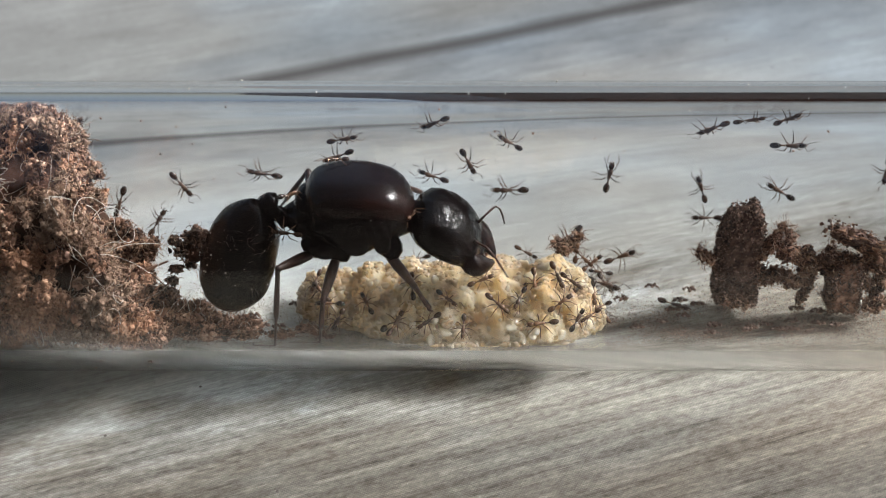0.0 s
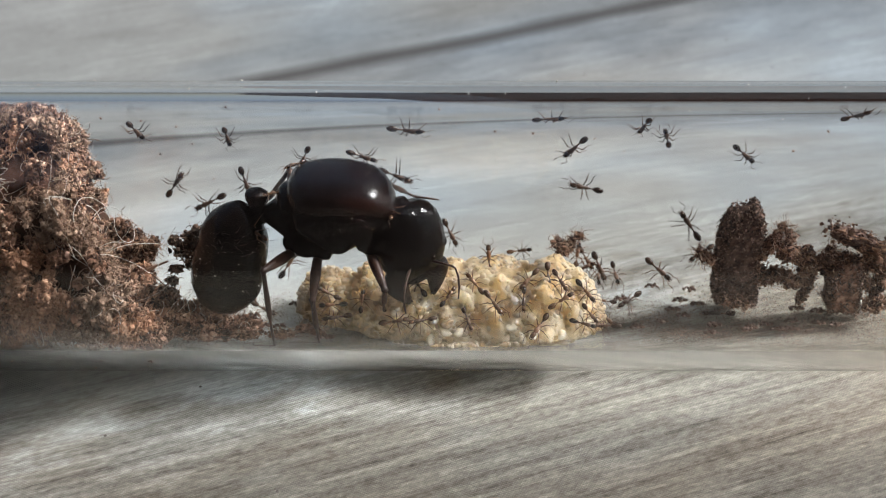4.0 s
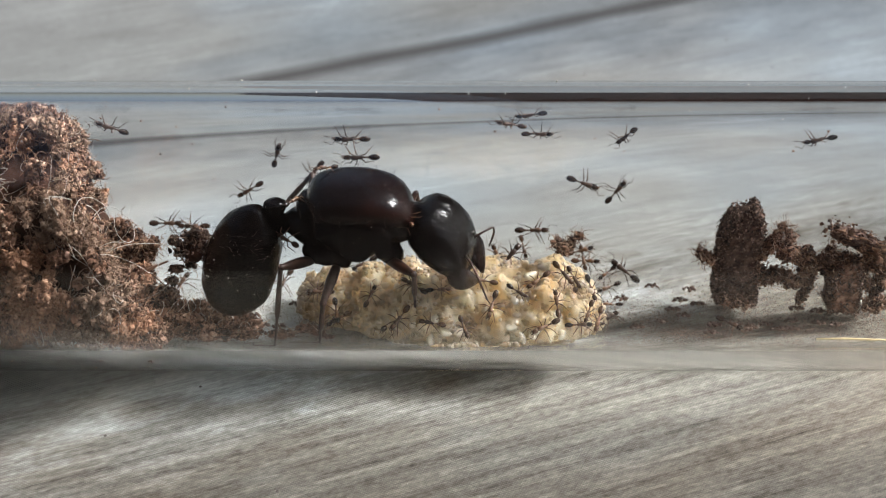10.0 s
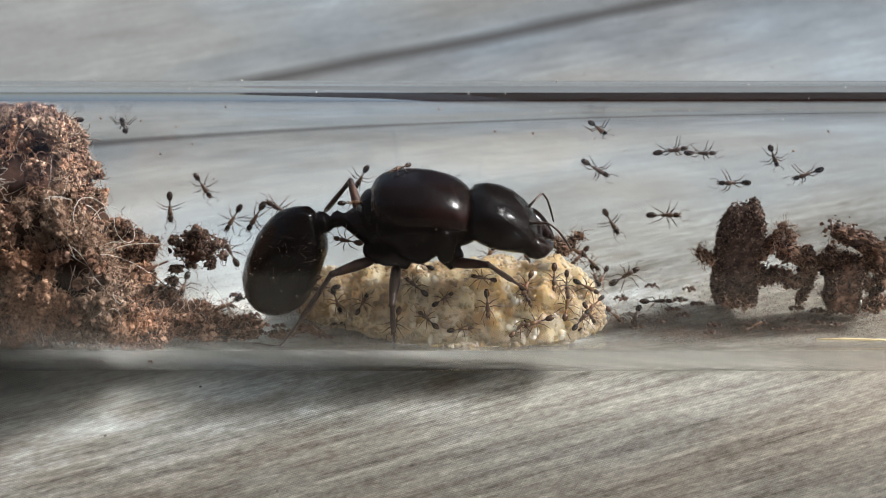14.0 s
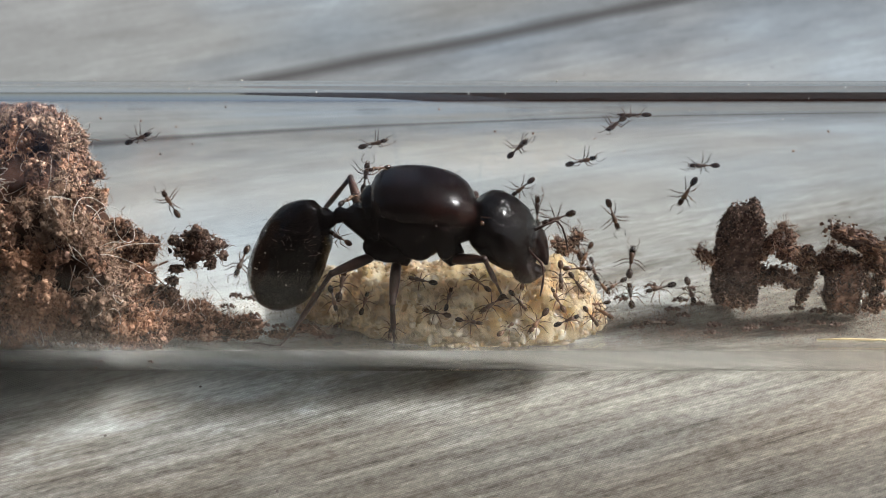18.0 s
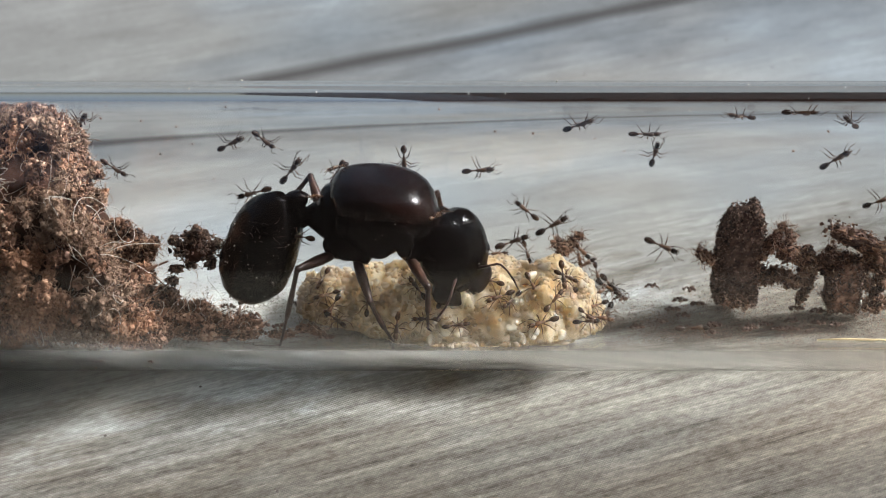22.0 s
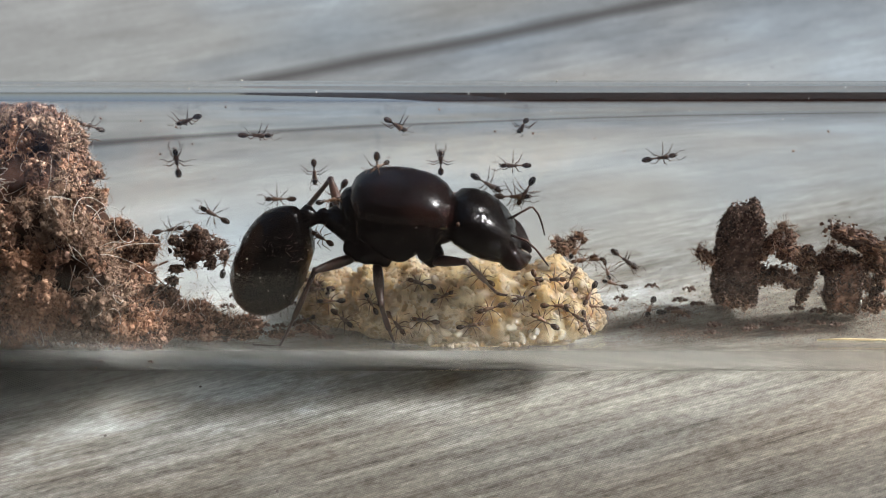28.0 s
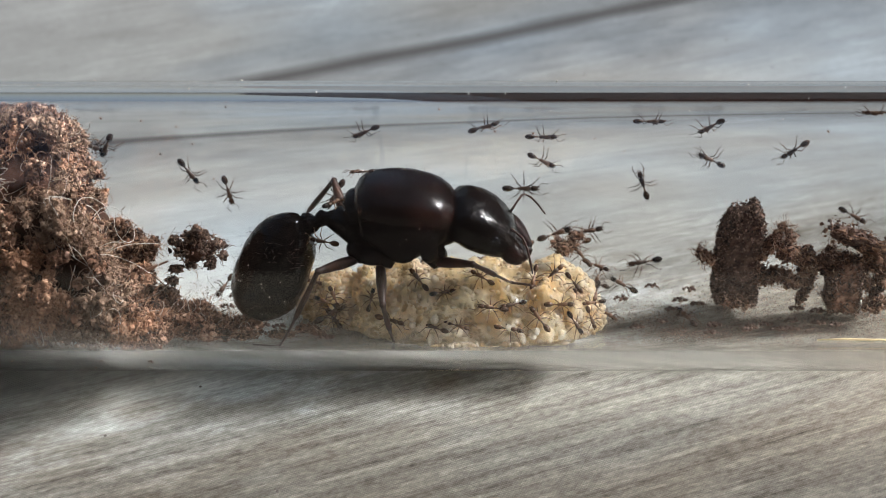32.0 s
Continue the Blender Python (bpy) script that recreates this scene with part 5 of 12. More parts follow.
    walk(crew[9], trail([(0, -0.54, 6.81, 6.87, 157), (1, -1.14, 6.76, 6.6, 307), (2, 1.54, 6.88, 7.51, 225), (3, -5.59, 6.85, 8.82, 194), (3.2, -6.54, 6.76, 9.4, 0), (5.7, -1.14, 6.72, 6.42, 288), (6, -0.47, 6.67, 6.23, 90), (7, -1.12, 6.79, 9.25, 133), (8, -3.62, 6.89, 8.32, 238), (9, -3.13, 6.9, 7.8, 134), (10, -7.59, 6.85, 7.19, 234), (11, -10.23, 6.62, 6.05, 191), (12, -9.39, 6.56, 5.87, 242), (13, -11.22, 6.03, 4.64, 180), (14, -12.48, 5.79, 4.25, 240), (14.4, -14.85, 5.88, 4.4, 120), (16.6, -16.84, 6.67, 6.23, 62), (17, -20.45, 6.85, 8.83, 90), (18, -17.62, 6.6, 10.02, 33), (19, -13.8, 6.45, 10.45, 28), (20, -13.73, 6.45, 10.45, 28), (21, -10.77, 6.45, 10.45, 19), (22, -10.37, 6.63, 9.91, 305), (23, -10.27, 6.76, 6.6, 279), (24, -12.92, 6.84, 7.07, 180), (25, -17.96, 6.84, 8.92, 194), (25.4, -19.31, 6.89, 7.6, 46), (27.6, -16.09, 6.49, 10.34, 107), (28, -20.09, 6.03, 11.35, 138), (29, -23.87, 6.85, 7.19, 244), (30, -23.87, 6.85, 7.19, 244), (31, -23.87, 6.85, 7.19, 244), (32, -23.87, 6.85, 7.19, 244)]))
    walk(crew[10], trail([(0, 9.79, 6.79, 6.8, 81), (1, 10.67, 6.45, 10.45, 199), (2, 8.69, 6.85, 8.82, 235), (3, 10.43, 6.9, 8.23, 37), (3.2, 10.22, 6.87, 7.39, 180), (5.7, 4.94, 5.37, 3.67, 140), (6, 5.28, 5.48, 3.81, 120), (7, 5.11, 5.44, 3.75, 160), (8, 5.11, 5.48, 3.81, 170), (9, 5.44, 5.88, 4.4, 100), (10, 8.26, 6.72, 6.42, 338), (11, 8.66, 5.79, 4.25, 290), (12, 13.57, 5.37, 3.67, 330), (13, 16.92, 6.23, 5.02, 329), (14, 13.12, 5.88, 4.4, 0), (14.4, 17, 6.69, 6.31, 0), (16.6, 12.97, 6.15, 4.86, 170), (17, 14.58, 5.02, 3.27, 310), (18, 14.51, 6.56, 5.87, 242), (19, 13.13, 5.59, 3.95, 320), (20, 15.26, 5.73, 4.16, 110), (21, 17.32, 6.73, 6.49, 48), (22, 22.95, 6.9, 8.15, 42), (23, 21.7, 6.87, 8.69, 229), (24, 17.17, 6.8, 9.16, 29), (25, 23.22, 6.58, 10.08, 33), (25.4, 23.11, 5.11, 12.64, 24), (27.6, 30.25, 6.19, 11.05, 0), (28, 30.25, 6.19, 11.05, 0), (29, 30.25, 6.19, 11.05, 0), (30, 30.25, 6.19, 11.05, 0), (31, 30.25, 6.19, 11.05, 180), (32, 24.27, 4.47, 13.26, 180)]))
    walk(crew[11], trail([(0, 15.35, 6.59, 5.94, 109), (1, 17.14, 6.87, 8.69, 247), (2, 11.52, 6.9, 7.8, 231), (3, 12.06, 6.8, 9.15, 345), (3.2, 13.51, 6.76, 9.4, 57), (5.7, 11.74, 6.1, 11.22, 204), (6, 9.92, 6.55, 10.17, 232), (7, 7.94, 6.89, 7.59, 204), (8, 5.14, 6.8, 9.15, 241), (9, 5.01, 6.9, 8.23, 246), (10, 5.4, 6.45, 10.45, 0), (11, 9.46, 6.63, 9.91, 45), (12, 7.89, 6.85, 7.19, 244), (13, 7.84, 6.81, 6.87, 239), (14, 10.01, 5.65, 4.04, 300), (14.4, 9.77, 4.64, 2.9, 90), (16.6, 3.99, 6.76, 6.6, 169), (17, 4.5, 6.7, 6.34, 180), (18, 4.74, 6.64, 6.12, 222), (19, 2.22, 6.62, 6.05, 222), (20, 4.98, 6.62, 6.05, 237), (21, 3.92, 4.9, 3.14, 240), (22, 5, 6.03, 4.64, 140), (23, 3.75, 6.06, 4.7, 110), (24, 4.43, 6.15, 4.86, 160), (25, 4.77, 6.06, 4.7, 150), (25.4, 4.77, 5.79, 4.25, 140), (27.6, -7.36, 6.67, 6.23, 148), (28, -7.59, 6.85, 7.19, 270), (29, -10.95, 6.1, 4.77, 205), (30, -5.06, 0.59, 3.34, 261), (31, -3.94, -0.49, 2.64, 318), (32, -3.94, -0.49, 2.64, 318)]))
    walk(crew[12], trail([(0, 20.07, 6.54, 5.8, 148), (1, 19.36, 6.81, 6.88, 213), (2, 17.34, 6.37, 5.36, 180), (3, 13.28, 6.88, 8.55, 75), (3.2, 14.95, 6.88, 8.46, 322), (5.7, 22.96, 6.82, 9.02, 300), (6, 20.5, 6.66, 9.81, 156), (7, 15.35, 5.61, 12.02, 229), (8, 17.7, 6.88, 8.46, 0), (9, 20.03, 5.32, 12.4, 278), (10, 21.79, 6.63, 9.92, 197), (11, 21.81, 6.23, 5.03, 275), (12, 23.07, 6.37, 5.36, 329), (13, 20.8, 6.26, 5.09, 221), (14, 17.26, 6.72, 6.42, 180), (14.4, 19.4, 6.73, 6.49, 202), (16.6, 14.92, 2.39, 1.53, 180), (17, 12.92, 3.46, 2.03, 118), (18, 12.81, 2, 1.4, 198), (19, 12.75, 0.67, 1.13, 320), (20, 13.84, 0.17, 1.1, 180), (21, 9.73, -1.5, 1.26, 140), (22, 9.54, -0.1, 1.1, 251), (23, 10.69, -0.1, 1.1, 270), (24, 12.98, -1.43, 1.25, 308), (25, 10.08, 0.43, 1.11, 319), (25.4, 13.95, -1.43, 1.25, 22), (27.6, 14.06, 2.2, 1.46, 98), (28, 13.31, -0.1, 1.1, 0), (29, 15.67, -0.79, 1.15, 132), (30, 14.15, 3.29, 1.94, 81), (31, 15.26, 5.65, 4.04, 130), (32, 15.75, 6.9, 8.11, 149)]))
    walk(crew[13], trail([(0, 15.43, 6.14, 11.16, 221), (1, 14.82, 5.96, 11.47, 257), (2, 9.69, 5.71, 11.87, 180), (3, 10.04, 5.84, 11.67, 257), (3.2, 8.87, 6.41, 10.56, 229), (5.7, 5.24, 6.72, 6.42, 242), (6, 4.43, 6.06, 4.7, 245), (7, 2.57, 4.82, 3.07, 150), (8, 0.88, 4.51, 2.78, 240), (9, -0.13, -1.35, 3.42, 298), (10, -0.13, -1.35, 3.42, 298), (11, -0.13, -1.35, 3.42, 298), (12, -0.13, -1.35, 3.42, 298), (13, -0.13, -1.35, 3.42, 298), (14, -0.13, -1.35, 3.42, 298), (14.4, -0.13, -1.35, 3.42, 298), (16.6, 0.51, -0.83, 5.01, 0), (17, -0.13, -1.35, 3.42, 298), (18, -0.13, -1.35, 3.42, 298), (19, -0.13, -1.35, 3.42, 298), (20, -0.13, -1.35, 3.42, 298), (21, -0.13, -1.35, 3.42, 298), (22, -0.13, -1.35, 3.42, 298), (23, -0.13, -1.35, 3.42, 298), (24, 10.67, 4.23, 2.55, 329), (25, 5.52, -0.89, 3.87, 159), (25.4, 5.52, -0.89, 3.87, 159), (27.6, 5.52, -0.89, 3.87, 159), (28, 5.52, -0.89, 3.87, 159), (29, 5.52, -0.89, 3.87, 339), (30, 8.66, 5.07, 3.32, 330), (31, 8.26, 5.55, 3.9, 340), (32, 8.49, 5.26, 3.54, 10)]))
    walk(crew[14], trail([(0, 17.27, 5.61, 12.02, 24), (1, 15.71, 4.96, 12.8, 180), (2, 12.22, 5.19, 12.55, 180), (3, 12.6, 5.84, 11.67, 222), (3.2, 12.72, 6.26, 10.91, 261), (5.7, 8.86, 5.5, 12.16, 245), (6, 8.41, 5.51, 12.16, 222), (7, 7.98, 4.97, 12.79, 42), (8, 13.12, 4.96, 12.79, 0), (9, 12.07, 5.19, 12.55, 180), (10, 10.56, 6.51, 10.28, 238), (11, 12.58, 5.61, 12.02, 0), (12, 17.08, 5.32, 12.39, 0), (13, 15.24, 6.86, 7.27, 239), (14, 14.99, 6.87, 8.69, 0), (14.4, 15.87, 6.2, 11.03, 202), (16.6, 9.97, 4.96, 12.79, 156), (17, 10.41, 4.79, 12.97, 180), (18, 10.69, 4.96, 12.79, 180), (19, 11.43, 4.7, 13.06, 156), (20, 9.41, 6.2, 11.03, 290), (21, 9.44, 6.83, 9.01, 76), (22, 11.58, 6.45, 10.45, 0), (23, 9.44, 6.67, 9.75, 180), (24, 9.32, 5.76, 11.8, 180), (25, 8.99, 5.71, 11.87, 180), (25.4, 8.65, 5.61, 12.01, 214), (27.6, 3.12, 6.45, 10.45, 132), (28, 4.27, 6.89, 7.68, 180), (29, 2.22, 6.58, 10.06, 197), (30, 2.78, 5.12, 12.62, 214), (31, 3.06, 5.51, 12.16, 0), (32, 5.65, 6.55, 10.17, 0)]))
    walk(crew[15], trail([(0, 19.36, 5.5, 12.17, 55), (1, 21.19, 5.6, 12.03, 0), (2, 21.69, 4.68, 13.07, 0), (3, 22.94, 5.6, 12.03, 82), (3.2, 22.51, 4.95, 12.8, 77), (5.7, 24.15, 5.31, 12.4, 0), (6, 24.15, 5.31, 12.4, 180), (7, 25.37, 6.15, 4.86, 221), (8, 25.58, 6.63, 9.92, 180), (9, 22.92, 5.96, 11.48, 0), (10, 28.14, 6.75, 9.41, 0), (11, 28.14, 6.75, 9.41, 0), (12, 28.14, 6.75, 9.41, 180), (13, 23.87, 4.23, 13.45, 180), (14, 28.14, 6.75, 9.41, 0), (14.4, 28.14, 6.75, 9.41, 0), (16.6, 28.14, 6.75, 9.41, 180), (17, 25.82, 6.81, 6.92, 180), (18, 28.14, 6.75, 9.41, 0), (19, 28.14, 6.75, 9.41, 0), (20, 28.14, 6.75, 9.41, 180), (21, 22.32, 5.11, 12.64, 214), (22, 23.07, 5.75, 11.82, 125), (23, 15.57, 6.25, 10.91, 201), (24, 15.15, 6.9, 8.11, 13), (25, 23.37, 6.87, 8.6, 0), (25.4, 24.92, 6.45, 10.46, 0), (27.6, 28.14, 6.75, 9.41, 0), (28, 28.14, 6.75, 9.41, 0), (29, 28.14, 6.75, 9.41, 0), (30, 28.14, 6.75, 9.41, 180), (31, 19.27, 4.96, 12.8, 204), (32, 20.49, 6.82, 9.02, 226)]))
    walk(crew[16], trail([(0, 20.02, 6.76, 9.4, 0), (1, 20.6, 6.78, 9.31, 360), (2, 24.9, 6.63, 9.92, 0), (3, 28.14, 6.75, 9.41, 0), (3.2, 28.14, 6.75, 9.41, 0), (5.7, 28.14, 6.75, 9.41, 0), (6, 28.14, 6.75, 9.41, 0), (7, 28.14, 6.75, 9.41, 0), (8, 28.14, 6.75, 9.41, 0), (9, 28.14, 6.75, 9.41, 0), (10, 30.25, 6.19, 11.05, 0), (11, 30.25, 6.19, 11.05, 0), (12, 30.25, 6.19, 11.05, 0), (13, 30.25, 6.19, 11.05, 0), (14, 30.25, 6.19, 11.05, 0), (14.4, 30.25, 6.19, 11.05, 0), (16.6, 30.25, 6.19, 11.05, 0), (17, 30.25, 6.19, 11.05, 0), (18, 30.25, 6.19, 11.05, 0), (19, 30.25, 6.19, 11.05, 0), (20, 30.25, 6.19, 11.05, 0), (21, 30.25, 6.19, 11.05, 0), (22, 30.25, 6.19, 11.05, 0), (23, 30.25, 6.19, 11.05, 0), (24, 30.25, 6.19, 11.05, 180), (25, 23.05, 4.95, 12.81, 180), (25.4, 28.14, 6.75, 9.41, 0), (27.6, 30.14, 6.62, 6.06, 270), (28, 30.14, 6.62, 6.06, 270), (29, 30.14, 6.62, 6.06, 270), (30, 30.14, 6.62, 6.06, 270), (31, 30.14, 6.62, 6.06, 270), (32, 30.14, 6.62, 6.06, 270)]))
    walk(crew[17], trail([(0, 26.13, 6.86, 7.27, 270), (1, 22.46, 5.79, 4.25, 240), (2, 21.42, 6.86, 7.27, 12), (3, 25.53, 6.86, 7.27, 0), (3.2, 25.72, 6.88, 7.52, 0), (5.7, 30.14, 6.62, 6.06, 270), (6, 30.14, 6.62, 6.06, 270), (7, 30.14, 6.62, 6.06, 270), (8, 30.14, 6.62, 6.06, 270), (9, 30.14, 6.62, 6.06, 270), (10, 30.14, 6.62, 6.06, 270), (11, 30.14, 6.62, 6.06, 270), (12, 30.14, 6.62, 6.06, 90), (13, 24.83, 6.79, 6.8, 234), (14, 21.55, 6.84, 7.07, 203), (14.4, 21.66, 6.03, 4.64, 310), (16.6, 22.69, 5.79, 4.25, 310), (17, 24.86, 6.15, 4.86, 270), (18, 28.95, 5.02, 3.27, 40), (19, 28.95, 5.02, 3.27, 220), (20, 26.08, 5.69, 4.1, 70), (21, 24.41, 6.8, 9.16, 0), (22, 25.85, 6.3, 5.19, 21), (23, 28.95, 5.02, 3.27, 40), (24, 28.95, 5.02, 3.27, 220), (25, 25.73, 5.88, 4.4, 200), (25.4, 28.95, 5.02, 3.27, 40), (27.6, 28.95, 5.02, 3.27, 40), (28, 28.95, 5.02, 3.27, 40), (29, 28.95, 5.02, 3.27, 220), (30, 18.74, 6.44, 5.53, 129), (31, 18.24, 6.44, 5.53, 61), (32, 24.38, 5.88, 4.4, 330)]))
    walk(crew[18], trail([(0, 10.49, 3.99, 2.37, 21), (1, 9.58, 3.99, 2.37, 10), (2, 9.48, 3.99, 2.37, 0), (3, 11.67, 4.08, 2.44, 334), (3.2, 12.58, 3.36, 1.97, 333), (5.7, 13.03, 3.12, 1.85, 270), (6, 13.2, -0.98, 1.17, 144), (7, 6.73, -2.94, 2.28, 180), (8, 13.36, 2.58, 1.6, 288), (9, 18.46, -0.67, 1.13, 0), (10, 16.4, -1.3, 1.22, 309), (11, 18.27, -1.64, 1.3, 180), (12, 14.36, -0.85, 1.15, 85), (13, 14.53, 1.88, 1.36, 0), (14, 17.79, -1.64, 1.3, 41), (14.4, 17.79, -1.64, 1.3, 41), (16.6, 16.91, -1.17, 1.2, 180), (17, 16.14, -1.86, 1.36, 180), (18, 14.52, 1.79, 1.34, 278), (19, 18.66, -1.3, 1.22, 0), (20, 15.65, -1.86, 1.35, 180), (21, 13.55, 0.52, 1.12, 129), (22, 14.18, -2.01, 1.4, 0), (23, 18.3, -1.51, 1.27, 0), (24, 14.88, 4.08, 2.44, 100), (25, 10.92, 2.69, 1.65, 203), (25.4, 12.43, 0.77, 1.14, 194), (27.6, 6.73, -2.94, 2.28, 180), (28, 6.73, -2.94, 2.28, 0), (29, 11.56, -1.1, 1.19, 0), (30, 12.88, -0.97, 1.17, 0), (31, 16.43, -2.01, 1.4, 0), (32, 14.06, -0.67, 1.13, 114)]))
    walk(crew[19], trail([(0, 9.39, 2.28, 1.49, 337), (1, 13.39, 1.14, 1.2, 317), (2, 12.72, 5.53, 3.87, 130), (3, 14.92, 5.26, 3.54, 100), (3.2, 14.98, 5.79, 4.25, 105), (5.7, 14.23, 4.72, 2.97, 160), (6, 14.08, 5.31, 3.59, 125), (7, 12.38, 5.42, 3.73, 190), (8, 11.17, 4.08, 2.44, 299), (9, 13.51, -1.1, 1.19, 340), (10, 10.78, 3.12, 1.85, 137), (11, 13.61, 4.42, 2.71, 314), (12, 13.31, 3.29, 1.94, 289), (13, 12.11, 2.88, 1.73, 202), (14, 10.69, 2.77, 1.68, 33), (14.4, 12.04, 4.72, 2.97, 45), (16.6, 8.25, 5.69, 4.1, 240), (17, 7.81, 5.69, 4.1, 270), (18, 6.9, 5.79, 4.25, 200), (19, 6.12, 5.88, 4.4, 225), (20, 8.32, 5.37, 3.67, 0), (21, 9.06, 4.9, 3.14, 100), (22, 6.46, 5.48, 3.81, 30), (23, 7.27, 6.62, 6.05, 16), (24, 6.21, 6.41, 10.56, 144), (25, 5.13, 5.51, 12.16, 180), (25.4, 5.72, 6.85, 7.19, 180), (27.6, -1.46, 6.88, 8.45, 212), (28, 2.55, 6.72, 6.42, 327), (29, 4.42, 6.3, 5.19, 10), (30, 4.26, 5.92, 4.46, 310), (31, 4.42, 6.44, 5.52, 339), (32, 4.58, 6.62, 6.05, 0)]))
    walk(crew[20], trail([(0, -17.05, 5.59, 3.95, 60), (1, -14.27, 5.88, 4.4, 60), (2, -14.14, 6.33, 5.25, 211), (3, -16.7, 6.56, 5.87, 99), (3.2, -16.37, 6.67, 6.23, 85), (5.7, -14.92, 6.7, 6.34, 0), (6, -14.92, 6.7, 6.34, 180), (7, -16.38, 6.89, 8.37, 0), (8, -12.23, 6.69, 6.31, 22), (9, -11.79, 6.72, 6.42, 233), (10, -14.85, 5.48, 3.81, 180), (11, -13.5, 5.48, 3.81, 240), (12, -19.48, 6.62, 6.05, 118), (13, -23.87, 6.85, 7.19, 244), (14, -23.87, 6.85, 7.19, 244), (14.4, -23.87, 6.85, 7.19, 244), (16.6, -24.49, 5.02, 3.27, 210), (17, -24.49, 5.02, 3.27, 210), (18, -24.49, 5.02, 3.27, 210), (19, -24.49, 5.02, 3.27, 210), (20, -24.49, 5.02, 3.27, 210), (21, -24.49, 5.02, 3.27, 210), (22, -24.49, 5.02, 3.27, 210), (23, -24.49, 5.02, 3.27, 210), (24, -24.49, 5.02, 3.27, 30), (25, -18.4, 5.69, 4.1, 70), (25.4, -17.17, 6.37, 5.36, 46), (27.6, -16.38, 5.48, 3.81, 0), (28, -16.38, 5.31, 3.59, 10), (29, -15.45, 6.56, 5.87, 90), (30, -12.96, 6.76, 9.4, 84), (31, -14.61, 6.85, 8.82, 256), (32, -12.76, 6.59, 5.94, 284)]))
    walk(crew[21], trail([(0, -19.2, 6.3, 5.19, 251), (1, -17.39, 5.31, 3.59, 0), (2, -17.66, 5.53, 3.87, 320), (3, -17.32, 5.02, 3.27, 270), (3.2, -17.32, 5.02, 3.27, 270), (5.7, -22.57, 2.58, 1.6, 191), (6, -22.57, 2.58, 1.6, 191), (7, -22.57, 2.58, 1.6, 191), (8, -22.57, 2.58, 1.6, 191), (9, -22.57, 2.58, 1.6, 11), (10, -15.5, 2.2, 1.46, 64), (11, -10.55, -0.85, 1.15, 0), (12, -12.65, 5.14, 3.4, 30), (13, -11.97, 4.64, 2.9, 60), (14, -12.63, 4.23, 2.55, 119), (14.4, -12.63, 4.23, 2.55, 299), (16.6, -12.67, 2.28, 1.49, 348), (17, -11.61, 1.58, 1.28, 36), (18, -5.78, 0.05, 3.37, 81), (19, -5.73, 0.89, 3.31, 90), (20, -5.99, 1.04, 3.41, 90), (21, -5.82, 0.84, 3.35, 81), (22, -5.89, -0.51, 1.76, 11), (23, -2.95, -2.15, 2.41, 62), (24, -2.95, -2.15, 2.41, 62), (25, -2.95, -2.15, 2.41, 62), (25.4, -2.95, -2.15, 2.41, 242), (27.6, -11.36, -2.16, 1.45, 214), (28, -7.93, -0.97, 1.17, 216), (29, -12.84, 0.67, 1.13, 76), (30, -7.23, 0.05, 3.37, 0), (31, -6.72, -2, 1.4, 0), (32, -6.37, -1.56, 2.54, 33)]))
    walk(crew[22], trail([(0, 15.76, 5.79, 4.25, 180), (1, 14.35, 3.62, 2.13, 159), (2, 15.43, 5.07, 3.32, 230), (3, 14.77, 3.93, 2.33, 180), (3.2, 15.22, 4.23, 2.55, 231), (5.7, 15.73, 4.23, 2.55, 180), (6, 15.73, 4.23, 2.55, 0), (7, 20.84, 5.53, 3.87, 30), (8, 17.22, 6.88, 7.51, 225), (9, 10.75, 6.81, 6.87, 270), (10, 10.24, 6.53, 5.77, 52), (11, 13.04, 6.87, 8.68, 285), (12, 22.57, 6.77, 9.31, 0), (13, 17.78, 6.89, 8.37, 148), (14, 19.32, 6.88, 8.46, 293), (14.4, 19.72, 6.82, 9.06, 236), (16.6, 21.78, 6.44, 5.53, 46), (17, 22.54, 6.9, 8.02, 246), (18, 15.37, 6.89, 7.68, 180), (19, 13.58, 6.1, 11.22, 180), (20, 13.63, 4.69, 13.06, 318), (21, 15.05, 5.12, 12.63, 336), (22, 16.75, 5.19, 12.55, 156), (23, 12.51, 5.32, 12.39, 180), (24, 13.44, 5.61, 12.02, 146), (25, 10.83, 5.33, 12.39, 204), (25.4, 10.28, 4.96, 12.79, 180), (27.6, 4.51, 5.76, 11.8, 222), (28, 4.54, 6.04, 11.34, 257), (29, 4.49, 5.51, 12.16, 0), (30, 9.85, 5.71, 11.87, 0), (31, 11.76, 6.79, 6.8, 68), (32, 11.64, 5.71, 11.87, 0)]))
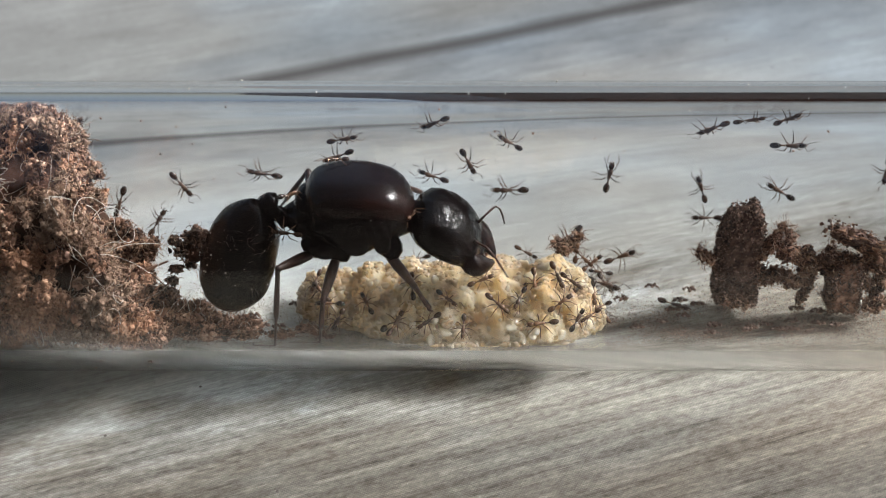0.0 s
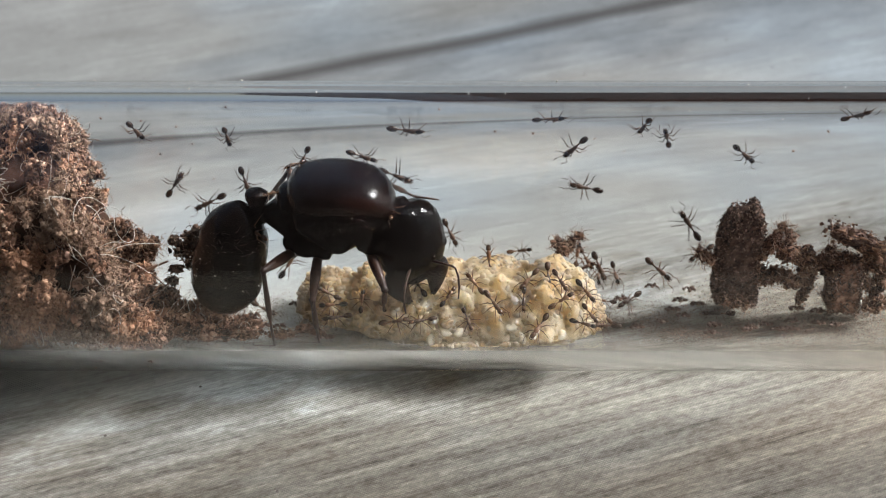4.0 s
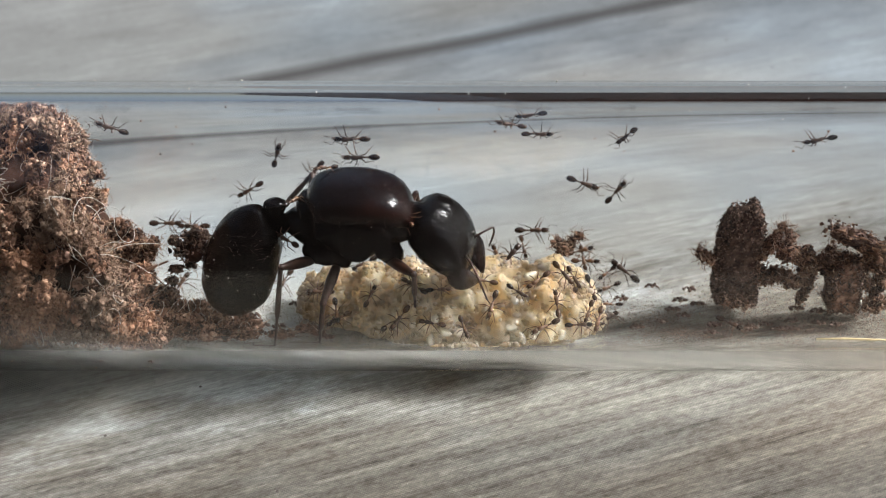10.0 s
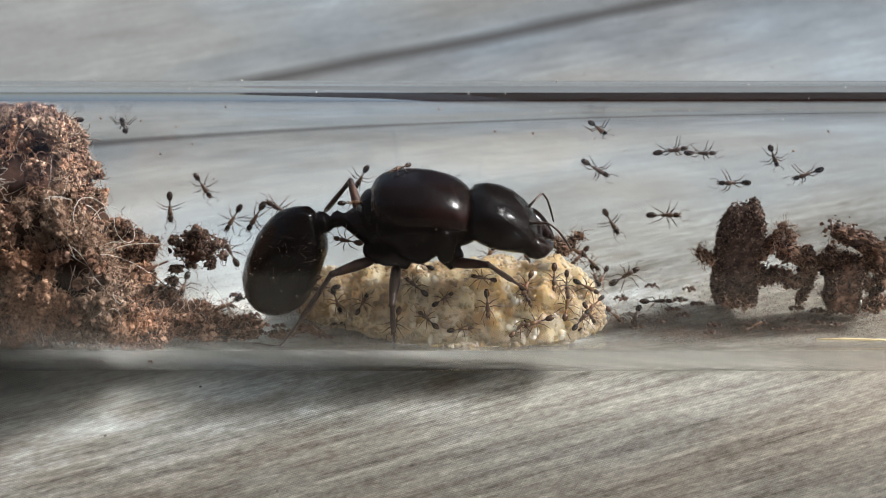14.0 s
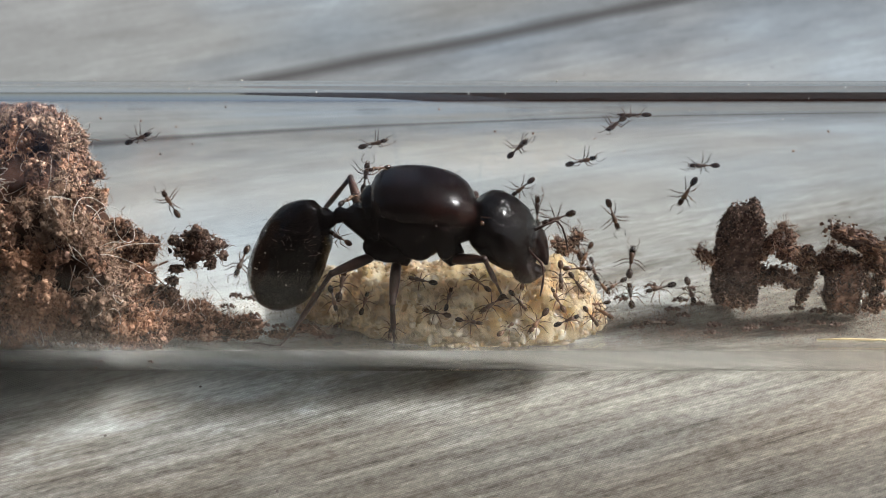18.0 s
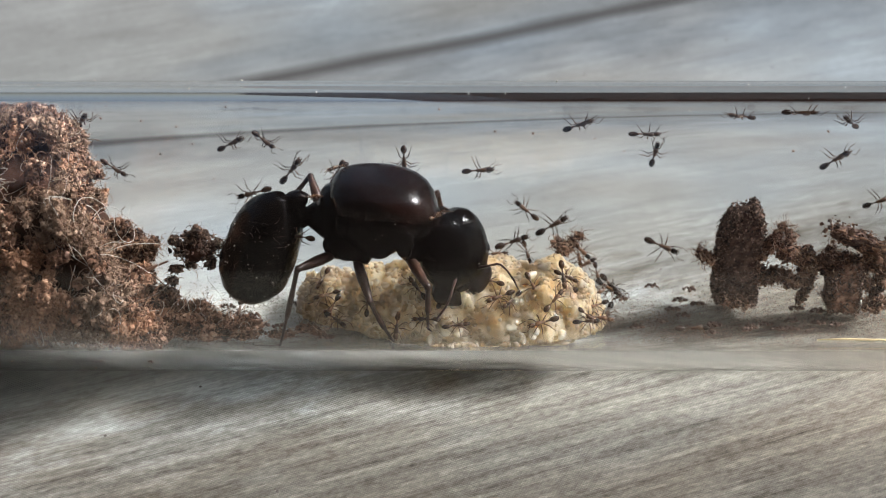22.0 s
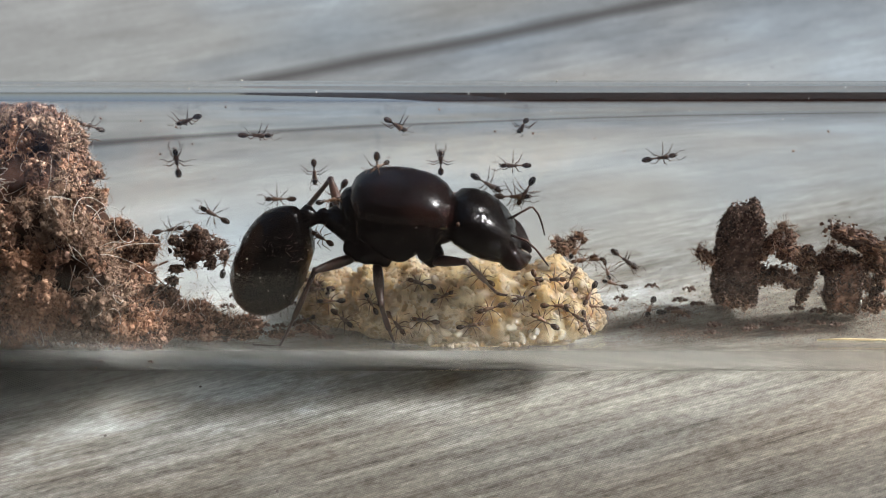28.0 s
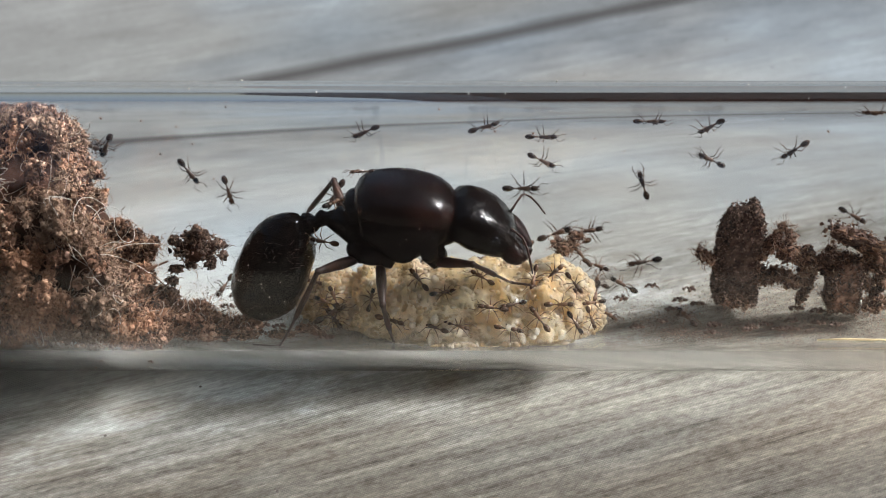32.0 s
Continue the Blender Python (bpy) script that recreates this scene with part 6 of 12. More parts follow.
    walk(crew[23], trail([(0, 13.41, 0.67, 1.13, 332), (1, 16.72, -1.3, 1.22, 0), (2, 12.97, -0.27, 1.11, 71), (3, 16.78, -0.98, 1.17, 36), (3.2, 17.62, -0.79, 1.15, 180), (5.7, 12.44, 0.91, 1.16, 180), (6, 9.59, 0.43, 1.11, 119), (7, 7.07, -1.43, 3.5, 62), (8, 9.21, 2.08, 1.42, 0), (9, 10.1, 0.67, 1.13, 230), (10, 7.07, -1.43, 3.5, 62), (11, 9.63, 3.68, 2.17, 329), (12, 9.87, -0.1, 1.1, 276), (13, 11.61, -0.67, 1.13, 275), (14, 11.15, -0.38, 1.11, 252), (14.4, 11.51, 1.58, 1.28, 98), (16.6, 10.09, 2.7, 1.65, 157), (17, 11.43, 0.67, 1.13, 180), (18, 10.99, 1.37, 1.24, 90), (19, 7.07, -1.43, 3.5, 62), (20, 10.52, 4.82, 3.07, 330), (21, 13, 3.62, 2.13, 328), (22, 9.89, 2.2, 1.46, 305), (23, 12.54, 0.91, 1.16, 90), (24, 12.71, 4.77, 3.02, 240), (25, 8.59, 2.95, 1.76, 147), (25.4, 9.76, 2.77, 1.68, 11), (27.6, 10.73, 3.29, 1.94, 333), (28, 10.75, 3.87, 2.29, 319), (29, 13.31, 3.22, 1.9, 323), (30, 11.7, 4.72, 2.97, 150), (31, 13.23, 5.26, 3.54, 85), (32, 11.87, 6.67, 6.23, 108)]))
    walk(crew[24], trail([(0, 7.48, 5.02, 3.27, 220), (1, 5.45, 5.48, 3.81, 140), (2, 7.04, 5.53, 3.87, 170), (3, 4.65, 0.61, 3.85, 212), (3.2, 4.65, 0.61, 3.85, 212), (5.7, 4.65, 0.61, 3.85, 212), (6, 4.65, 0.61, 3.85, 212), (7, 2.41, 0.17, 3.8, 201), (8, 2.41, 0.17, 3.8, 201), (9, 2.41, 0.17, 3.8, 201), (10, 3.76, 1.32, 4.49, 52), (11, 3.42, 5.26, 3.54, 0), (12, 2.41, 0.17, 3.8, 201), (13, 2.41, 0.17, 3.8, 201), (14, 2.41, 0.17, 3.8, 201), (14.4, 2.41, 0.17, 3.8, 201), (16.6, 2.41, 0.17, 3.8, 201), (17, 2.41, 0.17, 3.8, 21), (18, 5.61, 5.97, 4.55, 90), (19, 6.87, 6.88, 7.51, 24), (20, 6.55, 6.79, 9.25, 22), (21, 7.42, 6.45, 10.45, 0), (22, 7.65, 5.96, 11.47, 42), (23, 8.3, 5.96, 11.47, 0), (24, 8.04, 5.76, 11.8, 0), (25, 8.96, 6.85, 8.82, 292), (25.4, 8.31, 6.63, 9.91, 125), (27.6, 6.92, 6.67, 6.23, 180), (28, 4.92, 6.56, 5.87, 242), (29, 10.64, 3.62, 2.13, 298), (30, 10.66, 4.08, 2.44, 289), (31, 11.18, 4.51, 2.78, 255), (32, 11.99, 3.72, 2.19, 191)]))
    walk(crew[25], trail([(0, -5.89, -0.51, 1.76, 191), (1, -10.79, -0.1, 1.1, 211), (2, -12.65, -0.97, 1.17, 113), (3, -12.24, -1.64, 1.3, 139), (3.2, -12.24, -1.64, 1.3, 319), (5.7, -6.34, 1.33, 3.38, 328), (6, -9.38, 3.29, 1.94, 242), (7, -13.25, -1.3, 1.22, 280), (8, -11.51, -0.97, 1.17, 0), (9, -5.89, -0.51, 1.76, 11), (10, -9.34, 2.58, 1.6, 243), (11, -8.46, 1.71, 1.32, 12), (12, -6.23, -0.48, 3.4, 279), (13, -3.94, -0.49, 2.64, 318), (14, -3.94, -0.49, 2.64, 318), (14.4, -3.94, -0.49, 2.64, 318), (16.6, -3.94, -0.49, 2.64, 318), (17, -3.94, -0.49, 2.64, 318), (18, -3.94, -0.49, 2.64, 318), (19, -3.94, -0.49, 2.64, 318), (20, -3.94, -0.49, 2.64, 318), (21, -3.94, -0.49, 2.64, 318), (22, -3.94, -0.49, 2.64, 318), (23, -3.94, -0.49, 2.64, 318), (24, -5.23, 1.61, 2.91, 242), (25, -3.94, -0.49, 2.64, 318), (25.4, -3.94, -0.49, 2.64, 138), (27.6, -7.05, -0.19, 3.36, 180), (28, -7.05, -0.19, 3.36, 180), (29, -5.89, -0.51, 1.76, 191), (30, -5.89, -0.51, 1.76, 191), (31, -5.89, -0.51, 1.76, 191), (32, -5.89, -0.51, 1.76, 191)]))
    walk(crew[26], trail([(0, -2.95, -2.15, 2.41, 62), (1, -2.95, -2.15, 2.41, 242), (2, -9.81, 2, 1.4, 134), (3, -10.56, 3.29, 1.94, 62), (3.2, -10.56, 3.29, 1.94, 62), (5.7, -6.37, 3.93, 2.33, 61), (6, -5.52, 3.62, 2.13, 289), (7, -7.85, -2, 1.4, 156), (8, -9.07, 0.91, 1.16, 321), (9, -2.95, -2.15, 2.41, 62), (10, -2.95, -2.15, 2.41, 242), (11, -7.17, -2.4, 1.53, 222), (12, -7.75, -1.29, 1.22, 218), (13, -7.93, -0.97, 1.17, 216), (14, -12.51, 0.67, 1.13, 220), (14.4, -12.07, 1.14, 1.2, 0), (16.6, -10.41, -0.67, 1.13, 26), (17, -10.57, -0.67, 1.13, 18), (18, -5.89, -0.51, 1.76, 11), (19, -5.89, -0.51, 1.76, 11), (20, -5.89, -0.51, 1.76, 191), (21, -8.37, 0.43, 1.11, 241), (22, -12.99, -2.01, 1.4, 180), (23, -8.56, -1.29, 1.22, 275), (24, -10.66, -1.3, 1.22, 180), (25, -12.67, -0.85, 1.15, 132), (25.4, -15.14, 2, 1.4, 65), (27.6, -14.62, 1.79, 1.34, 0), (28, -12.93, 3.62, 2.13, 81), (29, -14.6, 1.58, 1.28, 254), (30, -12.35, -2, 1.4, 180), (31, -14.19, 0.91, 1.16, 97), (32, -22.57, 2.58, 1.6, 191)]))
    walk(crew[27], trail([(0, -0.13, -1.35, 3.42, 118), (1, -0.13, -1.35, 3.42, 118), (2, -0.13, -1.35, 3.42, 118), (3, -0.13, -1.35, 3.42, 118), (3.2, -0.13, -1.35, 3.42, 118), (5.7, -0.13, -1.35, 3.42, 118), (6, -0.13, -1.35, 3.42, 118), (7, -0.13, -1.35, 3.42, 118), (8, -5.24, -1.4, 2.87, 308), (9, 1.12, -2.49, 2.74, 32), (10, 1.12, -2.49, 2.74, 32), (11, 1.12, -2.49, 2.74, 32), (12, 1.12, -2.49, 2.74, 32), (13, 1.12, -2.49, 2.74, 32), (14, 1.12, -2.49, 2.74, 32), (14.4, 1.12, -2.49, 2.74, 32), (16.6, 1.12, -2.49, 2.74, 32), (17, 1.12, -2.49, 2.74, 32), (18, 8.04, 4.64, 2.9, 100), (19, 4.65, 0.61, 3.85, 212), (20, 4.65, 0.61, 3.85, 212), (21, 4.65, 0.61, 3.85, 212), (22, 4.09, 4.77, 3.02, 20), (23, 4.77, 5.02, 3.27, 20), (24, 11.87, 5.69, 4.1, 150), (25, 5.94, 6.26, 5.09, 144), (25.4, 4.65, 0.61, 3.85, 212), (27.6, -6.2, 6.5, 5.7, 241), (28, -6.2, 6.5, 5.7, 241), (29, -6.27, 6.5, 5.7, 261), (30, -6.2, 6.5, 5.7, 241), (31, -6.37, 6.5, 5.7, 241), (32, -6.37, 6.5, 5.7, 241)]))
    walk(crew[28], trail([(0, 2.41, 0.17, 3.8, 21), (1, 2.41, 0.17, 3.8, 201), (2, 0.37, 4.9, 3.14, 100), (3, -0.14, 4.77, 3.02, 20), (3.2, -0.47, 5.59, 3.95, 280), (5.7, 2.23, 4.37, 2.66, 329), (6, 1.72, 4.77, 3.02, 220), (7, 0.54, 5.59, 3.95, 135), (8, 1.49, 5.48, 3.81, 0), (9, 4.51, 6.64, 6.12, 42), (10, 3.89, 5.93, 11.53, 156), (11, -1.97, 5.51, 12.16, 222), (12, -2.3, 6.9, 7.8, 330), (13, -2.8, 6.88, 7.51, 198), (14, -4.83, 6.79, 6.79, 243), (14.4, -4.83, 6.79, 6.79, 224), (16.6, -4.16, 6.79, 6.79, 257), (17, -4.09, 6.79, 6.79, 81), (18, 4.32, 6.82, 9.06, 56), (19, 0.29, 6.67, 9.75, 180), (20, 3.21, 6.83, 6.99, 306), (21, 2.56, 6.5, 5.7, 289), (22, 2.04, 6.87, 7.31, 6), (23, 3.04, 6.89, 7.59, 86), (24, 1.32, 6.14, 11.15, 41), (25, 3.23, 5.71, 11.87, 336), (25.4, 4.25, 6.34, 10.73, 218), (27.6, -4.46, 6.9, 8.02, 246), (28, -0.13, 6.9, 7.89, 90), (29, -0.13, 6.67, 9.75, 0), (30, -0.29, 6.55, 10.17, 314), (31, 2.86, 6.45, 10.45, 0), (32, 5.75, 6.9, 8.1, 329)]))
    walk(crew[29], trail([(0, 3.61, -2.52, 2.77, 99), (1, 3.61, -2.52, 2.77, 99), (2, 3.61, -2.52, 2.77, 99), (3, 3.61, -2.52, 2.77, 99), (3.2, 3.61, -2.52, 2.77, 99), (5.7, 3.61, -2.52, 2.77, 99), (6, 3.61, -2.52, 2.77, 99), (7, 2.38, -1.69, 4.92, 99), (8, -6.02, 3.29, 1.94, 212), (9, -2.04, 0.51, 3.51, 81), (10, -2.04, 0.51, 3.51, 81), (11, -1.48, 6.56, 5.87, 138), (12, 0.54, 6.67, 6.23, 328), (13, 5.94, 6.72, 9.55, 16), (14, 13.24, 6.84, 8.92, 14), (14.4, 14.3, 6.86, 7.27, 220), (16.6, 11.92, 6.83, 6.99, 229), (17, 10.8, 6.88, 8.55, 136), (18, 9.81, 5.84, 11.67, 245), (19, 6.4, 5.51, 12.16, 204), (20, 6.11, 5.76, 11.8, 156), (21, 0.09, 5.12, 12.62, 180), (22, -2.29, 6.9, 8.23, 270), (23, -2.12, 6.88, 8.54, 247), (24, -3.73, 6.89, 7.72, 36), (25, 1, 6.04, 11.34, 55), (25.4, 1.15, 5.76, 11.8, 214), (27.6, -4.29, 5.76, 11.8, 94), (28, -2.7, 5.93, 11.53, 305), (29, -2.7, 5.93, 11.53, 270), (30, -3.63, 5.51, 12.16, 24), (31, -0.51, 5.45, 12.23, 42), (32, 2.29, 6.11, 11.21, 34)]))
    walk(crew[30], trail([(0, 5.52, -0.89, 3.87, 339), (1, 8.4, -2.56, 3.05, 42), (2, 9.27, -1.29, 1.22, 0), (3, 10.57, -0.67, 1.13, 0), (3.2, 10.24, -1.3, 1.22, 180), (5.7, 6.73, -2.94, 2.28, 180), (6, 6.73, -2.94, 2.28, 180), (7, 3.61, -2.52, 2.77, 99), (8, 3.61, -2.52, 2.77, 99), (9, 3.61, -2.52, 2.77, 99), (10, 3.61, -2.52, 2.77, 99), (11, 3.84, -0.26, 5.17, 62), (12, 4.65, 0.61, 3.85, 32), (13, 10.02, -0.97, 1.17, 270), (14, 6.73, -2.94, 2.28, 180), (14.4, 10.46, -0.79, 1.15, 215), (16.6, 6.73, -2.94, 2.28, 180), (17, 10.09, 2.7, 1.65, 23), (18, 11.15, 3.68, 2.17, 81), (19, 13.82, 3.29, 1.94, 62), (20, 13.68, 3.78, 2.23, 149), (21, 13.85, 3.78, 2.23, 159), (22, 12.98, 4.59, 2.85, 335), (23, 15.77, 5.37, 3.67, 20), (24, 13.9, 5.88, 4.4, 70), (25, 8.73, 6.85, 7.19, 180), (25.4, 10.01, 4.82, 3.07, 140), (27.6, 4.59, 6.44, 5.52, 170), (28, 4.08, 6.44, 5.52, 0), (29, 4.65, 0.61, 3.85, 32), (30, 5.95, 4.9, 3.14, 20), (31, 6.46, 5.37, 3.67, 30), (32, 6.63, 5.14, 3.4, 20)]))
    walk(crew[31], trail([(0, 7.07, -1.43, 3.5, 62), (1, 10.53, 0.67, 1.13, 0), (2, 10.92, 2.58, 1.6, 99), (3, 12.35, 1.71, 1.32, 106), (3.2, 11.7, 1.14, 1.2, 270), (5.7, 9.3, 0.91, 1.16, 121), (6, 7.07, -1.43, 3.5, 242), (7, 5.52, -0.89, 3.87, 159), (8, 5.52, -0.89, 3.87, 339), (9, 9.68, -2, 1.4, 0), (10, 9.48, -0.79, 1.15, 48), (11, 11.43, 0.67, 1.13, 0), (12, 13.15, 1.37, 1.24, 0), (13, 12.51, 1.58, 1.28, 0), (14, 12.44, 0.91, 1.16, 0), (14.4, 13.05, 0.42, 1.11, 69), (16.6, 14.55, -0.67, 1.13, 0), (17, 13.04, -0.97, 1.17, 161), (18, 12.35, -1.3, 1.22, 180), (19, 11.72, -1.17, 1.2, 95), (20, 9.72, 2.2, 1.46, 135), (21, 8.77, 3.12, 1.85, 108), (22, 7.07, -1.43, 3.5, 62), (23, 7.07, -1.43, 3.5, 62), (24, 9.83, 1.37, 1.24, 37), (25, 7.07, -1.43, 3.5, 242), (25.4, 7.07, -1.43, 3.5, 242), (27.6, 7.07, -1.43, 3.5, 242), (28, 7.07, -1.43, 3.5, 242), (29, 7.07, -1.43, 3.5, 62), (30, 10.37, 2, 1.4, 0), (31, 9.31, 4.08, 2.44, 221), (32, 7.07, -1.43, 3.5, 242)]))
    walk(crew[32], trail([(0, -1.7, -1.56, 4.8, 94), (2, -1.83, -0.91, 4.86, 82), (4, -1.38, -1.46, 4.8, 124), (6, -1.62, -1.43, 4.83, 143), (8, -1.79, -1.46, 4.8, 169), (10, -1.57, -1.54, 4.81, 148), (12, -1.87, -1.58, 4.79, 163), (14, -1.46, -1.59, 4.78, 139), (16, -1.59, -1.31, 4.84, 148), (18, -1.12, -1.17, 4.88, 168), (20, -2.12, -1.69, 4.7, 124), (22, -1.39, -1.71, 4.75, 127), (24, -1.62, -1.49, 4.78, 132), (26, -2.02, -1.4, 4.77, 155), (28, -1.19, -1.4, 4.85, 161), (30, -1.86, -1.75, 4.72, 133), (32, -1.33, -1.09, 4.87, 127)]))
    walk(crew[33], trail([(0, 0.19, -2.29, 4.6, 321), (2, 0.21, -2.45, 4.49, 353), (4, 0.26, -2.25, 4.63, 55), (6, 0.37, -2.26, 4.62, 36), (8, 0.16, -2.39, 4.53, 31), (10, -0.24, -1.79, 4.77, 3), (12, 0.21, -2.53, 4.43, 34), (14, -0.02, -2.37, 4.55, 34), (16, -0.17, -2.11, 4.67, 32), (18, 0.29, -2.36, 4.55, 76), (20, -0.01, -2.43, 4.5, 69), (22, -0.03, -2.23, 4.58, 67), (24, 0.24, -2.47, 4.47, 44), (26, 0.59, -2.19, 4.68, 23), (28, -0.05, -2.21, 4.59, 27), (30, 0.07, -2.14, 4.64, 28), (32, -0.04, -1.96, 4.71, 10)]))
    walk(crew[34], trail([(0, 2.08, -1.31, 5.01, 23), (2, 2.17, -1.24, 5.06, 83), (4, 1.78, -1.54, 4.97, 128), (6, 2.19, -0.83, 5.09, 105), (8, 2.04, -1.07, 5.05, 126), (10, 2.29, -1.36, 5.04, 169), (12, 2.07, -1.28, 5.03, 150), (14, 2.31, -1.16, 5.05, 169), (16, 1.93, -0.97, 5.05, 154), (18, 2.05, -1.5, 5, 139), (20, 1.85, -1.44, 4.98, 174), (22, 2.66, -1.35, 5.05, 162), (24, 1.82, -1.1, 5.03, 175), (26, 1.97, -1.41, 5, 181), (28, 2.27, -1.13, 5.08, 140), (30, 1.99, -1.56, 4.95, 185), (32, 2.2, -1.13, 5.08, 148)]))
    walk(crew[35], trail([(0, 2.99, -2.63, 4.49, 319), (2, 3.18, -2.62, 4.5, 338), (4, 2.77, -2.6, 4.51, 304), (6, 3.21, -2.6, 4.51, 254), (8, 3.26, -2.74, 4.41, 248), (10, 2.71, -2.68, 4.45, 253), (12, 2.74, -2.8, 4.37, 261), (14, 2.44, -2.65, 4.47, 273), (16, 3.31, -2.76, 4.4, 243), (18, 2.75, -2.65, 4.48, 216), (20, 3.42, -2.75, 4.41, 210), (22, 3.16, -2.32, 4.72, 202), (24, 3.24, -2.61, 4.51, 210), (26, 3.15, -2.92, 4.24, 192), (28, 2.68, -2.83, 4.3, 197), (30, 3.14, -2.54, 4.55, 147), (32, 2.76, -2.81, 4.31, 172)]))
    walk(crew[36], trail([(0, 4.24, -2.41, 4.71, 243), (2, 4.28, -2.42, 4.71, 274), (4, 4.45, -2.47, 4.67, 268), (6, 3.96, -2.6, 4.58, 275), (8, 3.87, -2.77, 4.45, 307), (10, 4.12, -2.04, 4.86, 325), (12, 4.4, -2.32, 4.78, 343), (14, 4.56, -2.32, 4.78, 297), (16, 5.04, -2.75, 4.47, 286), (18, 4.11, -2.51, 4.64, 309), (20, 4.28, -2.26, 4.77, 255), (22, 3.8, -2.49, 4.65, 224), (24, 4.29, -2.54, 4.62, 226), (26, 3.91, -2.06, 4.85, 204), (28, 4.46, -2.39, 4.73, 196), (30, 3.92, -2.3, 4.73, 212), (32, 3.89, -2.7, 4.5, 192)]))
    walk(crew[37], trail([(0, 5.06, -1.45, 5.13, 272), (2, 5.19, -1.17, 5.21, 238), (4, 4.77, -1.33, 5.15, 229), (6, 4.62, -1.21, 5.17, 194), (8, 4.97, -1.5, 5.16, 176), (10, 5.29, -1.41, 5.16, 217), (12, 4.85, -1.75, 5.03, 235), (14, 4.67, -1.6, 5.07, 248), (16, 4.3, -1.25, 5.14, 267), (18, 4.52, -1.2, 5.18, 256), (20, 5.19, -1.54, 5.13, 233), (22, 4.93, -1.71, 5.06, 295), (24, 5.14, -1.19, 5.19, 297), (26, 4.83, -1.61, 5.07, 252), (28, 5.22, -1.57, 5.11, 289), (30, 5.47, -1.78, 5.08, 270), (32, 5.05, -1.26, 5.21, 257)]))
    walk(crew[38], trail([(0, 6.34, -1.02, 5.18, 292), (2, 6.24, -0.69, 5.21, 302), (4, 5.83, -1.18, 5.2, 272), (6, 5.85, -1.08, 5.2, 326), (8, 6.05, -1.09, 5.19, 336), (10, 6.69, -0.79, 5.13, 308), (12, 6.54, -0.86, 5.15, 311), (14, 6.17, -1.22, 5.16, 268), (16, 6.42, -0.72, 5.19, 266), (18, 6.55, -0.97, 5.13, 270), (20, 6.29, -0.72, 5.19, 315), (22, 6.67, -0.96, 5.14, 276), (24, 6.45, -1.4, 5.09, 300), (26, 6.22, -1.1, 5.18, 332), (28, 5.96, -1.42, 5.16, 1), (30, 6.62, -0.94, 5.16, 33), (32, 6.01, -1.07, 5.21, 41)]))
    walk(crew[39], trail([(0, 7.11, -1.31, 5.01, 321), (2, 6.72, -1.58, 5.01, 352), (4, 6.49, -1.38, 5.1, 301), (6, 7.27, -0.83, 5.01, 301), (8, 7.13, -1.59, 4.93, 299), (10, 7.29, -0.98, 4.97, 297), (12, 6.97, -1.51, 5, 292), (14, 6.86, -1.49, 5.02, 269), (16, 7.22, -1.35, 4.97, 312), (18, 7.44, -1.21, 4.78, 303), (20, 7.22, -1.07, 5.04, 348), (22, 6.85, -1.03, 5.08, 333), (24, 7.39, -0.8, 4.88, 6), (26, 7.2, -1.07, 5.05, 52), (28, 7.1, -1.15, 5.06, 62), (30, 7.12, -1.4, 5.01, 12), (32, 7.27, -1.4, 4.93, 305)]))
    walk(crew[40], trail([(0, 6.42, -2.67, 4.52, 36), (2, 6.81, -2.41, 4.65, 27), (4, 6.48, -2.52, 4.57, 33), (6, 6.03, -2.54, 4.62, 21), (8, 6.52, -2.49, 4.59, 22), (10, 6.26, -2.69, 4.51, 96), (12, 6.31, -2.85, 4.35, 91), (14, 6.79, -2.82, 4.36, 80), (16, 6.72, -2.53, 4.56, 55), (18, 6.32, -2.53, 4.63, 119), (20, 6.06, -2.58, 4.59, 74), (22, 6.08, -2.56, 4.6, 50), (24, 6.84, -2.37, 4.68, 45), (26, 6.16, -2.44, 4.7, 31), (28, 6.16, -2.79, 4.44, 358), (30, 6.27, -2.77, 4.46, 352), (32, 6.36, -2.73, 4.48, 360)]))
    walk(crew[41], trail([(0, 5.48, -3.47, 3.75, 187), (2, 5.91, -3.46, 3.71, 155), (4, 5.3, -3.57, 3.61, 236), (6, 5.55, -3.56, 3.61, 225), (8, 5.45, -3.48, 3.7, 203), (10, 5.65, -3.58, 3.57, 208), (12, 5.55, -3.43, 3.8, 228), (14, 5.27, -3.4, 3.81, 198), (16, 5.38, -3.32, 3.93, 216), (18, 5.25, -3.38, 3.86, 232), (20, 5.61, -3.17, 4.1, 226), (22, 5.53, -3.43, 3.8, 197), (24, 5.33, -3.61, 3.5, 174), (26, 5.68, -3.56, 3.61, 162), (28, 5.6, -3.41, 3.81, 150), (30, 5.16, -3.57, 3.6, 134), (32, 5.32, -3.34, 3.92, 125)]))
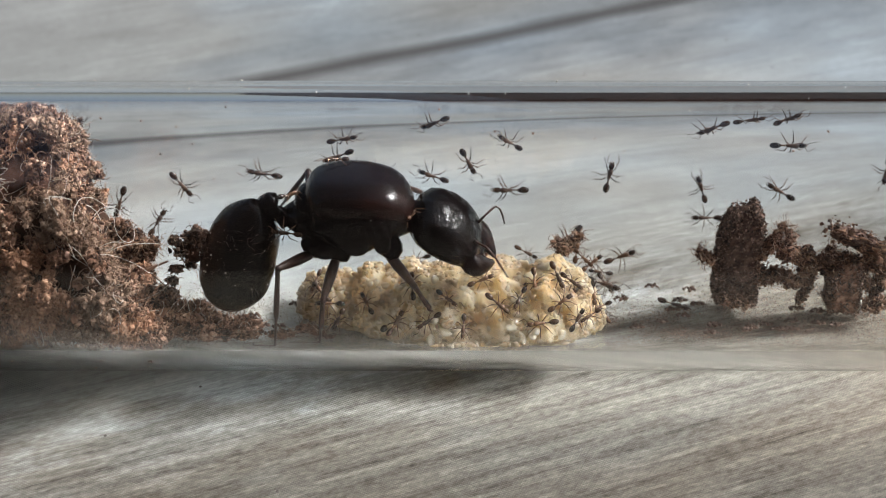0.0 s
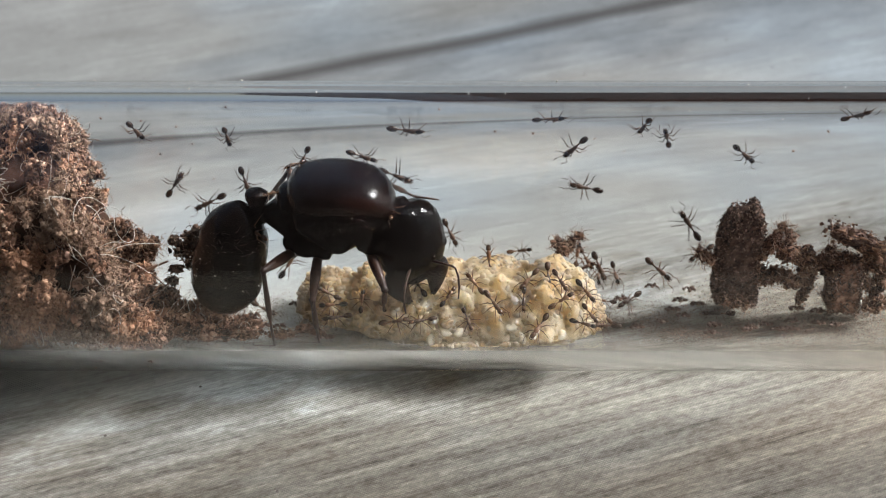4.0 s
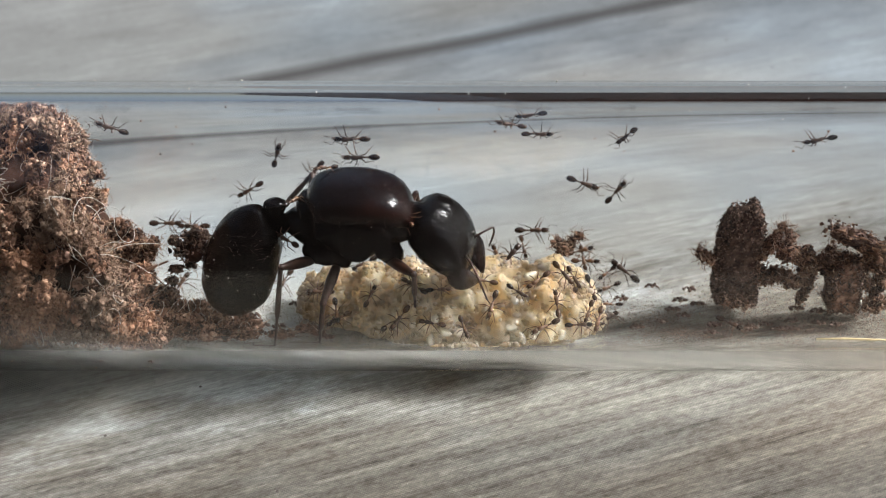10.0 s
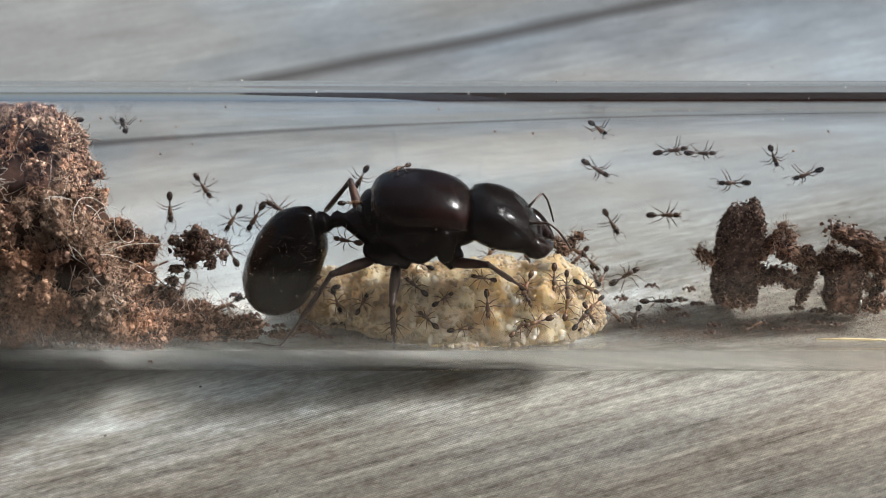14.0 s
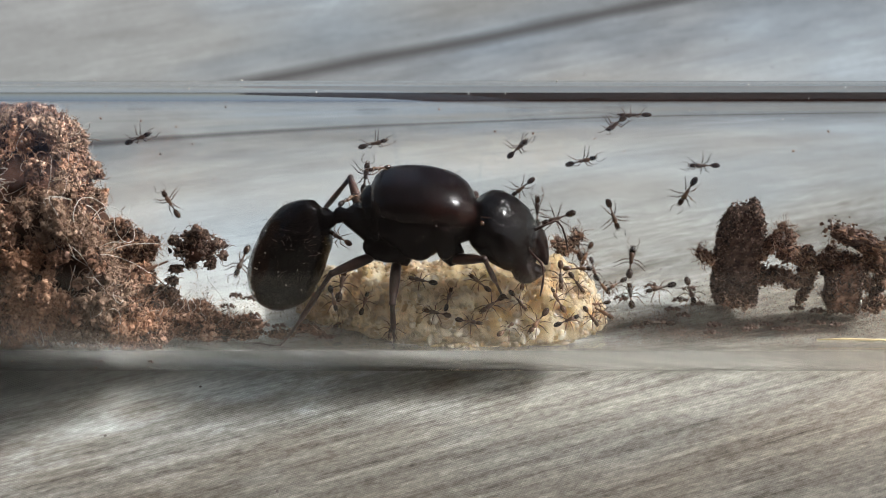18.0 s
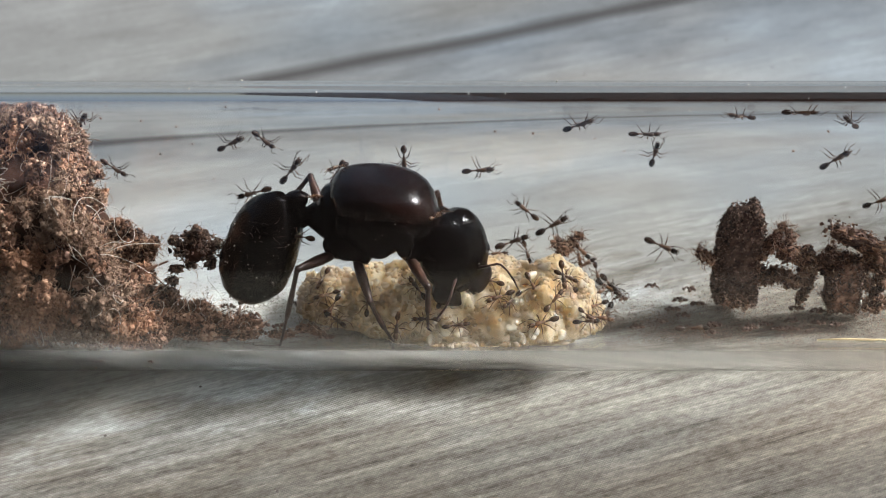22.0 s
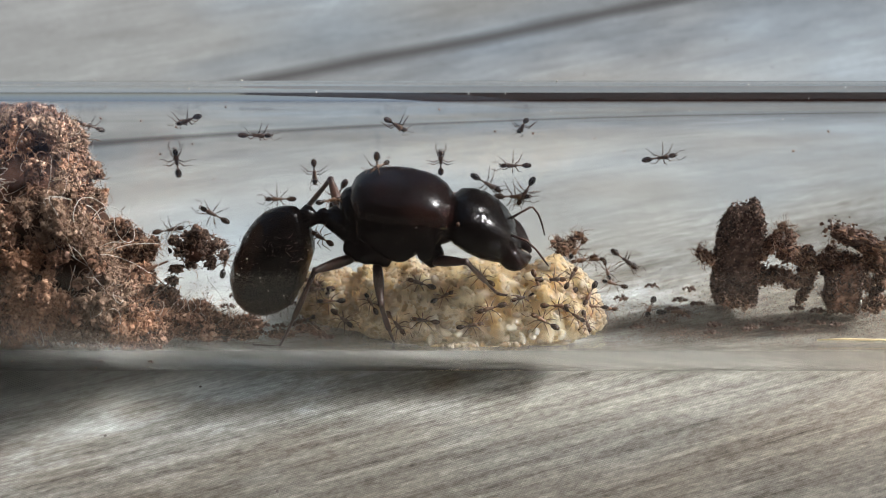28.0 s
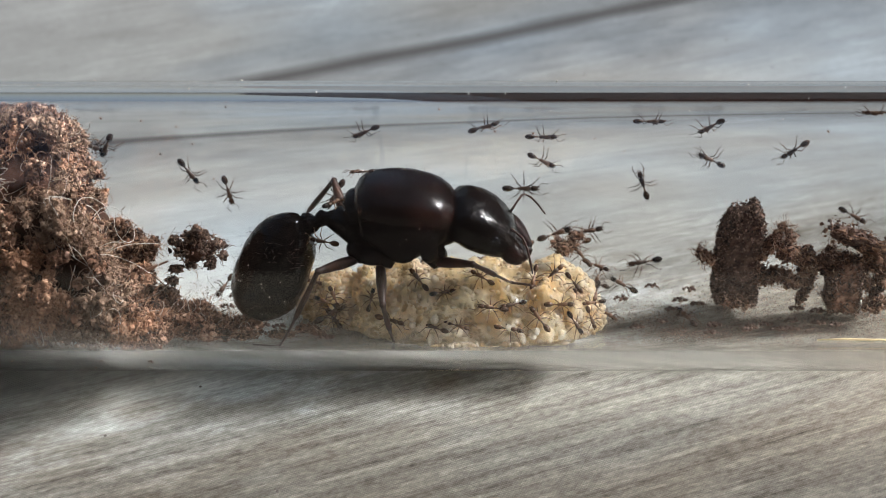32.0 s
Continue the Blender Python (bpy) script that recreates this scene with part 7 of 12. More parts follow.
    walk(crew[42], trail([(0, 7.37, -3.18, 3.68, 60), (2, 7.46, -3.15, 3.57, 21), (4, 7.73, -3.05, 3.32, 343), (6, 7.2, -3.22, 3.84, 318), (8, 7.33, -2.99, 3.94, 323), (10, 7.47, -3.28, 3.42, 2), (12, 7.31, -3.25, 3.66, 35), (14, 7.6, -3.02, 3.56, 53), (16, 7.38, -3.05, 3.77, 38), (18, 6.78, -3.35, 3.83, 23), (20, 7.2, -3.26, 3.78, 356), (22, 7.95, -2.86, 3.29, 4), (24, 7.41, -3.06, 3.72, 327), (26, 7.16, -3.2, 3.89, 337), (28, 7.18, -3.03, 4.02, 324), (30, 7.37, -3.32, 3.48, 307), (32, 7.26, -3.3, 3.64, 300)]))
    walk(crew[43], trail([(0, 8.53, -0.57, 3.48, 270), (2, 9.33, 1.91, 1.37, 299), (4, 7.95, -1.28, 4.22, 306), (6, 8.45, -0.65, 3.68, 285), (8, 8.47, -0.88, 3.62, 281), (10, 8.34, -0.6, 3.85, 286), (12, 9.29, 1.91, 1.37, 312), (14, 8.02, -0.91, 4.19, 330), (16, 9.32, 2.05, 1.41, 320), (18, 9.37, 2.25, 1.48, 300), (20, 9.01, 1.85, 1.35, 315), (22, 9.67, 2.07, 1.42, 320), (24, 8.45, -0.57, 3.66, 316), (26, 9.33, 1.74, 1.32, 281), (28, 8.25, -1.16, 3.9, 242), (30, 8.02, -1.29, 4.15, 252), (32, 8.7, -0.22, 3.05, 258)]))
    walk(crew[44], trail([(0, 8.23, -2.41, 3.37, 215), (2, 8.19, -2.22, 3.54, 284), (4, 8.17, -2.38, 3.47, 304), (6, 8.84, -1.52, 2.63, 280), (8, 8.1, -2.31, 3.6, 247), (10, 8.1, -2.33, 3.59, 251), (12, 8.02, -2.66, 3.42, 265), (14, 8.12, -2.38, 3.52, 295), (16, 8.52, -2.14, 3.11, 299), (18, 8.22, -2.48, 3.35, 303), (20, 8.01, -2.48, 3.58, 318), (22, 8.02, -2.57, 3.5, 319), (24, 8.23, -2.32, 3.45, 333), (26, 8.84, -1.79, 2.51, 311), (28, 7.96, -2.86, 3.29, 286), (30, 8.27, -2.57, 3.2, 323), (32, 8.23, -2.54, 3.29, 287)]))
    walk(crew[45], trail([(0, -0.75, -3.27, 3.77, 215), (2, -0.67, -3.47, 3.52, 200), (4, -1.12, -3.26, 3.78, 189), (6, -0.38, -3.31, 3.76, 179), (8, -0.07, -3.21, 3.84, 157), (10, -0.56, -3.37, 3.66, 170), (12, -0.58, -3.26, 3.78, 175), (14, -0.81, -3.23, 3.79, 137), (16, -0.71, -3.18, 3.85, 133), (18, -0.31, -2.99, 4.09, 167), (20, -0.95, -2.92, 4.13, 168), (22, -0.92, -3.23, 3.83, 179), (24, -0.44, -3.44, 3.6, 161), (26, -0.55, -3.25, 3.78, 169), (28, -0.96, -3.28, 3.77, 172), (30, -0.64, -3.38, 3.65, 153), (32, -0.42, -3.59, 3.34, 157)]))
    walk(crew[46], trail([(0, -2.63, -3.24, 3.5, 60), (2, -2.61, -3.21, 3.55, 26), (4, -2.7, -3.14, 3.57, 9), (6, -2.32, -3.29, 3.64, 308), (8, -2.54, -3.18, 3.64, 285), (10, -2.37, -3.08, 3.81, 234), (12, -2.59, -3.44, 3.33, 233), (14, -2.58, -3.16, 3.64, 257), (16, -2.32, -3.55, 3.32, 252), (18, -2.81, -3.31, 3.28, 261), (20, -2.74, -3.15, 3.49, 251), (22, -2.55, -3.41, 3.4, 266), (24, -2.48, -2.95, 3.86, 296), (26, -2.58, -3.25, 3.54, 256), (28, -2.63, -3.23, 3.54, 307), (30, -2.32, -3.27, 3.61, 331), (32, -2.95, -2.97, 3.5, 343)]))
    walk(crew[47], trail([(0, -4.25, -1.66, 3.57, 117), (2, -3.98, -1.88, 3.63, 136), (4, -4.55, -1.38, 3.48, 85), (6, -4.59, -1.36, 3.49, 106), (8, -3.87, -1.55, 3.86, 97), (10, -4.08, -1.3, 3.82, 66), (12, -4.39, -1.28, 3.65, 74), (14, -4.55, -1.54, 3.41, 64), (16, -3.81, -1.85, 3.76, 72), (18, -4.42, -1.58, 3.5, 75), (20, -4.82, -1.48, 3.23, 99), (22, -4.23, -1.72, 3.54, 87), (24, -4.18, -1.62, 3.65, 106), (26, -4.25, -1.62, 3.59, 114), (28, -3.99, -1.8, 3.67, 119), (30, -4.63, -1.44, 3.4, 122), (32, -4.04, -1.56, 3.74, 79)]))
    walk(crew[48], trail([(0, -6.88, -0.4, 3.32, 128), (2, -7.05, -0.19, 3.36, 138), (4, -6.47, -0.51, 3.32, 152), (6, -7.2, -0.27, 3.26, 114), (8, -6.8, -0.46, 3.29, 148), (10, -6.95, -0.34, 3.29, 180), (12, -7.43, -0.19, 3.01, 175), (14, -6.61, -0.17, 3.44, 186), (16, -6.6, -0.5, 3.33, 164), (18, -7.14, -0.35, 3.22, 201), (20, -6.8, -0.3, 3.37, 183), (22, -6.56, -0.57, 3.29, 198), (24, -6.6, -0.53, 3.32, 149), (26, -7.15, -0.31, 3.24, 123), (28, -7.03, 0, 3.4, 137), (30, -6.82, -0.85, 3.06, 145), (32, -6.13, -0.83, 3.23, 113)]))
    walk(crew[49], trail([(0, -5.88, -1.88, 2.36, 252), (2, -5.85, -1.76, 2.55, 232), (4, -5.96, -1.79, 2.47, 190), (6, -5.51, -1.89, 2.42, 208), (8, -5.82, -1.66, 2.64, 206), (10, -5.88, -1.86, 2.36, 219), (12, -6.59, -0.58, 1.12, 186), (14, -5.58, -1.08, 1.19, 202), (16, -5.87, -1.09, 1.19, 246), (18, -5.8, -1.01, 1.17, 241), (20, -5.81, -1.73, 2.59, 288), (22, -6.11, -1.83, 2.33, 316), (24, -6.24, -1.16, 1.2, 297), (26, -6.06, -1.83, 2.29, 323), (28, -5.7, -1.87, 2.46, 315), (30, -6.07, -1.79, 2.4, 296), (32, -6.15, -1.82, 2.33, 301)]))
    walk(crew[50], trail([(0, 1.12, -3.51, 3.55, 266), (2, 1.01, -3.55, 3.5, 255), (4, 1.33, -3.21, 3.89, 290), (6, 1.15, -3.55, 3.47, 295), (8, 0.82, -3.64, 3.37, 325), (10, 1.14, -3.54, 3.47, 289), (12, 0.92, -3.3, 3.81, 349), (14, 0.94, -3.69, 3.28, 11), (16, 0.88, -3.65, 3.34, 343), (18, 1.4, -3.32, 3.76, 350), (20, 0.96, -3.59, 3.4, 39), (22, 0.69, -3.48, 3.59, 8), (24, 1.56, -3.56, 3.5, 13), (26, 1.34, -2.71, 1.65, 55), (28, 1.47, -3.5, 3.58, 10), (30, 0.97, -3.63, 3.34, 22), (32, 0.75, -3.49, 3.59, 343)]))
    walk(crew[51], trail([(0, 3.73, -2, 1.4, 108), (2, 3.43, -3.7, 3.28, 133), (4, 4.27, -2, 1.4, 123), (6, 3.44, -2.58, 1.6, 106), (8, 3.48, -3.69, 3.37, 86), (10, 3.57, -2.48, 1.56, 46), (12, 3.46, -2.32, 1.5, 54), (14, 4.18, -3.65, 3.43, 50), (16, 3.63, -3.7, 3.31, 46), (18, 3.58, -3.66, 3.43, 42), (20, 3.46, -3.57, 3.54, 353), (22, 3.56, -2.23, 1.47, 302), (24, 3.42, -2.14, 1.44, 333), (26, 3.6, -3.54, 3.58, 9), (28, 3.94, -2.43, 1.54, 291), (30, 3.39, -2.7, 1.65, 296), (32, 3.59, -3.7, 3.34, 345)]))
    walk(crew[52], trail([(0, 2.56, 3.99, 2.37, 83), (2, 2.45, 0.42, 4.92, 100), (4, 2.61, 0.95, 4.68, 92), (6, 2.31, 0.68, 4.8, 97), (8, 2.5, 4.03, 2.4, 107), (10, 3.25, 3.98, 2.36, 109), (12, 2.23, 4.21, 2.53, 103), (14, 2.63, 3.99, 2.37, 57), (16, 2.1, 4.06, 2.42, 30), (18, 2.15, 3.94, 2.34, 16), (20, 2.43, 1.05, 4.6, 20), (22, 2.97, 4.18, 2.51, 1), (24, 2.75, 4.04, 2.41, 14), (26, 2.17, 4.26, 2.57, 22), (28, 2.33, 3.89, 2.3, 16), (30, 2.74, 3.94, 2.34, 16), (32, 2.58, 4.06, 2.42, 21)]))
    walk(crew[53], trail([(0, 4.93, 4.28, 2.59, 329), (2, 5.04, 4.04, 2.41, 354), (4, 4.54, 4.35, 2.64, 7), (6, 5.21, 4.04, 2.41, 330), (8, 5.09, 4.36, 2.65, 319), (10, 4.79, 4.56, 2.82, 282), (12, 4.98, 4.17, 2.5, 267), (14, 4.82, 4.25, 2.57, 298), (16, 5.09, 4.76, 3, 308), (18, 5.16, 4.48, 2.75, 287), (20, 5.17, 4.61, 2.86, 292), (22, 4.99, 4.29, 2.6, 286), (24, 5.02, 4.39, 2.68, 247), (26, 5.05, 4.39, 2.67, 266), (28, 4.7, 4.41, 2.7, 269), (30, 4.84, 4.16, 2.49, 229), (32, 4.9, 4.4, 2.69, 229)]))
    walk(crew[54], trail([(0, 8.3, 3.99, 2.37, 313), (2, 8.92, 3.79, 2.24, 309), (4, 8.49, 3.96, 2.35, 297), (6, 8.51, 4.11, 2.46, 306), (8, 8.15, 4.25, 2.57, 289), (10, 8.33, 3.97, 2.35, 279), (12, 8.14, 3.87, 2.29, 281), (14, 8.14, 4.07, 2.43, 229), (16, 8.46, 3.87, 2.29, 248), (18, 8.55, 4.19, 2.52, 245), (20, 7.26, 0.67, 4.71, 244), (22, 8.08, 4.17, 2.5, 278), (24, 7.79, 4, 2.38, 223), (26, 7.81, 4.11, 2.46, 215), (28, 8.39, 3.89, 2.3, 195), (30, 8.29, 4.02, 2.39, 185), (32, 8.31, 4.03, 2.4, 128)]))
    walk(crew[55], trail([(0, 8.97, -0.73, 2.46, 206), (2, 9.53, 1.13, 1.19, 214), (4, 9.46, 1.04, 1.18, 167), (6, 9.32, 0.77, 1.14, 133), (8, 9.23, 0.72, 1.14, 151), (10, 9.79, 0.74, 1.14, 180), (12, 9.48, 0.68, 1.13, 224), (14, 8.54, -1.44, 3.35, 224), (16, 8.86, -1.26, 2.64, 227), (18, 8.81, -0.89, 2.84, 190), (20, 9.52, 1.05, 1.18, 183), (22, 8.67, -1.27, 3.1, 201), (24, 8.78, -1.3, 2.85, 224), (26, 8.86, -0.84, 2.71, 223), (28, 8.6, -1.53, 3.21, 174), (30, 8.33, -2.07, 3.5, 176), (32, 8.41, -1.6, 3.6, 188)]))
    walk(crew[56], trail([(0, -1.48, 3.93, 2.33, 193), (2, -1.54, 3.88, 2.3, 187), (4, -1.59, 0.47, 4.7, 162), (6, -1.65, 3.93, 2.33, 125), (8, -1.15, 3.94, 2.33, 106), (10, -2.31, 3.73, 2.2, 122), (12, -1.67, 0.93, 4.5, 147), (14, -1.17, 0.55, 4.69, 151), (16, -1.82, 3.95, 2.34, 152), (18, -1.76, 4.09, 2.44, 118), (20, -1.16, 3.79, 2.24, 98), (22, -1.17, 4.25, 2.56, 74), (24, -1.49, 1, 4.47, 57), (26, -1.31, 0.88, 4.54, 73), (28, -1.09, 4.09, 2.44, 88), (30, -1.63, 3.79, 2.24, 45), (32, -1.23, 3.81, 2.25, 50)]))
    walk(crew[57], trail([(0, 8.79, 3.62, 2.13, 40), (2, 8.75, 3.9, 2.31, 12), (4, 8.29, 3.36, 1.97, 24), (6, 8.85, 3.66, 2.15, 346), (8, 9.15, 3.71, 2.18, 322), (10, 8.46, 3.78, 2.23, 358), (12, 8.93, 3.45, 2.03, 305), (14, 8.73, 3.81, 2.24, 309), (16, 9.01, 3.98, 2.36, 8), (18, 7.62, 0.42, 4.41, 359), (20, 9.22, 3.64, 2.14, 49), (22, 8.34, 3.53, 2.07, 32), (24, 8.66, 3.75, 2.21, 11), (26, 9.03, 3.3, 1.94, 1), (28, 8.79, 3.84, 2.27, 4), (30, 8.44, 3.46, 2.03, 330), (32, 9.06, 3.55, 2.08, 335)]))
    walk(crew[58], trail([(0, 9.34, 3.12, 1.85, 171), (2, 9.41, 3.21, 1.89, 224), (4, 9.2, 3.02, 1.79, 270), (6, 9.44, 3.21, 1.89, 265), (8, 9.77, 3.39, 1.99, 275), (10, 9.73, 3.1, 1.83, 221), (12, 9.22, 2.8, 1.69, 243), (14, 8.96, 2.99, 1.78, 283), (16, 8.84, 3.2, 1.88, 268), (18, 8.92, 3.4, 1.99, 280), (20, 9.33, 3.05, 1.81, 308), (22, 9.12, 3.11, 1.84, 279), (24, 9.34, 2.8, 1.69, 282), (26, 8.85, 3.32, 1.95, 284), (28, 9.71, 3.28, 1.93, 281), (30, 9.31, 3.29, 1.93, 269), (32, 9.22, 2.94, 1.76, 248)]))
    walk(crew[59], trail([(0, 9.57, 2.4, 1.53, 300), (2, 9.75, 2.35, 1.51, 322), (4, 10.19, 3.07, 1.82, 281), (6, 9.24, 2.26, 1.48, 256), (8, 9.6, 2.46, 1.55, 217), (10, 9.77, 2.09, 1.42, 206), (12, 9.47, 2.93, 1.75, 212), (14, 9.46, 2.84, 1.71, 246), (16, 9.97, 2.46, 1.55, 247), (18, 10.21, 2.28, 1.49, 216), (20, 9.87, 2.91, 1.74, 220), (22, 9.45, 1.88, 1.36, 218), (24, 9.38, 2.73, 1.67, 198), (26, 9.47, 2.36, 1.52, 171), (28, 10.14, 2.3, 1.5, 162), (30, 9.94, 2.27, 1.48, 178), (32, 9.06, 2.33, 1.51, 160)]))
    walk(crew[60], trail([(0, 7.97, 4.37, 2.66, 80), (2, 8.27, 4.42, 2.7, 78), (4, 7.98, 4.08, 2.44, 81), (6, 7.93, 4.49, 2.76, 86), (8, 8.37, 4.19, 2.52, 42), (10, 8.13, 4.33, 2.63, 15), (12, 7.84, 4.26, 2.57, 3), (14, 7.78, 4.4, 2.68, 329), (16, 7.87, 4.35, 2.64, 326), (18, 7.66, 4.37, 2.66, 337), (20, 8.41, 4.62, 2.88, 321), (22, 8.16, 4.43, 2.71, 313), (24, 7.77, 4.33, 2.63, 302), (26, 7.92, 4.4, 2.69, 270), (28, 8.03, 4.46, 2.74, 231), (30, 8.21, 4.33, 2.62, 237), (32, 8.05, 4.65, 2.9, 205)]))
    walk(crew[61], trail([(0, -7.26, 0.55, 3.39, 250), (2, -7.32, 1.05, 3.27, 243), (4, -7.34, 0.49, 3.28, 264), (6, -7.11, 0.36, 3.48, 273), (8, -7.3, 0.82, 3.35, 271), (10, -7.09, -0.07, 3.37, 218), (12, -6.56, 0.23, 3.54, 244), (14, -7.61, 0.87, 2.9, 219), (16, -7.31, 0.41, 3.31, 227), (18, -7.11, 0.51, 3.5, 204), (20, -6.9, 0.43, 3.52, 208), (22, -6.87, 0.64, 3.51, 243), (24, -7.74, 1.45, 2.63, 298), (26, -8.18, 2.35, 1.51, 314), (28, -7.29, 0.49, 3.35, 347), (30, -7.31, 0.29, 3.31, 353), (32, -7.27, 0.43, 3.38, 343)]))
    walk(crew[62], trail([(0, -6.37, -1.07, 3.03, 179), (2, -6.39, -0.89, 3.15, 175), (4, -6.18, -1.2, 3.03, 184), (6, -6.68, -1, 2.95, 228), (8, -6.17, -0.92, 3.19, 274), (10, -6.01, -1.47, 2.81, 279), (12, -6.03, -0.92, 3.19, 295), (14, -6.02, -0.95, 3.18, 289), (16, -6.93, -1.15, 2.67, 288), (18, -6.21, -0.84, 3.23, 285), (20, -5.84, -1.04, 3.09, 254), (22, -6.22, -1.2, 2.98, 241), (24, -6.67, -1.01, 2.95, 190), (26, -6.27, -1.02, 3.1, 190), (28, -6.31, -0.97, 3.12, 182), (30, -6.54, -1.04, 2.99, 160), (32, -6.52, -1.02, 3.05, 156)]))
    walk(crew[63], trail([(0, 9.29, -0.38, 1.11, 290), (2, 8.53, -2.37, 2.94, 325), (4, 9.43, -0.75, 1.14, 294), (6, 9.46, -0.47, 1.12, 265), (8, 9.42, -0.2, 1.1, 257), (10, 8.73, -2.11, 2.61, 255), (12, 9.53, -0.15, 1.1, 268), (14, 9.88, -0.34, 1.11, 298), (16, 9.14, -0.61, 1.13, 289), (18, 8.89, -1.22, 2.56, 326), (20, 9.27, -0.43, 1.11, 326), (22, 8.71, -2.02, 2.73, 350), (24, 9.36, -0.8, 1.15, 330), (26, 8.79, -2.08, 2.45, 337), (28, 9.27, 0.23, 1.1, 0), (30, 9.31, -0.56, 1.12, 323), (32, 9.43, -0.15, 1.1, 309)]))
    walk(queen, [(0, mm(-4.57, -1.2, 10.11, 0, 0, 0)), (0.5, mm(-4.8, -1.2, 10.11, 0, 0, 0)), (1, mm(-5.02, -1.2, 10.11, 0, 0, 0)), (1.5, mm(-5.25, -1.2, 10.01, 0, 0, 0)), (2, mm(-5.47, -1.2, 9.92, 0, 0, 0)), (2.5, mm(-5.65, -1.2, 10.01, 0, 0, 0)), (3, mm(-5.83, -1.2, 10.11, 0, 0, 0)), (3.2, mm(-5.71, -1.2, 10.25, 0, 0, 0)), (3.7, mm(-5.6, -1.2, 10.25, 0, 0, 0)), (4.2, mm(-5.49, -1.2, 10.24, 0, 0, 0)), (4.7, mm(-5.37, -1.2, 10.23, 0, 0, 0)), (5.2, mm(-5.26, -1.2, 10.22, 0, 0, 0)), (5.7, mm(-5.14, -1.2, 10.22, 0, 0, 0)), (6, mm(-5.1, -1.2, 10.11, 0, 0, 0)), (6.5, mm(-5.25, -1.2, 10.16, 0, 0, 0)), (7, mm(-5.4, -1.2, 10.22, 0, 0, 0)), (7.5, mm(-5.37, -1.2, 10.25, 0, 0, 0)), (8, mm(-5.33, -1.2, 10.29, 0, 0, 0)), (8.5, mm(-5.19, -1.2, 10.16, 0, 0, 0)), (9, mm(-5.04, -1.2, 10.03, 0, 0, 0)), (9.5, mm(-4.78, -1.2, 9.86, 0, 0, 0)), (10, mm(-4.53, -1.2, 9.7, 0, 0, 0)), (10.5, mm(-4.25, -1.2, 9.39, 0, 3, 0)), (11, mm(-3.98, -1.2, 9.09, 0, 6, 0)), (11.5, mm(-3.21, -1.2, 9.24, 0, 4.5, 0)), (12, mm(-2.44, -1.2, 9.39, 0, 3, 0)), (12.5, mm(-2, -1.2, 9.47, 0, 3, 0)), (13, mm(-1.57, -1.2, 9.54, 0, 3, 0)), (13.5, mm(-1.38, -1.2, 9.56, 0, 3, 0)), (14, mm(-1.19, -1.2, 9.58, 0, 3, 0)), (14.4, mm(-1.37, -1.2, 9.66, 0, 3, 0)), (14.95, mm(-1.21, -1.2, 9.7, 0, 3, 0)), (15.5, mm(-1.05, -1.2, 9.75, 0, 3, 0)), (16.05, mm(-0.89, -1.2, 9.8, 0, 3, 0)), (16.6, mm(-0.73, -1.2, 9.85, 0, 3, 0)), (17, mm(-0.7, -1.2, 9.81, 0, 3, 0)), (17.5, mm(-0.94, -1.2, 9.81, 0, 3, 0)), (18, mm(-1.18, -1.2, 9.81, 0, 3, 0)), (18.5, mm(-1.3, -1.2, 9.75, 0, 3, 0)), (19, mm(-1.41, -1.2, 9.7, 0, 3, 0)), (19.5, mm(-1.41, -1.2, 9.71, 0, 3, 0)), (20, mm(-1.41, -1.2, 9.73, 0, 3, 0)), (20.5, mm(-2.21, -1.2, 9.77, 0, 3, 0)), (21, mm(-3, -1.2, 9.81, 0, 3, 0)), (21.5, mm(-3.17, -1.2, 9.86, 0, 3, 0)), (22, mm(-3.33, -1.2, 9.92, 0, 3, 0)), (22.5, mm(-3.18, -1.2, 9.94, 0, 3, 0)), (23, mm(-3.03, -1.2, 9.96, 0, 3, 0)), (23.5, mm(-2.78, -1.2, 9.81, 0, 3, 0)), (24, mm(-2.52, -1.2, 9.66, 0, 3, 0)), (24.5, mm(-2.45, -1.2, 9.62, 0, 3, 0)), (25, mm(-2.39, -1.2, 9.58, 0, 3, 0)), (25.4, mm(-2.39, -1.2, 9.58, 0, 3, 0)), (25.95, mm(-2.36, -1.2, 9.62, 0, 3, 0)), (26.5, mm(-2.33, -1.2, 9.66, 0, 3, 0)), (27.05, mm(-2.3, -1.2, 9.7, 0, 3, 0)), (27.6, mm(-2.28, -1.2, 9.73, 0, 3, 0)), (28, mm(-2.25, -1.2, 9.7, 0, 3, 0)), (28.5, mm(-2.17, -1.2, 9.7, 0, 3, 0)), (29, mm(-2.1, -1.2, 9.7, 0, 3, 0)), (29.5, mm(-2.17, -1.2, 9.77, 0, 3, 0)), (30, mm(-2.24, -1.2, 9.85, 0, 3, 0)), (30.5, mm(-2.28, -1.2, 9.88, 0, 3, 0)), (31, mm(-2.32, -1.2, 9.92, 0, 3, 0)), (31.5, mm(-2.19, -1.2, 9.77, 0, 3, 0)), (32, mm(-2.07, -1.2, 9.62, 0, 3, 0))])
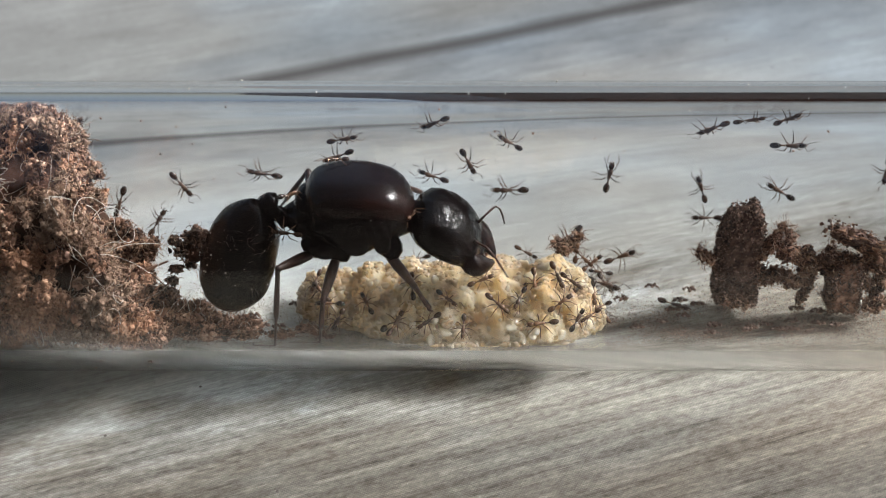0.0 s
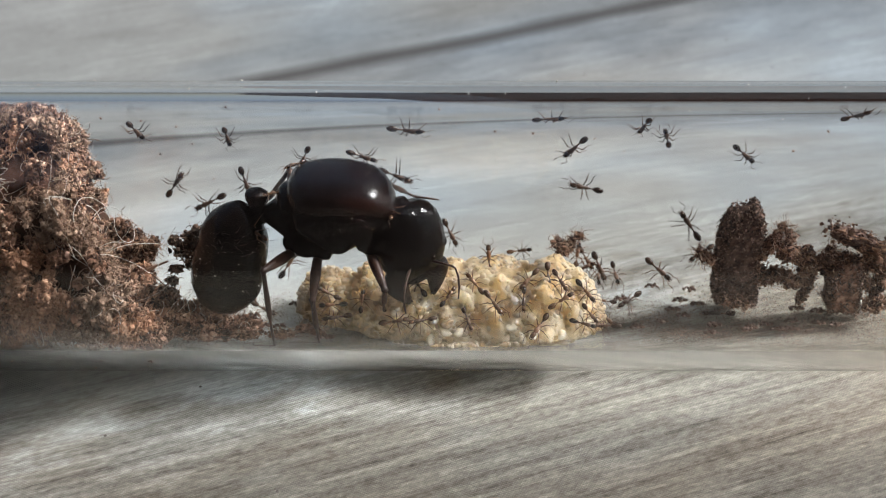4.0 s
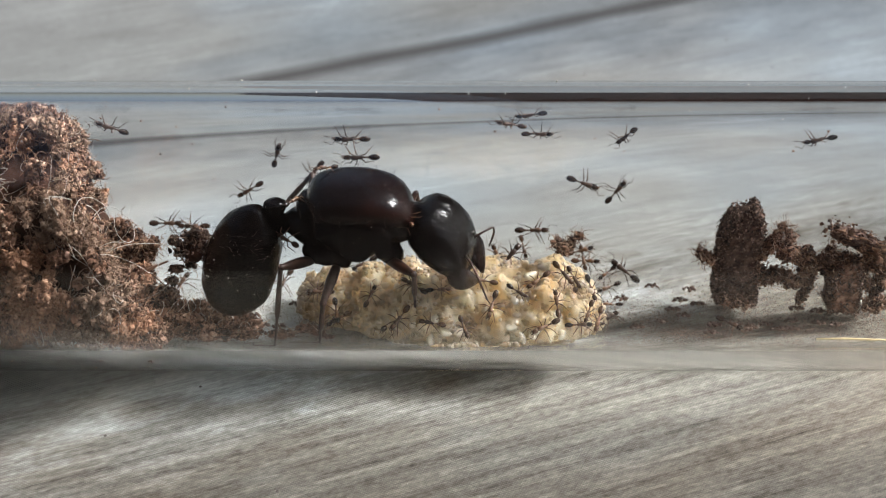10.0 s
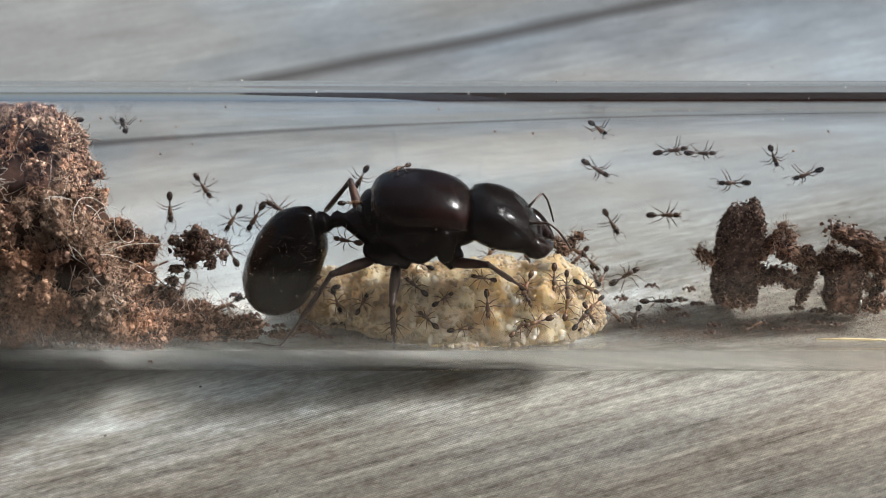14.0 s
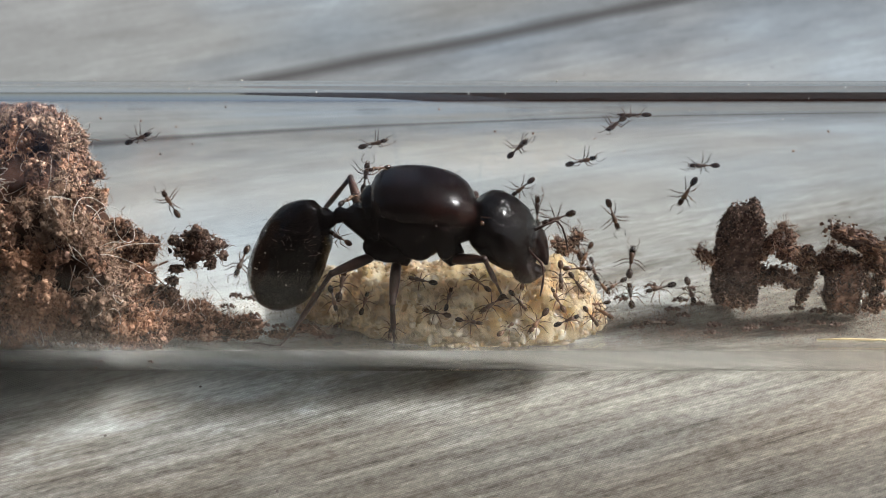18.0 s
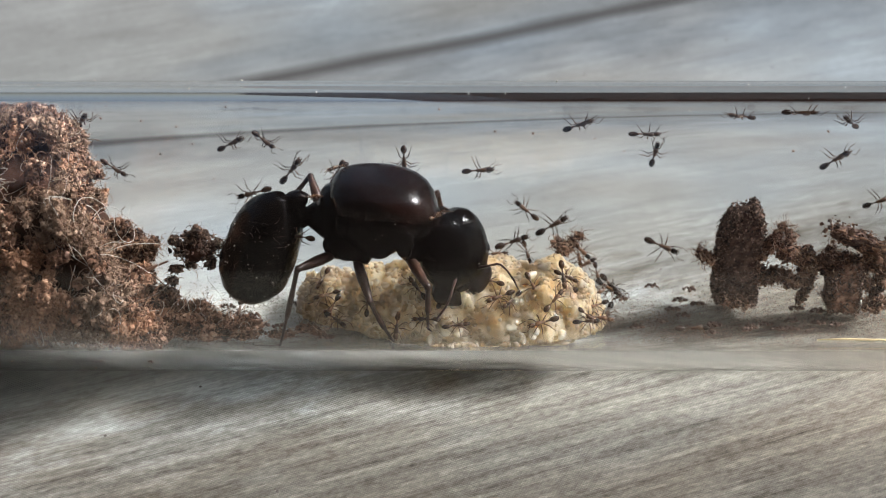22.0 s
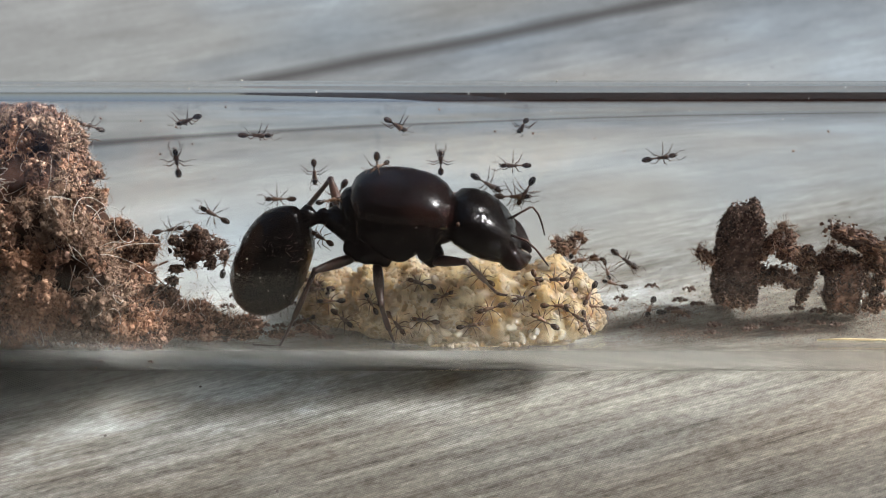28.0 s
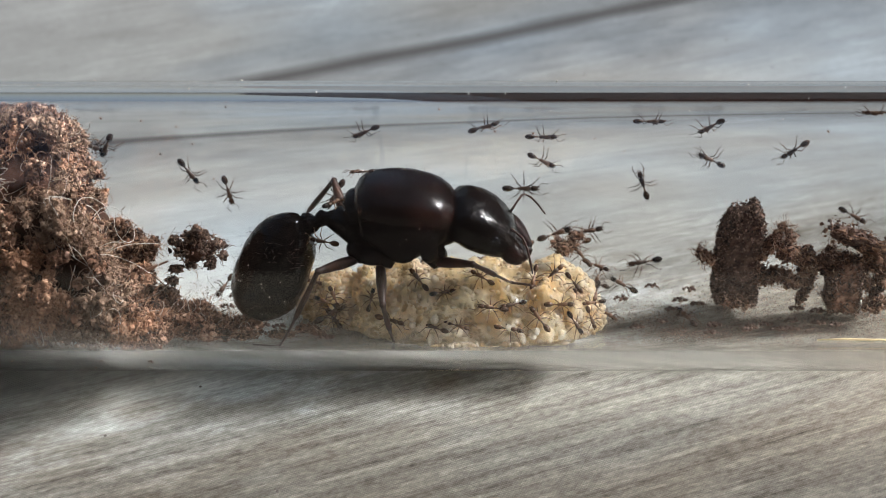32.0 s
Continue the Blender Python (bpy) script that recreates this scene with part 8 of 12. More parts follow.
    walk(petiole, [(0, mm(-4.14, 0, -0.64, 0, 50.43, 0)), (0.5, mm(-4.1, 0, -0.74, 0, 54.61, 0)), (1, mm(-4.08, 0, -0.84, 0, 60.52, 0)), (1.5, mm(-4.24, 0, -0.7, 0, 75.35, 0)), (2, mm(-4.3, 0, -0.48, 0, 83.35, 0)), (2.5, mm(-4.3, 0, -0.36, 0, 89.92, 0)), (3, mm(-4.28, 0, -0.23, 180, 84.92, 180)), (3.2, mm(-4.3, 0, -0.45, 0, 83.62, 0)), (3.7, mm(-4.28, 0, -0.54, 0, 79.05, 0)), (4.2, mm(-4.25, 0, -0.62, 0, 73.43, 0)), (4.7, mm(-4.2, 0, -0.68, 0, 66.49, 0)), (5.2, mm(-4.13, 0, -0.72, 0, 57.99, 0)), (5.7, mm(-4.05, 0, -0.72, 0, 47.83, 0)), (6, mm(-4.06, 0, -0.68, 0, 44.49, 0)), (6.5, mm(-4.13, 0, -0.76, 0, 61.89, 0)), (7, mm(-4.24, 0, -0.77, 0, 78.99, 0)), (7.5, mm(-4.23, 0, -0.76, 0, 76.41, 0)), (8, mm(-4.21, 0, -0.75, 0, 73.88, 0)), (8.5, mm(-4.22, 0, -0.71, 0, 73.37, 0)), (9, mm(-4.23, 0, -0.67, 0, 72.91, 0)), (9.5, mm(-4.22, 0, -0.67, 0, 71.3, 0)), (10, mm(-4.21, 0, -0.68, 0, 69.63, 0)), (10.5, mm(-4.24, 0, -0.7, 0, 76.43, 0)), (11, mm(-4.27, 0, -0.69, 0, 82.21, 0)), (11.5, mm(-4.02, 0, -0.84, 0, 54.2, 0)), (12, mm(-3.83, 0, -0.53, 0, 9.24, 0)), (12.5, mm(-3.92, 0, -0.37, 0, -11.89, 0)), (13, mm(-4.08, 0, -0.34, 0, -26.05, 0)), (13.5, mm(-4.11, 0, -0.36, 0, -24.92, 0)), (14, mm(-4.14, 0, -0.38, 0, -23.89, 0)), (14.4, mm(-4.03, 0, -0.27, 0, -33.15, 0)), (14.95, mm(-4.01, 0, -0.28, 0, -30.65, 0)), (15.5, mm(-4, 0, -0.29, 0, -28.08, 0)), (16.05, mm(-3.98, 0, -0.3, 0, -25.45, 0)), (16.6, mm(-3.97, 0, -0.31, 0, -22.76, 0)), (17, mm(-4.09, 0, -0.36, 0, -22.23, 0)), (17.5, mm(-4.04, 0, -0.33, 0, -23.94, 0)), (18, mm(-3.99, 0, -0.3, 0, -25.98, 0)), (18.5, mm(-3.96, 0, -0.32, 0, -21.18, 0)), (19, mm(-3.92, 0, -0.34, 0, -15.95, 0)), (19.5, mm(-3.97, 0, -0.35, 0, -16.71, 0)), (20, mm(-4.02, 0, -0.36, 0, -17.35, 0)), (20.5, mm(-3.97, 0, -0.66, 0, 32.71, 0)), (21, mm(-4.26, 0, -0.55, 0, 69.25, 0)), (21.5, mm(-4.24, 0, -0.61, 0, 69.03, 0)), (22, mm(-4.22, 0, -0.66, 0, 68.77, 0)), (22.5, mm(-4.11, 0, -0.75, 0, 58.62, 0)), (23, mm(-3.97, 0, -0.77, 0, 43.57, 0)), (23.5, mm(-3.94, 0, -0.73, 0, 37.5, 0)), (24, mm(-3.92, 0, -0.68, 0, 31.56, 0)), (24.5, mm(-3.92, 0, -0.69, 0, 31.98, 0)), (25, mm(-3.92, 0, -0.69, 0, 32.41, 0)), (25.4, mm(-3.95, 0, -0.64, 0, 28.72, 0)), (25.95, mm(-3.88, 0, -0.6, 0, 19.61, 0)), (26.5, mm(-3.83, 0, -0.53, 0, 9.12, 0)), (27.05, mm(-3.82, 0, -0.43, 0, -2.25, 0)), (27.6, mm(-3.84, 0, -0.34, 0, -13.68, 0)), (28, mm(-3.85, 0, -0.38, 0, -8.79, 0)), (28.5, mm(-3.92, 0, -0.37, 0, -11.94, 0)), (29, mm(-3.99, 0, -0.37, 0, -14.41, 0)), (29.5, mm(-3.98, 0, -0.34, 0, -18.44, 0)), (30, mm(-3.97, 0, -0.31, 0, -22.73, 0)), (30.5, mm(-4.04, 0, -0.28, 0, -32.37, 0)), (31, mm(-4.11, 0, -0.29, 0, -40.56, 0)), (31.5, mm(-4.1, 0, -0.3, 0, -36.86, 0)), (32, mm(-4.09, 0, -0.31, 0, -33.15, 0))])
    walk(gaster, [(0, mm(-5.5, -0.3, 0.57, 0, 106.17, 0)), (0.5, mm(-5.43, -0.3, 0.54, 0, 105.48, 0)), (1, mm(-5.34, -0.3, 0.52, 0, 104.83, 0)), (1.5, mm(-5.37, -0.3, 0.7, 0, 104.85, 0)), (2, mm(-5.4, -0.3, 0.89, 0, 104.9, 0)), (2.5, mm(-5.28, -0.3, 0.69, 0, 103.9, 0)), (3, mm(-5.17, -0.3, 0.49, 0, 102.97, 0)), (3.2, mm(-5.27, -0.3, 0.35, 0, 102.31, 0)), (3.7, mm(-5.3, -0.3, 0.33, 0, 102.45, 0)), (4.2, mm(-5.31, -0.3, 0.3, 0, 102.6, 0)), (4.7, mm(-5.33, -0.3, 0.27, 0, 102.76, 0)), (5.2, mm(-5.36, -0.3, 0.25, 0, 102.9, 0)), (5.7, mm(-5.38, -0.3, 0.23, 0, 103.07, 0)), (6, mm(-5.43, -0.3, 0.18, 0, 103.17, 0)), (6.5, mm(-5.31, -0.3, 0.14, 0, 102.96, 0)), (7, mm(-5.19, -0.3, 0.11, 0, 102.76, 0)), (7.5, mm(-5.22, -0.3, 0.12, 0, 102.84, 0)), (8, mm(-5.25, -0.3, 0.15, 0, 102.94, 0)), (8.5, mm(-5.26, -0.3, 0.23, 0, 103.49, 0)), (9, mm(-5.26, -0.3, 0.32, 0, 104.06, 0)), (9.5, mm(-5.33, -0.3, 0.47, 0, 105.53, 0)), (10, mm(-5.38, -0.3, 0.61, 0, 106.98, 0)), (10.5, mm(-5.31, -0.3, 0.7, 0, 105.05, 0)), (11, mm(-5.26, -0.3, 0.8, 0, 103.08, 0)), (11.5, mm(-5.43, -0.3, 0.57, 0, 106.28, 0)), (12, mm(-5.67, -0.3, 0.38, 0, 108.4, 0)), (12.5, mm(-5.78, -0.3, 0.36, 0, 108.48, 0)), (13, mm(-5.88, -0.3, 0.33, 0, 108.74, 0)), (13.5, mm(-5.96, -0.3, 0.3, 0, 109.09, 0)), (14, mm(-6.03, -0.3, 0.26, 0, 109.43, 0)), (14.4, mm(-5.84, -0.3, 0.27, 0, 109.43, 0)), (14.95, mm(-5.86, -0.3, 0.25, 0, 109.52, 0)), (15.5, mm(-5.87, -0.3, 0.23, 0, 109.61, 0)), (16.05, mm(-5.88, -0.3, 0.22, 0, 109.69, 0)), (16.6, mm(-5.89, -0.3, 0.2, 0, 109.78, 0)), (17, mm(-5.96, -0.3, 0.32, 0, 109.26, 0)), (17.5, mm(-5.88, -0.3, 0.4, 0, 109.09, 0)), (18, mm(-5.8, -0.3, 0.47, 0, 108.92, 0)), (18.5, mm(-5.79, -0.3, 0.47, 0, 108.83, 0)), (19, mm(-5.78, -0.3, 0.47, 0, 108.74, 0)), (19.5, mm(-5.81, -0.3, 0.41, 0, 108.66, 0)), (20, mm(-5.85, -0.3, 0.35, 0, 108.57, 0)), (20.5, mm(-5.64, -0.3, 0.63, 0, 108.13, 0)), (21, mm(-5.4, -0.3, 0.91, 0, 107.92, 0)), (21.5, mm(-5.37, -0.3, 0.92, 0, 107.4, 0)), (22, mm(-5.34, -0.3, 0.94, 0, 106.9, 0)), (22.5, mm(-5.4, -0.3, 0.75, 0, 107.39, 0)), (23, mm(-5.47, -0.3, 0.56, 0, 107.88, 0)), (23.5, mm(-5.58, -0.3, 0.58, 0, 108.45, 0)), (24, mm(-5.68, -0.3, 0.58, 0, 108.95, 0)), (24.5, mm(-5.68, -0.3, 0.53, 0, 109.01, 0)), (25, mm(-5.69, -0.3, 0.49, 0, 109.08, 0)), (25.4, mm(-5.71, -0.3, 0.49, 0, 108.73, 0)), (25.95, mm(-5.7, -0.3, 0.41, 0, 108.71, 0)), (26.5, mm(-5.7, -0.3, 0.32, 0, 108.7, 0)), (27.05, mm(-5.69, -0.3, 0.23, 0, 108.69, 0)), (27.6, mm(-5.69, -0.3, 0.14, 0, 108.68, 0)), (28, mm(-5.72, -0.3, 0.18, 0, 108.67, 0)), (28.5, mm(-5.82, -0.3, 0.17, 0, 108.9, 0)), (29, mm(-5.91, -0.3, 0.17, 0, 109.13, 0)), (29.5, mm(-5.88, -0.3, 0.03, 0, 109.16, 0)), (30, mm(-5.84, -0.3, -0.11, 0, 109.19, 0)), (30.5, mm(-5.78, -0.3, -0.22, 0, 108.77, 0)), (31, mm(-5.73, -0.3, -0.32, 0, 108.35, 0)), (31.5, mm(-5.79, -0.3, -0.25, 0, 108.56, 0)), (32, mm(-5.85, -0.3, -0.19, 0, 108.77, 0))])
    walk(head, [(0, mm(4.75, -0.08, -1.11, 9, 35, -3.6)), (0.5, mm(4.7, -0.15, -1.2, 13, 36, -7)), (1, mm(4.42, -0.21, -1.5, 17, 43, -15)), (1.5, mm(3.69, -0.27, -1.69, 9.15, 62.38, -54.2)), (2, mm(3.11, -0.33, -1.82, -6.45, 60.72, -82.53)), (2.5, mm(2.9, -0.35, -2.2, -8.44, 60.88, -86.45)), (3, mm(2.68, -0.36, -2.58, -10.88, 60.91, -90.76)), (3.2, mm(3.55, -0.26, -2.03, -10.37, 65.81, -71.98)), (3.7, mm(3.64, -0.26, -1.96, -2.3, 65.23, -62.62)), (4.2, mm(3.73, -0.25, -1.89, 5.37, 64.01, -53.59)), (4.7, mm(3.82, -0.24, -1.82, 12.21, 62.21, -45.3)), (5.2, mm(3.91, -0.24, -1.76, 17.95, 59.89, -37.99)), (5.7, mm(4, -0.23, -1.7, 22.54, 57.16, -31.74)), (6, mm(3.96, -0.23, -1.78, 22.11, 57.44, -32.13)), (6.5, mm(3.48, -0.28, -2.03, 15.84, 60.17, -50.7)), (7, mm(2.99, -0.33, -2.32, 9.82, 59.19, -68.33)), (7.5, mm(3.33, -0.29, -2.31, 7.93, 61.75, -60.3)), (8, mm(3.66, -0.25, -2.31, 8.2, 63.4, -49.98)), (8.5, mm(4.04, -0.2, -1.76, 8.76, 64.19, -39.15)), (9, mm(4.41, -0.16, -1.22, 9.94, 63.42, -27.6)), (9.5, mm(4.46, -0.14, -1.21, 13.5, 54.5, -17)), (10, mm(4.5, -0.12, -1.19, 13, 47, -9.5)), (10.5, mm(4.59, -0.15, -1.25, 20.18, 48.25, -13.07)), (11, mm(4.7, -0.17, -1.31, 25.57, 43.39, -13.59)), (11.5, mm(4.75, -0.12, -0.86, 17.9, 38.92, -7.29)), (12, mm(4.68, -0.05, -0.34, 8.75, 29.6, -2.54)), (12.5, mm(4.44, -0.03, -0.15, 4.52, 24.38, -1.16)), (13, mm(4.2, 0, 0.04, 0, 18.81, 0)), (13.5, mm(4.19, 0, 0.1, 0, 19.05, 0)), (14, mm(4.18, 0, 0.15, 0, 19.29, 0)), (14.4, mm(4.36, 0, 0.16, 0, 19.27, 0)), (14.95, mm(4.32, 0, 0.13, 0, 19.07, 0)), (15.5, mm(4.28, 0, 0.1, 0, 18.87, 0)), (16.05, mm(4.25, 0, 0.07, 0, 18.67, 0)), (16.6, mm(4.21, 0, 0.04, 0, 18.46, 0)), (17, mm(4.31, 0, 0.03, 0, 20.13, 0)), (17.5, mm(4.41, -0.05, -0.15, 8.69, 30.19, -2.61)), (18, mm(4.47, -0.1, -0.82, 16.33, 37.39, -6.03)), (18.5, mm(4.48, -0.1, -0.84, 16.33, 37.42, -6.03)), (19, mm(4.49, -0.1, -0.86, 16.33, 37.46, -6.03)), (19.5, mm(4.53, -0.11, -0.85, 16.65, 35.86, -5.71)), (20, mm(4.57, -0.11, -0.83, 16.97, 34.2, -5.38)), (20.5, mm(4.09, -0.2, -1.7, 21.92, 54.85, -24.66)), (21, mm(3.61, -0.29, -2.57, -0.43, 62.93, -67.84)), (21.5, mm(3.78, -0.27, -2.3, 7.61, 62.38, -55.68)), (22, mm(3.94, -0.25, -2.05, 14.94, 60.59, -43.99)), (22.5, mm(4.23, -0.16, -1.34, 16.13, 57.57, -22.04)), (23, mm(4.46, -0.07, -0.59, 10.43, 46.64, -6.28)), (23.5, mm(4.43, -0.05, -0.56, 7.67, 40.47, -3.58)), (24, mm(4.41, -0.03, -0.54, 4.14, 33.64, -1.55)), (24.5, mm(4.47, -0.03, -0.6, 4.17, 32.93, -1.52)), (25, mm(4.53, -0.03, -0.66, 4.21, 32.24, -1.49)), (25.4, mm(4.53, -0.04, -0.84, 6.14, 40.06, -2.88)), (25.95, mm(4.5, -0.03, -0.72, 5.37, 37.25, -2.27)), (26.5, mm(4.47, -0.03, -0.6, 4.52, 34.45, -1.74)), (27.05, mm(4.44, -0.02, -0.48, 3.59, 31.69, -1.26)), (27.6, mm(4.41, -0.02, -0.36, 2.59, 28.99, -0.84)), (28, mm(4.32, -0.02, -0.41, 2.62, 28.15, -0.82)), (28.5, mm(4.3, -0.02, -0.48, 3.45, 29.47, -1.11)), (29, mm(4.28, -0.03, -0.56, 4.27, 30.78, -1.42)), (29.5, mm(4.25, -0.04, -0.83, 6.17, 34.79, -2.33)), (30, mm(4.21, -0.05, -1.1, 7.88, 38.68, -3.38)), (30.5, mm(4.15, -0.03, -0.76, 5.42, 33.5, -1.96)), (31, mm(4.09, -0.02, -0.41, 2.62, 28.12, -0.82)), (31.5, mm(4.08, -0.01, -0.26, 1.32, 26.61, -0.4)), (32, mm(4.07, 0, -0.11, 0, 25.04, 0))])
    walk(jaws[0], [(0, mm(1.92, -1.15, -0.25, 0, 0, 6.4)), (0.5, mm(1.92, -1.15, -0.25, 0, 0, -2.15)), (1, mm(1.92, -1.15, -0.25, 0, 0, -11)), (1.5, mm(1.92, -1.15, -0.25, 0, 0, -15.5)), (2, mm(1.92, -1.15, -0.25, 0, 0, -20)), (2.5, mm(1.92, -1.15, -0.25, 0, 0, -20)), (3, mm(1.92, -1.15, -0.25, 0, 0, -20)), (3.2, mm(1.92, -1.15, -0.25, 0, 0, -17)), (3.7, mm(1.92, -1.15, -0.25, 0, 0, -14)), (4.2, mm(1.92, -1.15, -0.25, 0, 0, -11)), (4.7, mm(1.92, -1.15, -0.25, 0, 0, -8)), (5.2, mm(1.92, -1.15, -0.25, 0, 0, -5)), (5.7, mm(1.92, -1.15, -0.25, 0, 0, -2)), (6, mm(1.92, -1.15, -0.25, 0, 0, 5.5)), (6.5, mm(1.92, -1.15, -0.25, 0, 0, -5.75)), (7, mm(1.92, -1.15, -0.25, 0, 0, -17)), (7.5, mm(1.92, -1.15, -0.25, 0, 0, -6.5)), (8, mm(1.92, -1.15, -0.25, 0, 0, 4)), (8.5, mm(1.92, -1.15, -0.25, 0, 0, 5.5)), (9, mm(1.92, -1.15, -0.25, 0, 0, 7)), (9.5, mm(1.92, -1.15, -0.25, 0, 0, 4.6)), (10, mm(1.92, -1.15, -0.25, 0, 0, 2.8)), (10.5, mm(1.92, -1.15, -0.25, 0, 0, -3.5)), (11, mm(1.92, -1.15, -0.25, 0, 0, -11)), (11.5, mm(1.92, -1.15, -0.25, 0, 0, -3.5)), (12, mm(1.92, -1.15, -0.25, 0, 0, 2.5)), (12.5, mm(1.92, -1.15, -0.25, 0, 0, 4.6)), (13, mm(1.92, -1.15, -0.25, 0, 0, 6.4)), (13.5, mm(1.92, -1.15, -0.25, 0, 0, 6.85)), (14, mm(1.92, -1.15, -0.25, 0, 0, 7.3)), (14.4, mm(1.92, -1.15, -0.25, 0, 0, 7.3)), (14.95, mm(1.92, -1.15, -0.25, 0, 0, 7.53)), (15.5, mm(1.92, -1.15, -0.25, 0, 0, 7.75)), (16.05, mm(1.92, -1.15, -0.25, 0, 0, 7.97)), (16.6, mm(1.92, -1.15, -0.25, 0, 0, 8.2)), (17, mm(1.92, -1.15, -0.25, 0, 0, 8.2)), (17.5, mm(1.92, -1.15, -0.25, 0, 0, 7)), (18, mm(1.92, -1.15, -0.25, 0, 0, 5.8)), (18.5, mm(1.92, -1.15, -0.25, 0, 0, 5.8)), (19, mm(1.92, -1.15, -0.25, 0, 0, 5.8)), (19.5, mm(1.92, -1.15, -0.25, 0, 0, 2.65)), (20, mm(1.92, -1.15, -0.25, 0, 0, -0.5)), (20.5, mm(1.92, -1.15, -0.25, 0, 0, -0.5)), (21, mm(1.92, -1.15, -0.25, 0, 0, 4)), (21.5, mm(1.92, -1.15, -0.25, 0, 0, 5.5)), (22, mm(1.92, -1.15, -0.25, 0, 0, 7)), (22.5, mm(1.92, -1.15, -0.25, 0, 0, 7)), (23, mm(1.92, -1.15, -0.25, 0, 0, 8.2)), (23.5, mm(1.92, -1.15, -0.25, 0, 0, 8.5)), (24, mm(1.92, -1.15, -0.25, 0, 0, 8.8)), (24.5, mm(1.92, -1.15, -0.25, 0, 0, 8.8)), (25, mm(1.92, -1.15, -0.25, 0, 0, 8.8)), (25.4, mm(1.92, -1.15, -0.25, 0, 0, 8.62)), (25.95, mm(1.92, -1.15, -0.25, 0, 0, 8.37)), (26.5, mm(1.92, -1.15, -0.25, 0, 0, 8.15)), (27.05, mm(1.92, -1.15, -0.25, 0, 0, 7.98)), (27.6, mm(1.92, -1.15, -0.25, 0, 0, 7.84)), (28, mm(1.92, -1.15, -0.25, 0, 0, 6.76)), (28.5, mm(1.92, -1.15, -0.25, 0, 0, 6.58)), (29, mm(1.92, -1.15, -0.25, 0, 0, 6.4)), (29.5, mm(1.92, -1.15, -0.25, 0, 0, 6.62)), (30, mm(1.92, -1.15, -0.25, 0, 0, 7)), (30.5, mm(1.92, -1.15, -0.25, 0, 0, 8.06)), (31, mm(1.92, -1.15, -0.25, 0, 0, 8.92)), (31.5, mm(1.92, -1.15, -0.25, 0, 0, 9.01)), (32, mm(1.92, -1.15, -0.25, 0, 0, 9.1))])
